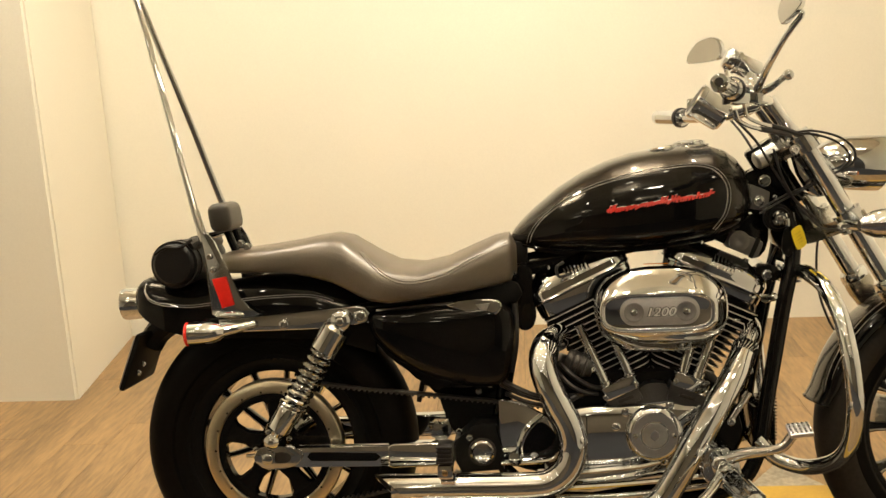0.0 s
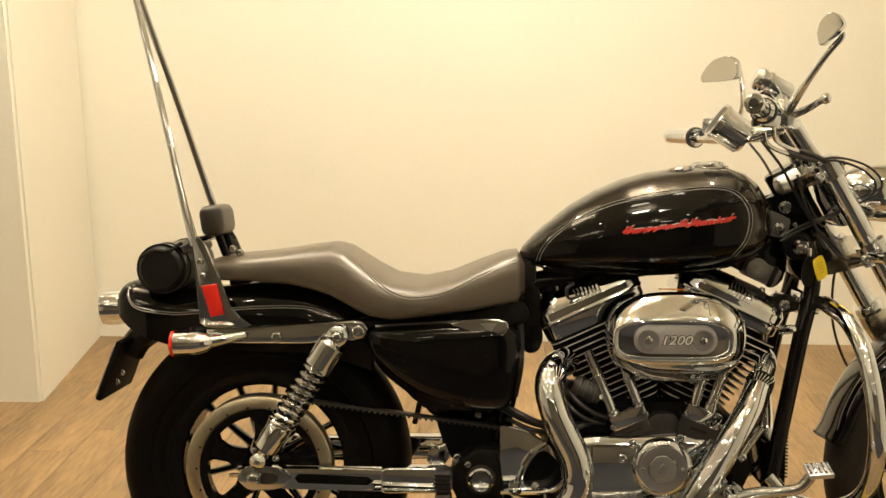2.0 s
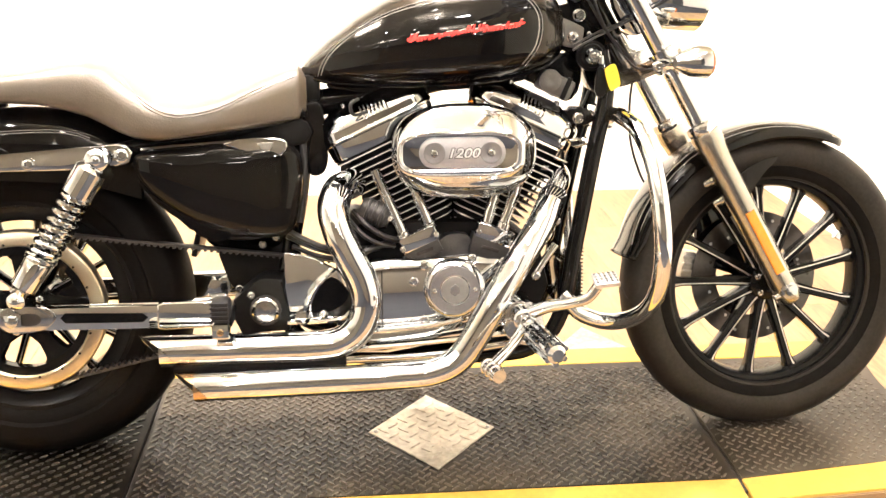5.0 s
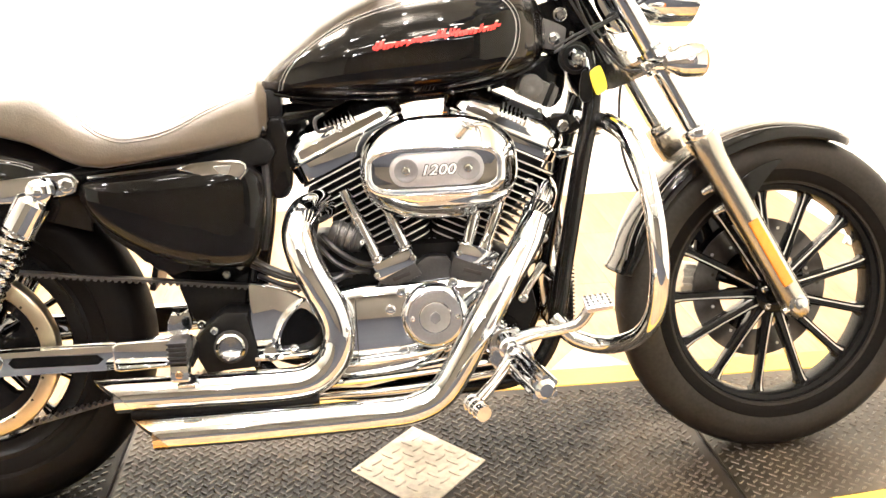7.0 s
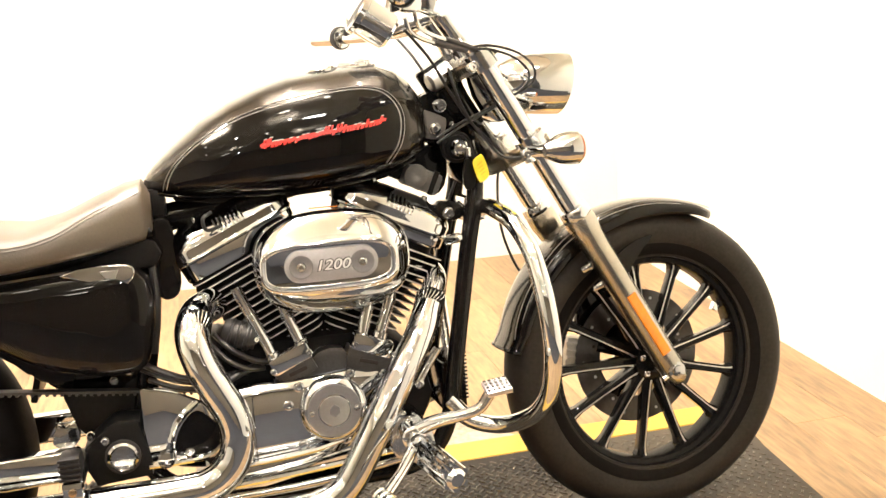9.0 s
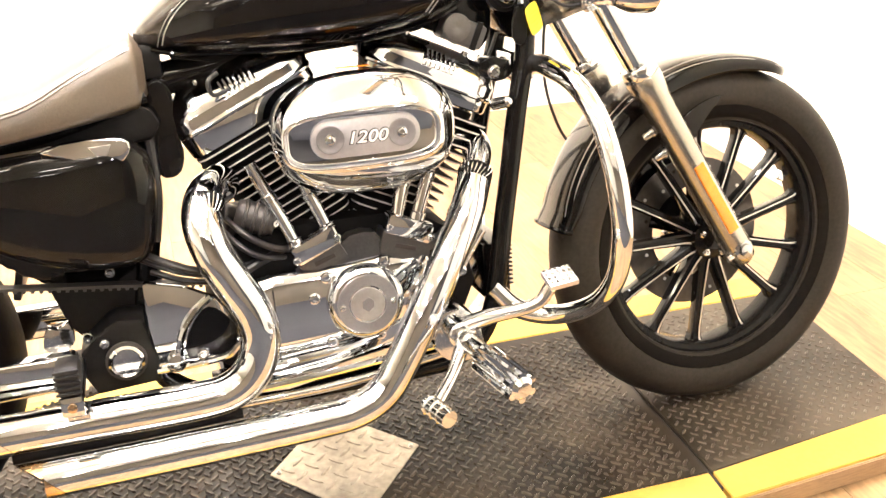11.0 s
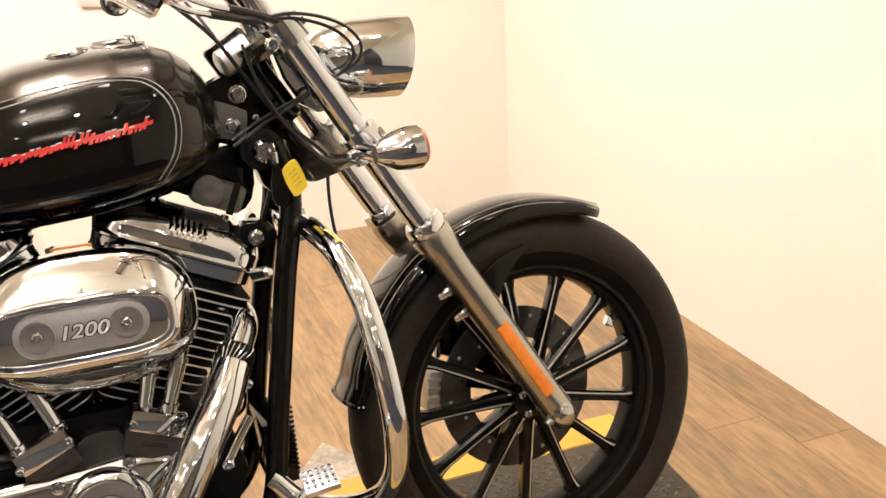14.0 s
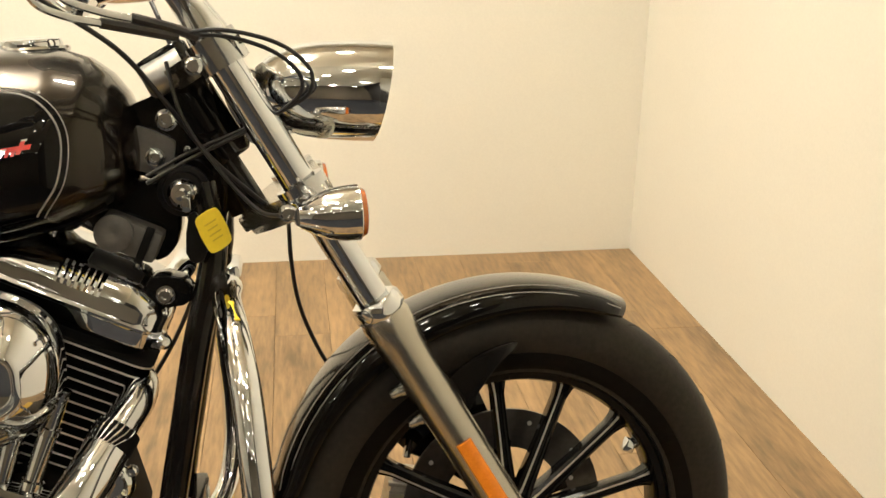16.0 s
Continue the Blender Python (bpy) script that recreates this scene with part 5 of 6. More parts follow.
for x0, z0, x1, z1 in ((0.738, 0.447, 0.683, 0.58), (0.789, 0.464, 0.752, 0.56), (0.897, 0.462, 0.925, 0.56), (0.930, 0.462, 0.972, 0.575)):
    p0, p1 = Vector((x0, -0.118, z0)), Vector((x1, -0.105, z1))
    d = (p1 - p0).normalized()
    L = (p1 - p0).length
    part("pushrod_tube", lathe([(0, 0.0135), (0.01, 0.0135), (0.012, 0.0105), (L * 0.55, 0.0115), (L * 0.56, 0.0130), (L * 0.62, 0.0130), (L * 0.63, 0.0105), (L, 0.0105)], p0, d, 18), CHROME, bike, "chrome pushrod tube")
for x, z, ang in ((0.766, 0.442, -24), (0.914, 0.447, 22)):
    blk = part("tappet_cap", box((x, -0.119, z + 0.005), (0.076, 0.038, 0.032), 0.006, Matrix.Rotation(radians(ang), 4, "Y")), CHROME, bike, "chrome tappet cap")
    part("tappet_block", poly([(0.733, 0.424), (0.800, 0.450), (0.814, 0.424), (0.790, 0.412), (0.764, 0.406), (0.740, 0.410)] if ang < 0 else [(0.872, 0.456), (0.950, 0.433), (0.942, 0.396), (0.90, 0.404), (0.862, 0.418)], -0.134, -0.09, 0.004), CASE, blk, "grey cast tappet block")
    part("block_slot", box((0.777, -0.1345, 0.423) if ang < 0 else (0.905, -0.1345, 0.424), (0.034, 0.002, 0.007), 0.0008, Matrix.Rotation(radians(ang * 0.8), 4, "Y")), SEAM, blk)
    for sx in (-0.032, 0.032):
        bolt((x + sx, -0.136, z - sx * math.tan(radians(ang)) * 1.0), (0, -1, 0), 0.005, 0.006, blk)
part("cam_chest_bracket", poly(rounded([(0.755, 0.415), (0.79, 0.428), (0.82, 0.452), (0.86, 0.452), (0.88, 0.428), (0.93, 0.425), (0.965, 0.428), (0.985, 0.445), (0.95, 0.41), (0.86, 0.412), (0.80, 0.408)], 2), -0.125, -0.09, 0.004), CASE, bike, "dark grey cam chest bracket")
part("inlet_body", box((0.84, -0.03, 0.585), (0.08, 0.10, 0.08), 0.02), PLASTIC, bike, "black inlet body")

# air cleaner
AC = Vector((0.850, 0, 0.6185))


def oval(c, hl, hh, n, y, seg=56):
    """A closed rounded outline between an ellipse (n = 2) and a box."""
    out = []
    for k in range(seg):
        a = 2 * math.pi * k / seg
        u, v = math.cos(a), math.sin(a)
        out.append(Vector((c.x + hl * math.copysign(abs(u) ** (2 / n), u), y, c.z + hh * math.copysign(abs(v) ** (2 / n), v))))
    return out


def stadium(c, hl, hh, inset, y, n=14):
    r, m = hh - inset, hl - hh
    out = []
    for x, a0 in ((m, -90), (-m, 90)):
        for k in range(n):
            a = radians(a0 + 180 * k / (n - 1))
            out.append(Vector((c.x + x + r * math.cos(a), y, c.z + r * math.sin(a))))
    return out


back = part("air_cleaner", loft([oval(AC, 0.130, 0.083, 2.5, -0.112), oval(AC, 0.134, 0.0875, 2.5, -0.128), oval(AC, 0.134, 0.0875, 2.5, -0.137)]), PLASTIC, bike, "oval chrome air cleaner with a numbered badge")
RC = Vector((0.838, 0, 0.6185))
skin = [oval(AC, 0.1345, 0.088, 2.5, -0.136), oval(AC, 0.1365, 0.090, 2.5, -0.139), oval(AC, 0.1365, 0.090, 2.5, -0.168), oval(AC, 0.1358, 0.0893, 2.5, -0.1735), oval(AC, 0.1338, 0.0873, 2.5, -0.1785)]
for m in (0.06, 0.14, 0.26, 0.42, 0.6, 0.78, 0.9, 0.96):
    skin.append(oval(AC.lerp(RC, m), 0.1325 + (0.117 - 0.1325) * m, 0.086 + (0.042 - 0.086) * m, 2.5 + 1.2 * m, -0.180 - 0.0372 * m ** 0.82))
skin += [oval(RC, 0.1150, 0.0405, 3.7, -0.2175), oval(RC, 0.1135, 0.0388, 3.7, -0.2178), oval(RC, 0.1120, 0.0375, 3.7, -0.2165), oval(RC, 0.1095, 0.0360, 3.7, -0.2085), oval(RC, 0.1075, 0.0345, 3.7, -0.2060), oval(RC, 0.1060, 0.0335, 3.7, -0.2055)]
part("cover", loft(skin), CHROME, back, "polished chrome oval cover with a recessed face", angle=45)
BC = Vector((0.8425, 0, 0.6195))
part("badge", loft([stadium(BC, 0.080, 0.0275, 0.0, -0.2052), stadium(BC, 0.080, 0.0275, 0.0, -0.2085), stadium(BC, 0.080, 0.0275, 0.0015, -0.2095)]), BADGE, back, "grey satin badge plate")
for sx in (-1, 1):
    c = BC + Vector((sx * 0.0525, 0, 0))
    part("badge_cup", lathe([(0.2094, 0.0205), (0.2112, 0.0203), (0.2115, 0.0190), (0.2104, 0.0155), (0.2099, 0.0090), (0.2098, 0)], (c.x, 0, c.z), (0, -1, 0), 32), RING, back, "dished badge end")
    bolt((c.x, -0.2098, c.z), (0, -1, 0), 0.0062, 0.005, back, CHROME, "badge_screw")


def lettering(text, size, offset, y, name, material, label):
    cu = bpy.data.curves.new(name, "FONT")
    cu.body, cu.size, cu.align_x, cu.align_y, cu.extrude, cu.shear, cu.offset = text, size, "CENTER", "CENTER", 0.0006, 0.25, offset
    tmp = bpy.data.objects.new(name, cu)
    scene.collection.objects.link(tmp)
    me = bpy.data.meshes.new_from_object(tmp.evaluated_get(bpy.context.evaluated_depsgraph_get()))
    bpy.data.objects.remove(tmp)
    bm = bmesh.new()
    bm.from_mesh(me)
    bmesh.ops.transform(bm, matrix=Matrix.Translation((BC.x, y, BC.z - 0.001)) @ Matrix.Rotation(radians(90), 4, "X") @ Matrix.Diagonal((1.0, 0.82, 1, 1)), verts=bm.verts)
    part(name, bm, material, back, label, smooth=False)


lettering("1200", 0.030, 0.0018, -0.2098, "number_outline", SEAM, "dark outline of the number")
lettering("1200", 0.030, 0.0005, -0.2108, "number", LENS, "raised pale number 1200")
part("warning_strip", box((0.845, -0.135, 0.7105), (0.05, 0.016, 0.0012), 0.0004), AMBER, back, "orange warning strip")

# exhaust
up_path = [(0.272, -0.200, 0.2585), (0.42, -0.200, 0.258), (0.560, -0.200, 0.258), (0.612, -0.200, 0.266), (0.645, -0.200, 0.293), (0.660, -0.200, 0.335), (0.655, -0.199, 0.378), (0.633, -0.195, 0.425), (0.612, -0.188, 0.470), (0.602, -0.172, 0.515), (0.613, -0.135, 0.545), (0.640, -0.085, 0.552)]
low_path = [(0.335, -0.232, 0.197), (0.52, -0.232, 0.199), (0.72, -0.232, 0.204), (0.785, -0.232, 0.210), (0.830, -0.231, 0.232), (0.862, -0.230, 0.275), (0.908, -0.224, 0.352), (0.955, -0.205, 0.424), (0.997, -0.172, 0.479), (1.025, -0.132, 0.517)]
for path, r, lab in ((up_path, 0.0295, "chrome upper exhaust pipe"), (low_path, 0.0268, "chrome lower exhaust pipe with a browned tip")):
    pipe = part("exhaust_pipe", tube(path, r, 24, 10, cap=False, cut=0.95), CHROME, bike, lab)
    inner = [Vector(path[0]) + Vector((-0.0005, 0, 0)), Vector(path[1])]
    part("bore", tube([inner[0], (inner[0] + inner[1]) / 2, inner[1]], r * 0.955, 24, 3, cut=0.95), FIN, pipe, "matt black pipe bore")
    part("pipe_lip", tube([Vector(path[0]) + Vector((-0.001, 0, 0)), Vector(path[0]) + Vector((0.006, 0, 0))], r * 1.015, 24, 0, cap=False, cut=0.95), COPPER if path is low_path else CHROME, pipe)
part("pipe_underside", tube([(0.345, -0.232, 0.1712), (0.55, -0.232, 0.1735), (0.76, -0.232, 0.180)], 0.0012, 6, 4), COPPER, bike)
part("shield_edge", tube([(0.30, -0.204, 0.2262), (0.45, -0.204, 0.2275), (0.62, -0.204, 0.232)], 0.011, 10, 4), FIN, bike, "black heat shield edge")
part("brake_rod", tube([(0.52, -0.150, 0.232), (0.75, -0.152, 0.243), (0.965, -0.155, 0.262)], 0.006, 8, 5), CHROME, bike, "chrome brake rod")
part("lower_cover", poly([(0.625, 0.222), (0.70, 0.222), (0.85, 0.247), (0.965, 0.280), (0.955, 0.300), (0.885, 0.292), (0.80, 0.268), (0.70, 0.258), (0.625, 0.254)], -0.136, -0.118, 0.005, 3), CHROME, bike, "chrome lower engine cover")
part("sump", poly([(0.60, 0.185), (0.60, 0.25), (1.0, 0.26), (1.03, 0.22), (0.98, 0.185)], -0.088, 0.088, 0.01), ENAMEL, bike)
part("lower_rail_cover", tube([(0.60, -0.125, 0.207), (0.80, -0.125, 0.212), (0.98, -0.125, 0.235)], 0.009, 12, 5), CHROME, bike, "chrome lower rail cover")
part("pipe_bracket", box((0.60, -0.17, 0.262), (0.03, 0.09, 0.02), 0.003), ENAMEL, bike)

# the front pipe leaves its shield through a fluted end and curls back into the head; the rear one likewise
part("pipe_elbow", tube([(1.020, -0.139, 0.510), (1.036, -0.112, 0.533), (1.050, -0.086, 0.552), (1.048, -0.058, 0.566), (1.020, -0.045, 0.572), (0.985, -0.045, 0.572)], 0.0215, 20, 8), WORN_CHROME, bike, "chrome exhaust elbow at the head")


def fluted_end(end, back, face, r, n=11, spread=78):
    """A dark collar with bright flutes that splay over the open end of a pipe shield."""
    end, d = Vector(end), (Vector(end) - Vector(back)).normalized()
    u = Vector(face)
    u = (u - d * u.dot(d)).normalized()
    v = d.cross(u)
    collar = part("shield_end", lathe([(-0.010, r * 0.96), (-0.008, r * 1.012), (0.010, r * 1.012), (0.018, r * 0.97), (0.018, r * 0.80)], end, d, 28), FIN, bike, "black fluted shield end")
    for k in range(n):
        a = radians(spread * (2 * k / (n - 1) - 1))
        at_ = lambda q, f, rr: end + d * q + (u * math.cos(a * f) + v * math.sin(a * f)) * rr
        part("flute", tube([at_(-0.010, 0.62, r * 1.01), at_(0.002, 0.82, r * 1.03), at_(0.010, 0.94, r * 1.025), at_(0.0185, 1.0, r * 0.97)], [0.0006, 0.0012, 0.0014, 0.0010], 6, 3), CHROME, collar)


fluted_end(low_path[-1], low_path[-2], (-0.35, -0.62, 0.6), 0.0268)
fluted_end((0.606, -0.158, 0.529), up_path[9], (0.35, -0.8, 0.5), 0.0297, 8, 50)
cam_end = part("generator_cover", lathe([(0, 0.026), (0.010, 0.028), (0.014, 0.025), (0.016, 0.017), (0.013, 0.014), (0.013, 0)], (1.012, -0.085, 0.448), (0.25, -1, 0.05), 32), CHROME, bike, "round chrome engine end cover")
part("cover_strut", tube([(1.040, -0.108, 0.425), (1.015, -0.112, 0.392), (0.995, -0.115, 0.362)], 0.008, 10, 4), CHROME, cam_end)
bolt((0.998, -0.120, 0.366), (0, -1, 0), 0.007, 0.008, cam_end)
bolt((1.042, -0.108, 0.472), (0, -1, 0), 0.006, 0.008, cam_end)
# forward controls
ctl = part("forward_control_bracket", poly(rounded([(0.92, 0.28), (0.925, 0.325), (0.955, 0.338), (0.985, 0.325), (1.00, 0.28), (0.985, 0.25), (0.94, 0.255)], 2), -0.215, -0.11, 0.006), WORN_CHROME, bike, "chrome forward control bracket")
pedal = part("brake_pedal", tube([(0.955, -0.240, 0.318), (0.99, -0.272, 0.340), (1.03, -0.295, 0.352), (1.058, -0.304, 0.362), (1.076, -0.306, 0.384)], [0.014, 0.012, 0.010, 0.0095, 0.010], 12, 6), CHROME, bike, "chrome brake pedal")
padm = Matrix.Translation((1.090, -0.308, 0.396)) @ Matrix.Rotation(radians(16), 4, "X") @ Matrix.Rotation(radians(-6), 4, "Y")


def placed(b, m):
    bmesh.ops.transform(b, matrix=m, verts=b.verts)
    return b


part("pedal_pad", placed(box((0, 0, 0), (0.044, 0.042, 0.009), 0.002), padm), BRUSHED, pedal)
for i in range(5):
    for j in range(4):
        part("pad_stud", placed(box((-0.0175 + 0.00875 * i, -0.015 + 0.010 * j, 0.0055), (0.0055, 0.006, 0.003), 0.001), padm), WORN_CHROME, pedal)
part("pedal_hub", lathe([(-0.14, 0.012), (-0.03, 0.014), (-0.028, 0.021), (0.022, 0.021), (0.026, 0.016), (0.026, 0.008), (0.022, 0)], (0.952, -0.236, 0.312), (0, -1, 0), 24), CHROME, pedal)
fpeg = part("rider_peg", tube([(0.955, -0.20, 0.300), (0.958, -0.28, 0.305), (0.958, -0.345, 0.312)], [0.014, 0.016, 0.014], 12, 4), CHROME, bike, "chrome ribbed rider peg")
pp, pdir = Vector((0.950, -0.345, 0.314)), Vector((0.20, -0.97, -0.10)).normalized()
part("peg_core", lathe([(0, 0.012), (0.005, 0.018), (0.108, 0.017), (0.114, 0.011), (0.114, 0)], pp, pdir, 16), CHROME, fpeg)
dd_, pu, pv = axes(pdir)
for k in range(6):
    a = 2 * math.pi * k / 6
    o = (pu * math.cos(a) + pv * math.sin(a)) * 0.018
    part("peg_rib", tube([pp + pdir * 0.010 + o, pp + pdir * 0.108 + o], 0.0055, 8, 0), CHROME, fpeg)
arm2 = part("lower_lever", tube([(0.950, -0.262, 0.300), (0.915, -0.315, 0.278), (0.880, -0.352, 0.258)], [0.012, 0.009, 0.010], 12, 5), CHROME, bike, "chrome lower control lever")
part("lever_toe", tube([(0.868, -0.345, 0.256), (0.884, -0.395, 0.250)], 0.013, 12, 0), CHROME, arm2)
for k in range(3):
    part("toe_ring", lathe([(-0.003, 0.0135), (0, 0.0155), (0.003, 0.0135)], Vector((0.870, -0.352, 0.255)) + Vector((0.017, -0.045, -0.006)) * (0.3 * k), (0.31, -0.94, -0.12), 14), CHROME, arm2)

# engine guard
gl = [(1.150, -0.025, 0.668), (1.161, -0.075, 0.678), (1.162, -0.130, 0.676), (1.173, -0.195, 0.658), (1.185, -0.248, 0.612), (1.192, -0.280, 0.550), (1.197, -0.293, 0.490), (1.201, -0.290, 0.430), (1.201, -0.262, 0.360), (1.187, -0.210, 0.305), (1.147, -0.150, 0.274), (1.094, -0.115, 0.282), (1.057, -0.098, 0.320)]
for s in (1, -1):
    guard = part("engine_guard", tube([(x - (0.065 if s < 0 else 0.0), y * (1.0 if s > 0 else -0.8), z) for x, y, z in gl], 0.0165, 16, 8), CHROME, bike, "bent chrome engine guard tube")
    if s > 0:
        part("guard_sticker", tube([Vector((1.168, -0.165 * s, 0.682)), Vector((1.176, -0.198 * s, 0.670))], 0.005, 8, 0), TAG, guard, "small yellow sticker")
part("guard_clamp", box((1.150, 0, 0.672), (0.045, 0.08, 0.05), 0.010), CHROME, bike, "chrome guard clamp")
part("side_stand", tube([(0.86, 0.13, 0.235), (0.80, 0.21, 0.13), (0.765, 0.265, 0.050)], [0.014, 0.012, 0.016], 12, 5), ENAMEL, bike, "black side stand")
part("regulator", box((1.085, 0.02, 0.33), (0.05, 0.13, 0.10), 0.008), ENAMEL, bike)
for k in range(14):
    part("regulator_fin", box((1.102, -0.060, 0.31 + 0.0075 * k), (0.010, 0.010, 0.003), 0.0006), ENAMEL, bike)

# front end
FT0, FT1 = Vector((1.150, 0, 0.961)), Vector((1.527, 0, 0.305))
fdir = (FT1 - FT0).normalized()
along = lambda k: FT0 + fdir * k
FL = (FT1 - FT0).length
kc = 0.382
for s in (-1, 1):
    o = Vector((0, s * 0.095, 0))
    fk = part("fork_leg", lathe([(-0.012, 0.022), (-0.006, 0.0215), (0.0, 0.0200), (kc, 0.0200)], FT0 + o, fdir, 28), CHROME, bike, "chrome fork tube with a satin lower leg")
    part("slider", lathe([(kc - 0.012, 0.0225), (kc - 0.012, 0.0290), (kc - 0.006, 0.0310), (kc + 0.014, 0.0315), (kc + 0.030, 0.0290), (kc + 0.06, 0.0270), (FL - 0.05, 0.0262), (FL - 0.012, 0.0270), (FL + 0.012, 0.024), (FL + 0.022, 0.014), (FL + 0.023, 0)], FT0 + o, fdir, 32), SATIN, fk, "satin alloy fork lower")
    part("slider_collar", lathe([(kc - 0.034, 0.0205), (kc - 0.034, 0.0285), (kc - 0.030, 0.0315), (kc - 0.016, 0.0325), (kc - 0.012, 0.0300), (kc - 0.010, 0.0215)], FT0 + o, fdir, 8), CHROME, fk, "chrome eight-sided fork nut")
    r0, r1 = along(0.555), along(0.700)
    side = Vector((0, s, 0))
    perp = fdir.cross(side).normalized()
    rings = [[p + o + perp * (0.0105 * q) + side * h for q, h in ((-1, 0.0240), (-0.9, 0.0275), (0, 0.0290), (0.9, 0.0275), (1, 0.0240))] for p in (r0, (r0 + r1) / 2, r1)]
    part("reflector", loft(rings), AMBER, fk, "orange fork reflector strip")
    part("axle_cap", lathe([(0.0, 0.019), (0.012, 0.018), (0.014, 0.012), (0.020, 0.011), (0.022, 0.0)], Vector((1.520, s * 0.108, 0.315)), (0, s, 0), 24), WORN_CHROME, fk)
    part("pinch_bolt", tube([along(FL - 0.005) + o + Vector((-0.03, s * 0.01, -0.012)), along(FL - 0.005) + o + Vector((-0.005, s * 0.01, 0.0))], 0.0075, 10, 0), WORN_CHROME, fk)
    for k in (0.47, 0.515):
        bolt(along(k) + o + Vector((-0.022, -s * 0.012, -0.012)), Vector((-0.8, -s * 0.3, -0.5)), 0.0075, 0.02, fk, WORN_CHROME, "fender_bolt")
    steered(fk)
    # front turn signal
    fs = part("front_turn_signal", lathe([(0, 0), (0.0, 0.012), (0.010, 0.018), (0.028, 0.0265), (0.048, 0.030), (0.064, 0.0305), (0.066, 0.028), (0.066, 0)], Vector((1.245 - 0.015 - s * 0.015, s * 0.180, 0.771 - s * 0.008)), (1, 0.1, 0.03), 32), CHROME, bike, "chrome bullet turn signal")
    part("lens", lathe([(0.0662, 0.0275), (0.071, 0.025), (0.074, 0.012), (0.074, 0)], Vector((1.245 - 0.015 - s * 0.015, s * 0.180, 0.771 - s * 0.008)), (1, 0.1, 0.03), 28), AMBER_LENS, fs, "dull amber lens")
    part("stalk", tube([(1.241 - s * 0.015, s * 0.180, 0.771 - s * 0.008), (1.239 - s * 0.013, s * 0.150, 0.771 - s * 0.007), (1.238 - s * 0.008, s * 0.10, 0.772 - s * 0.005)], [0.016, 0.012, 0.012], 12, 4), CHROME, fs)
rot = Matrix.Rotation(radians(30.1), 4, "Y").inverted()
for k, nm, h in ((0.016, "upper_triple_clamp", 0.026), (0.205, "lower_triple_clamp", 0.030)):
    c = along(k)
    pts = [(0.030, -0.118), (0.030, -0.07), (0.022, 0.0), (0.030, 0.07), (0.030, 0.118), (-0.026, 0.120), (-0.050, 0.06), (-0.085, 0.035), (-0.09, 0.0), (-0.085, -0.035), (-0.050, -0.06), (-0.026, -0.120)]
    pv_ = fdir.cross(Vector((0, 1, 0))).normalized()
    pv_ = pv_ if pv_.x > 0 else -pv_
    rings = [[c + pv_ * a + Vector((0, b, 0)) + fdir * q for a, b in pts] for q in (-h / 2, h / 2)]
    bm = loft(rings)
    bmesh.ops.bevel(bm, geom=list(bm.edges), offset=0.008, segments=3, affect="EDGES", clamp_overlap=True)
    tc_ = part(nm, bm, SATIN, bike, "bright alloy triple clamp")
    for s in (-1, 1):
        part("clamp_ring", lathe([(-h * 0.7, 0.021), (-h * 0.7, 0.030), (h * 0.7, 0.030), (h * 0.7, 0.021)], c + Vector((0, s * 0.095, 0)), fdir, 24, True), WORN_CHROME, tc_)
        bolt(c + pv_ * -0.030 + Vector((0, s * 0.115, 0)), (0, s, 0), 0.008, 0.012, tc_)
    steered(tc_)
part("fork_lock_boss", lathe([(0, 0.022), (0.045, 0.020), (0.05, 0.014), (0.05, 0)], (1.12, -0.03, 0.935), (-0.86, -0.1, -0.42), 20), BRUSHED, bike)
part("steering_stem", lathe([(0, 0.024), (0.17, 0.024)], along(0.02) + Vector((-0.06, 0, -0.035)), fdir, 20), ENAMEL, bike)

# headlamp
HD = Vector((1, 0.07, -0.035)).normalized()
HC = Vector((1.190, -0.018, 0.906))
hl = part("headlamp", lathe([(0, 0), (0.002, 0.012), (0.010, 0.026), (0.025, 0.040), (0.045, 0.0495), (0.065, 0.0550), (0.085, 0.0580), (0.125, 0.0603), (0.150, 0.0605), (0.151, 0.0575), (0.140, 0.0555)], HC, HD, 48), CHROME, bike, "chrome bullet headlamp with a visor")
part("lens", lathe([(0.140, 0.0555), (0.147, 0.045), (0.150, 0.02), (0.1505, 0)], HC, HD, 40), LENS, hl, "clear headlamp lens")
rings = []
for k in range(25):
    a = radians(-160 + 320 * k / 24)
    ext = 0.0105 * (1.0 + math.cos(a)) + 0.001
    _, hu, hv = axes(HD)
    rad = lambda r: (hu * math.cos(a) + hv * math.sin(a)) * r
    rings.append([HC + HD * 0.149 + rad(0.0605), HC + HD * (0.149 + ext) + rad(0.0602), HC + HD * (0.149 + ext) + rad(0.0578), HC + HD * 0.149 + rad(0.0578)])
part("visor", loft(rings), CHROME, hl, "chrome headlamp visor")
part("lamp_bracket", tube([(1.20, 0, 0.855), (1.235, 0, 0.862), (1.265, 0, 0.872)], [0.016, 0.012, 0.010], 10, 4), CHROME, hl)
part("bracket_plate", poly(rounded([(1.155, 0.925), (1.20, 0.93), (1.245, 0.875), (1.225, 0.835), (1.19, 0.845)], 2), -0.035, 0.035, 0.004), CHROME, hl)
part("wiring", tube([(1.165, -0.04, 0.92), (1.19, -0.045, 0.90), (1.22, -0.04, 0.905), (1.235, -0.03, 0.885), (1.20, -0.04, 0.865)], 0.0065, 8, 6), HOSE, hl)

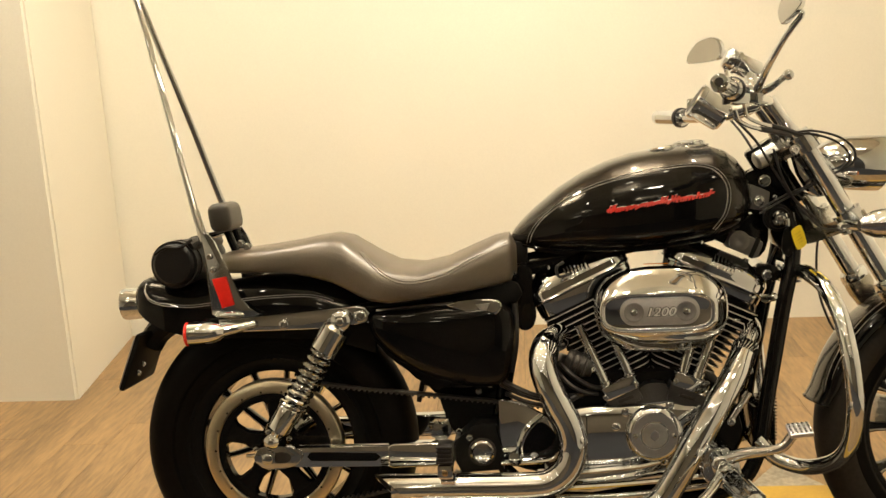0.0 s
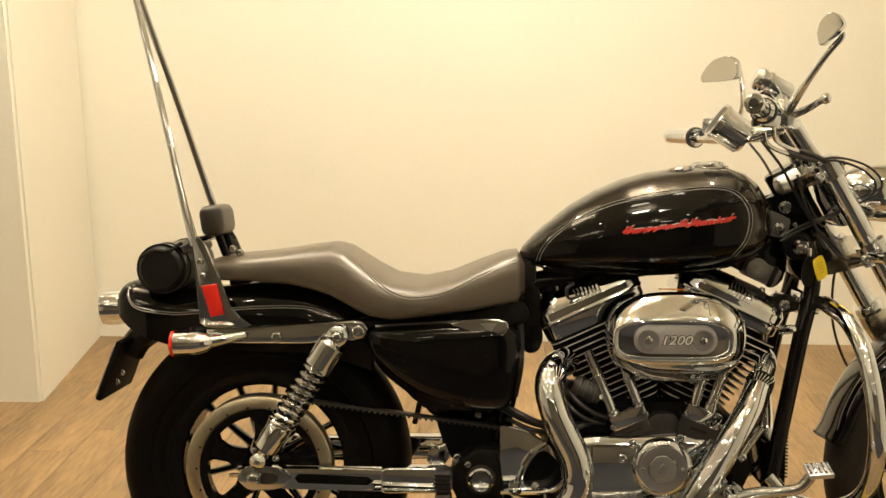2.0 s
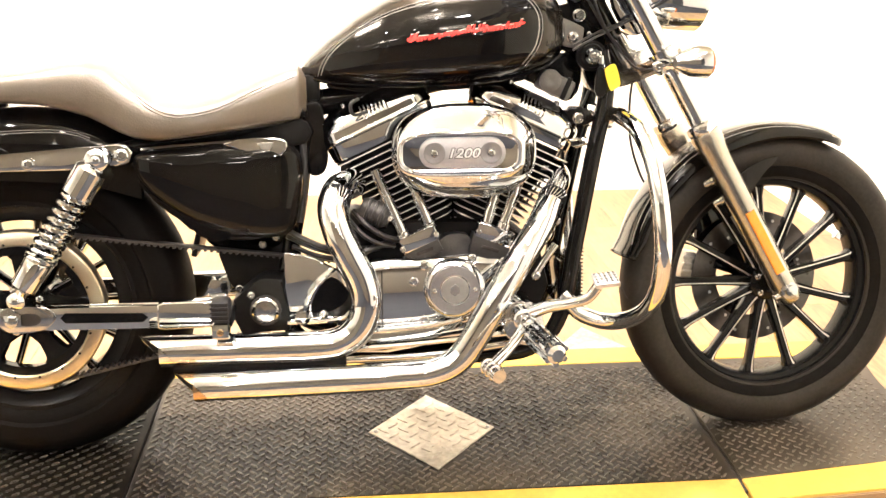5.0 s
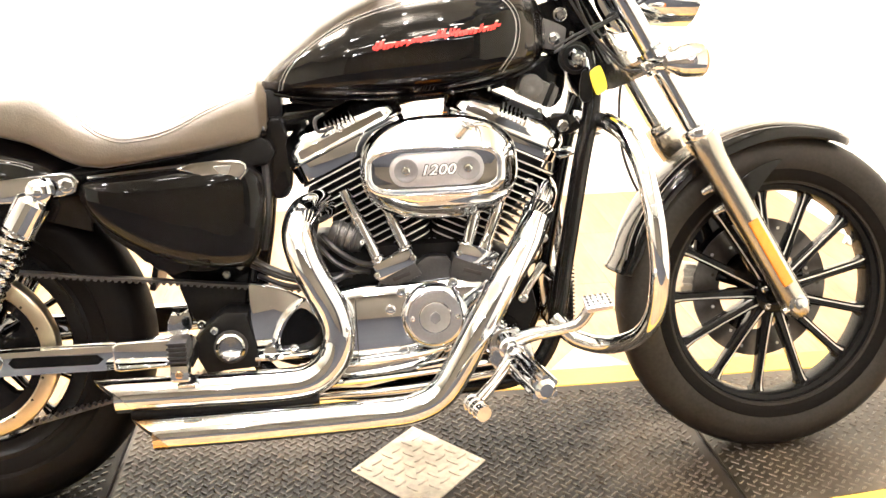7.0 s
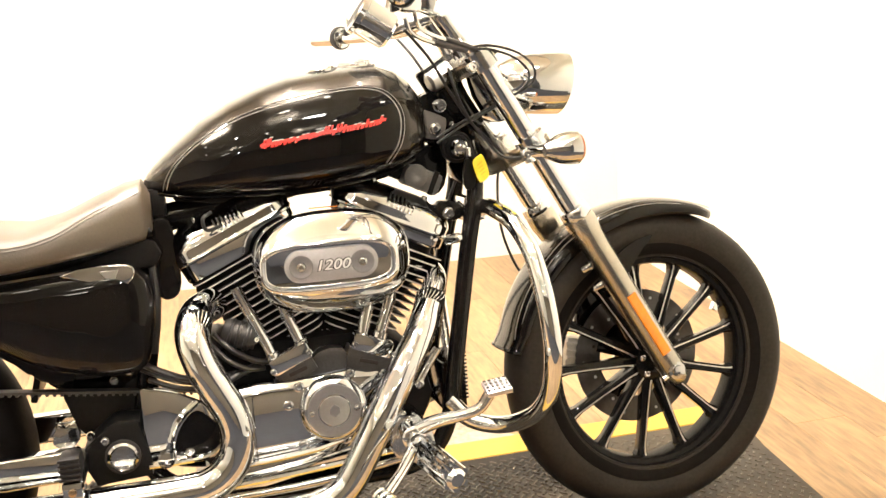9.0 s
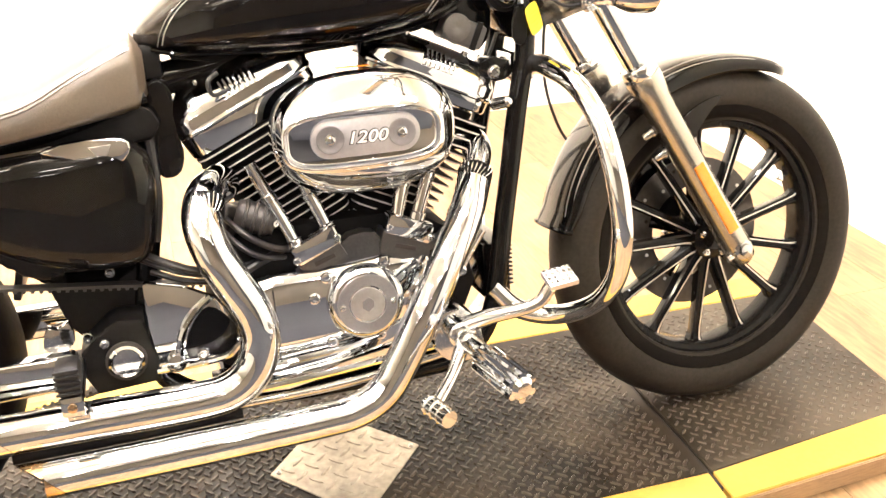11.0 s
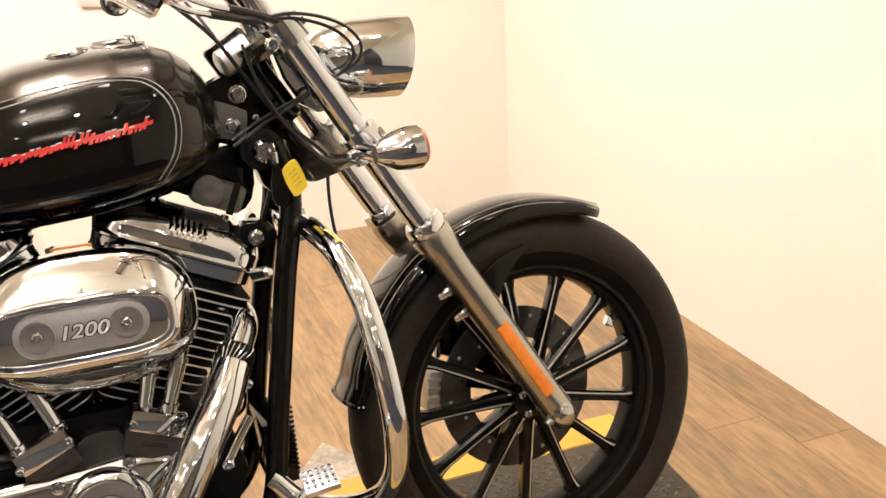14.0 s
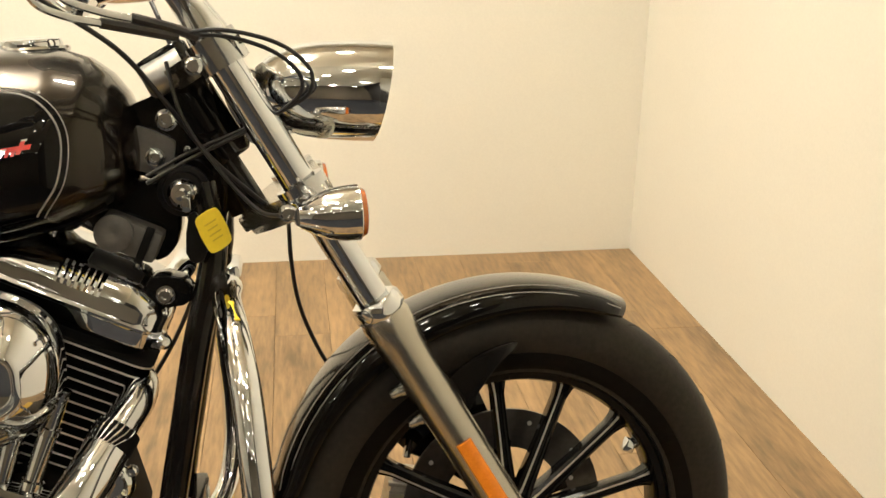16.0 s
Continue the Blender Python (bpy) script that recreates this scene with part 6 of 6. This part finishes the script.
# front fender: sweeps round the tyre
rings = []
for k in range(45):
    f = k / 44
    a = radians(168 + (63.5 - 168) * f)
    edge = 0.303 + 0.018 * max(0.0, (f - 0.55) / 0.45) ** 1.3 + 0.010 * max(0, 0.06 - f) / 0.06
    w = 0.061 * (1 - 0.35 * max(0.0, (f - 0.93) / 0.07) ** 1.5)
    crown = 0.3275 + 0.0135 * min(1.0, f / 0.4) ** 0.7
    flare = 0.010 * max(0.0, 0.05 - f) / 0.05
    out = []
    for j in range(17):
        b = math.pi * j / 16
        c, s = math.cos(b), math.sin(b)
        out.append((w * math.copysign(abs(c) ** 0.78, c), edge + (crown + flare - edge) * s ** 0.74))
    d = Vector((math.cos(a), 0, math.sin(a)))
    ring = [FA + d * r + Vector((0, y, 0)) for y, r in out] + [FA + d * (r - 0.0035) + Vector((0, y * 0.955, 0)) for y, r in reversed(out)]
    rings.append(ring)
ff = part("front_fender", loft(rings), PAINT, bike, "gloss black front fender with fine pinstripes", angle=50)
# painted-in ceiling sheen along the top of the fender
sheen_crown(ff, lambda p: 0.0480 - abs(p.y))
for off in (0.0, 0.008):
    pts = []
    for k in range(24):
        a = radians(164 + (66 - 164) * k / 23)
        pts.append(FA + Vector((math.cos(a), 0, math.sin(a))) * (0.3245 + 0.0135 * min(1.0, k / 9.2) ** 0.7 - off) + Vector((0, -0.0475 - off * 0.8, 0)))
    part("pinstripe", tube(pts, 0.0008, 5, 0), STRIPE, ff, "thin silver pinstripe")
bead = [FA + Vector((math.cos(radians(168)), 0, math.sin(radians(168)))) * (0.3125 + 0.0225 * math.sin(math.pi * j / 12) ** 0.5) + Vector((0, 0.060 * math.cos(math.pi * j / 12), 0)) for j in range(13)]
part("rolled_lip", tube(bead, 0.0042, 8, 2), PAINT, ff)
for s in (-1, 1):
    part("fender_bracket", poly(rounded([(1.407, 0.50), (1.422, 0.545), (1.467, 0.575), (1.512, 0.585), (1.472, 0.545), (1.442, 0.49), (1.422, 0.47)], 3), s * 0.064 - 0.003, s * 0.064 + 0.003, 0.002), ENAMEL, ff)
steered(ff)

# handlebar
bar = [(0.945, 0.352, 1.063), (0.975, 0.285, 1.058), (1.008, 0.215, 1.052), (1.045, 0.150, 1.044), (1.085, 0.100, 1.040), (1.100, 0.045, 1.044), (1.100, 0.0, 1.045)]
full = [(x - 0.015 * min(1, y / 0.2), y, z - 0.029 * min(1, y / 0.2)) for x, y, z in bar] + [(x, -y, z) for x, y, z in reversed(bar[:-1])]
hb = part("handlebar", tube(full, 0.0125, 14, 6), CHROME, bike, "chrome handlebar")
for s in (-1, 1):
    part("riser", tube([(1.150, s * 0.042, 0.965), (1.130, s * 0.042, 1.000), (1.100, s * 0.042, 1.045)], [0.024, 0.018, 0.019], 16, 5), CHROME, hb, "chrome handlebar riser")
    drop = Vector((-0.015, 0, -0.029)) if s > 0 else Vector((0, 0, 0))
    a, b = Vector((0.938, s * 0.366, 1.064)) + drop, Vector((0.985, s * 0.262, 1.056)) + drop
    g = (b - a).normalized()
    L = (b - a).length
    grip = part("grip", lathe([(0, 0.0), (-0.001, 0.009), (0.0, 0.0165), (0.004, 0.0185), (0.02, 0.0175), (L - 0.018, 0.0175), (L - 0.015, 0.021), (L, 0.021), (L + 0.002, 0.013)], a, g, 24), CHROME, hb, "chrome grip")
    part("end_cap", lathe([(-0.002, 0), (-0.002, 0.0085), (0.0015, 0.010)], a, g, 18), SEAM, hb)
    part("grip_collar", lathe([(L - 0.012, 0.0225), (L - 0.011, 0.0245), (L - 0.001, 0.0245), (L, 0.0225)], a, g, 20), HOSE, hb)
    sw = part("switch_housing", box(Vector((0.998, s * 0.236, 1.050)), (0.042, 0.036, 0.046), 0.012, Matrix.Rotation(radians(-20 * s), 4, "Z")), CHROME, hb, "chrome switch housing")
    res = Matrix.Rotation(radians(-28), 4, "Y")
    if s < 0:
        part("reservoir", lathe([(-0.010, 0.0), (-0.010, 0.016), (-0.006, 0.0205), (0.0, 0.0225), (0.004, 0.0225), (0.006, 0.0205), (0.012, 0.0205), (0.014, 0.0235), (0.020, 0.0235), (0.022, 0.021), (0.060, 0.021), (0.066, 0.017), (0.066, 0)], (0.990, -0.200, 1.121), (0.88, 0, -0.47), 32), CHROME, hb, "chrome brake fluid reservoir")
        part("reservoir_neck", tube([(1.030, -0.205, 1.095), (1.030, -0.215, 1.070), (1.025, -0.225, 1.050)], [0.013, 0.012, 0.016], 12, 4), CHROME, hb)
    part("lever_perch", box(Vector((1.030, s * 0.222, 1.048)), (0.040, 0.034, 0.036), 0.010, Matrix.Rotation(radians(15), 4, "Y")), WORN_CHROME, hb, "chrome lever perch")
    part("switch_button", box(Vector((0.974, s * 0.236, 1.036)), (0.010, 0.016, 0.014), 0.003), HOSE, hb)
    lv = [(1.030, s * 0.215, 1.048), (1.055, s * 0.245, 1.056), (1.058, s * 0.300, 1.062), (1.058, s * 0.345, 1.068), (1.061, s * 0.362, 1.071)]
    lever = part("lever", tube(lv, [0.011, 0.008, 0.0065, 0.006, 0.006], 10, 5, 0.7), CHROME, hb, "chrome hand lever")
    part("lever_ball", ball((1.062, s * 0.366, 1.072), 0.010), CHROME, hb)
    st = [(1.035, s * 0.235, 1.055), (1.040, s * 0.275, 1.080), (1.050, s * 0.305, 1.110), (1.070, s * 0.335, 1.150), (1.090, s * 0.350, 1.178), (1.089, s * 0.350, 1.186)]
    if s > 0:
        st = [(1.045, s * 0.235, 1.055), (1.075, s * 0.275, 1.085), (1.092, s * 0.33, 1.13), (1.096, s * 0.365, 1.17), (1.094, s * 0.372, 1.195)]
    ms = part("mirror_stem", tube(st, [0.008, 0.007, 0.0065, 0.006, 0.006], 10, 5), CHROME, hb, "chrome mirror stem")
for s, c, yaw in ((-1, Vector((1.070, -0.348, 1.194)), -48), (1, Vector((1.050, 0.385, 1.196)), -50)):
    out = rounded([(-0.044, -0.022), (-0.038, 0.004), (-0.012, 0.030), (0.022, 0.034), (0.040, 0.018), (0.042, -0.018), (0.020, -0.026), (-0.02, -0.026)], 3)
    m = Matrix.Translation(c) @ Matrix.Rotation(radians(yaw), 4, "Z") @ Matrix.Rotation(radians(0 if s > 0 else -38), 4, "Y") @ Matrix.Diagonal((1.3 if s > 0 else 0.64, 1, 1 if s > 0 else 0.64, 1))
    bm = poly(out, -0.005, 0.008, 0.003)
    bmesh.ops.transform(bm, matrix=m, verts=bm.verts)
    mir = part("mirror", bm, CHROME, bike, "small half-moon chrome mirror")
    bm = poly([(x * 0.92, z * 0.92) for x, z in out], -0.0062, -0.0052, 0)
    bmesh.ops.transform(bm, matrix=m, verts=bm.verts)
    part("mirror_glass", bm, MIRROR, mir, "mirror glass")
gd = Vector((-0.83, 0, 0.56)).normalized()
gauge = part("speedometer", lathe([(-0.066, 0.0), (-0.066, 0.030), (-0.060, 0.036), (-0.004, 0.0375), (-0.002, 0.0405), (0.008, 0.0405), (0.011, 0.037), (0.009, 0.0345), (0.009, 0.0)], (0.966, 0.012, 1.050), gd, 40), CHROME, bike, "chrome speedometer pod")
part("dial", lathe([(0.0092, 0.034), (0.0098, 0.034), (0.0098, 0)], (0.966, 0.012, 1.050), gd, 28), PLASTIC, gauge, "black dial")
part("gauge_bracket", tube([(1.10, 0, 1.04), (1.06, 0.005, 1.03), (1.02, 0.010, 1.018)], 0.014, 12, 4), CHROME, gauge)


# cables
def cable(name, pts, r=0.0045, material=None, label=""):
    return part(name, tube(pts, r, 8, 8), material or HOSE, bike, label)


cable("throttle_pipe", [(0.995, -0.225, 1.020), (1.005, -0.215, 0.998), (1.030, -0.195, 0.986), (1.058, -0.170, 0.980)], 0.0042, WORN_CHROME, "bright throttle cable elbow")
cable("throttle_pipe", [(1.015, -0.215, 1.030), (1.025, -0.200, 1.005), (1.055, -0.175, 0.992), (1.085, -0.150, 0.985)], 0.0042, WORN_CHROME, "bright throttle cable elbow")
cable("throttle_cable", [(1.055, -0.172, 0.981), (1.10, -0.145, 0.972), (1.125, -0.130, 0.967)], 0.0056, None, "black throttle cable sleeve")
cable("throttle_cable", [(1.083, -0.152, 0.986), (1.12, -0.135, 0.976), (1.145, -0.122, 0.967)], 0.0056, None, "black throttle cable sleeve")
cable("throttle_cable", [(1.12, -0.133, 0.969), (1.17, -0.122, 0.974), (1.228, -0.108, 0.960), (1.262, -0.100, 0.933), (1.262, -0.094, 0.905), (1.230, -0.082, 0.884), (1.185, -0.062, 0.862), (1.12, -0.060, 0.835), (1.075, -0.070, 0.812)], 0.0024)
cable("throttle_cable", [(1.14, -0.124, 0.969), (1.18, -0.114, 0.966), (1.225, -0.104, 0.950), (1.252, -0.098, 0.925), (1.250, -0.092, 0.902), (1.220, -0.080, 0.878), (1.180, -0.064, 0.856), (1.12, -0.064, 0.828), (1.075, -0.074, 0.804)], 0.0024)
cable("clutch_cable", [(1.06, 0.16, 1.02), (1.09, 0.10, 0.96), (1.13, 0.06, 0.86), (1.15, 0.04, 0.78), (1.13, 0.05, 0.70), (1.08, 0.08, 0.58), (1.02, 0.11, 0.48)], 0.003, None, "black clutch cable")
cable("brake_hose", [(1.0, -0.19, 1.005), (1.06, -0.12, 0.955), (1.10, -0.085, 0.90), (1.145, -0.072, 0.835), (1.195, -0.065, 0.785), (1.222, -0.02, 0.755), (1.231, 0.05, 0.735), (1.233, 0.072, 0.68), (1.240, 0.085, 0.62), (1.257, 0.095, 0.565), (1.285, 0.10, 0.51), (1.34, 0.095, 0.45), (1.385, 0.08, 0.42)], 0.0029, None, "black brake hose")
cable("wiring_loom", [(1.105, -0.075, 0.94), (1.12, -0.085, 0.88), (1.155, -0.075, 0.82), (1.20, -0.08, 0.77), (1.235, -0.11, 0.768)], 0.0024)
cable("breather_hose", [(0.60, -0.11, 0.44), (0.63, -0.13, 0.415), (0.68, -0.12, 0.43), (0.72, -0.10, 0.44)], 0.0065)
cable("oil_hose", [(0.50, -0.095, 0.47), (0.55, -0.112, 0.445), (0.60, -0.115, 0.428), (0.69, -0.10, 0.425)], 0.0060)
cable("oil_hose", [(0.51, -0.09, 0.452), (0.56, -0.105, 0.430), (0.62, -0.108, 0.415), (0.66, -0.10, 0.41)], 0.0055)
cable("oil_hose", [(0.52, -0.085, 0.43), (0.57, -0.10, 0.412), (0.63, -0.10, 0.402), (0.67, -0.10, 0.40)], 0.0050)
cable("starter_lead", [(0.64, -0.10, 0.50), (0.665, -0.125, 0.475), (0.70, -0.125, 0.452), (0.735, -0.11, 0.44)], 0.0055)
cable("starter_lead", [(0.63, -0.10, 0.485), (0.66, -0.128, 0.455), (0.69, -0.128, 0.438), (0.72, -0.11, 0.43)], 0.0045)
solenoid = part("starter_solenoid", lathe([(0, 0.0), (0, 0.020), (0.006, 0.024), (0.050, 0.024), (0.054, 0.020), (0.060, 0.019), (0.062, 0.0)], (0.655, -0.095, 0.505), (0.92, -0.15, -0.35), 24), CASE, bike, "dusty grey starter solenoid")
for k in range(3):
    part("band", lathe([(0.012 + 0.014 * k, 0.0242), (0.013 + 0.014 * k, 0.0262), (0.017 + 0.014 * k, 0.0262), (0.018 + 0.014 * k, 0.0242)], (0.655, -0.095, 0.505), (0.92, -0.15, -0.35), 20), CASE, solenoid)
bolt((0.708, -0.118, 0.486), (0.3, -1, 0.1), 0.005, 0.008, solenoid, WORN_CHROME)
cable("vent_hose", [(0.545, -0.08, 0.66), (0.548, -0.09, 0.60), (0.546, -0.10, 0.54), (0.535, -0.10, 0.48)], 0.007)
part("starter_motor", lathe([(-0.06, 0.0), (-0.06, 0.034), (0.02, 0.036), (0.03, 0.030), (0.03, 0)], (0.66, -0.05, 0.465), (0.3, -1, 0), 24), CASE, bike, "dull grey starter motor")
part("spark_lead", tube([(0.655, -0.09, 0.715), (0.64, -0.10, 0.705), (0.645, -0.10, 0.685), (0.67, -0.09, 0.69)], 0.0035, 6, 5), HOSE, bike)
for x in (0.88, 0.90):
    part("spark_lead", tube([(x, -0.04, 0.735), (x - 0.004, -0.06, 0.715), (x - 0.012, -0.08, 0.695)], 0.0045, 6, 4), HOSE, bike)
part("plug_cap", lathe([(0, 0.010), (0.03, 0.009), (0.034, 0.005)], (1.075, -0.10, 0.625), (0.5, -0.8, 0.2), 12), WORN_CHROME, bike)
part("fuel_line_cover", poly(rounded([(0.60, 0.732), (0.62, 0.748), (0.80, 0.754), (0.985, 0.765), (0.985, 0.745), (0.90, 0.732), (0.80, 0.726), (0.72, 0.722)], 2), -0.03, 0.03, 0.005), ENAMEL, bike, "black wiring tray below the tank")
part("rear_tank_mount", box((0.555, 0, 0.735), (0.05, 0.09, 0.05), 0.008), PLASTIC, bike)
part("voltage_box", poly(rounded([(0.553, 0.580), (0.548, 0.64), (0.550, 0.695), (0.570, 0.712), (0.588, 0.690), (0.584, 0.645), (0.594, 0.605), (0.586, 0.574), (0.566, 0.566)], 3), -0.075, 0.06, 0.006), ENAMEL, bike, "gloss black box below the seat nose")

# ---- floor planks ----
PW, PL, GAP = 0.152, 1.21, 0.0009
prnd = random.Random(11)
plank_meshes = {}


def plank_mesh(w, l):
    key_ = (round(w, 3), round(l, 3))
    if key_ not in plank_meshes:
        bm = bmesh.new()
        x, y, z, e = w / 2 - GAP / 2, l / 2 - GAP / 2, 0.0055, 0.0005
        lo = [bm.verts.new(q) for q in ((-x, -y, 0), (x, -y, 0), (x, y, 0), (-x, y, 0))]
        md = [bm.verts.new((v.co.x, v.co.y, z - e)) for v in lo]
        hi = [bm.verts.new((v.co.x - math.copysign(e, v.co.x), v.co.y - math.copysign(e, v.co.y), z)) for v in lo]
        for a, b in ((lo, md), (md, hi)):
            for i in range(4):
                bm.faces.new((a[i], a[(i + 1) % 4], b[(i + 1) % 4], b[i]))
        bm.faces.new(hi)
        bmesh.ops.recalc_face_normals(bm, faces=bm.faces)
        me = bpy.data.meshes.new("plank")
        bm.to_mesh(me)
        bm.free()
        me.materials.append(WOOD)
        plank_meshes[key_] = me
    return plank_meshes[key_]


floor_mid = floor.location.copy()
rest = bmesh.new()
x = RIGHT
while x > -3.99:
    w = min(PW, x + 4.0)
    y = BACK - 0.0 + prnd.uniform(0, PL)
    while y > -6.0:
        top_, low_ = min(y, BACK), max(y - PL, -6.0)
        l = top_ - low_
        if l > 0.05:
            c = Vector((x - w / 2, (top_ + low_) / 2, FLOOR - 0.0055))
            if c.x > -2.3 and c.y > -1.3:
                ob = new("plank", plank_mesh(w, l))
                ob.parent = floor
                ob.location = c - floor_mid
            else:
                rest_me = plank_mesh(w, l).copy()
                rest_me.transform(Matrix.Translation(c))
                rest.from_mesh(rest_me)
                bpy.data.meshes.remove(rest_me)
        y -= PL
    x -= PW
ob = part("planks_beyond", rest, WOOD, floor, smooth=False)
ob["kind"] = "stuff"
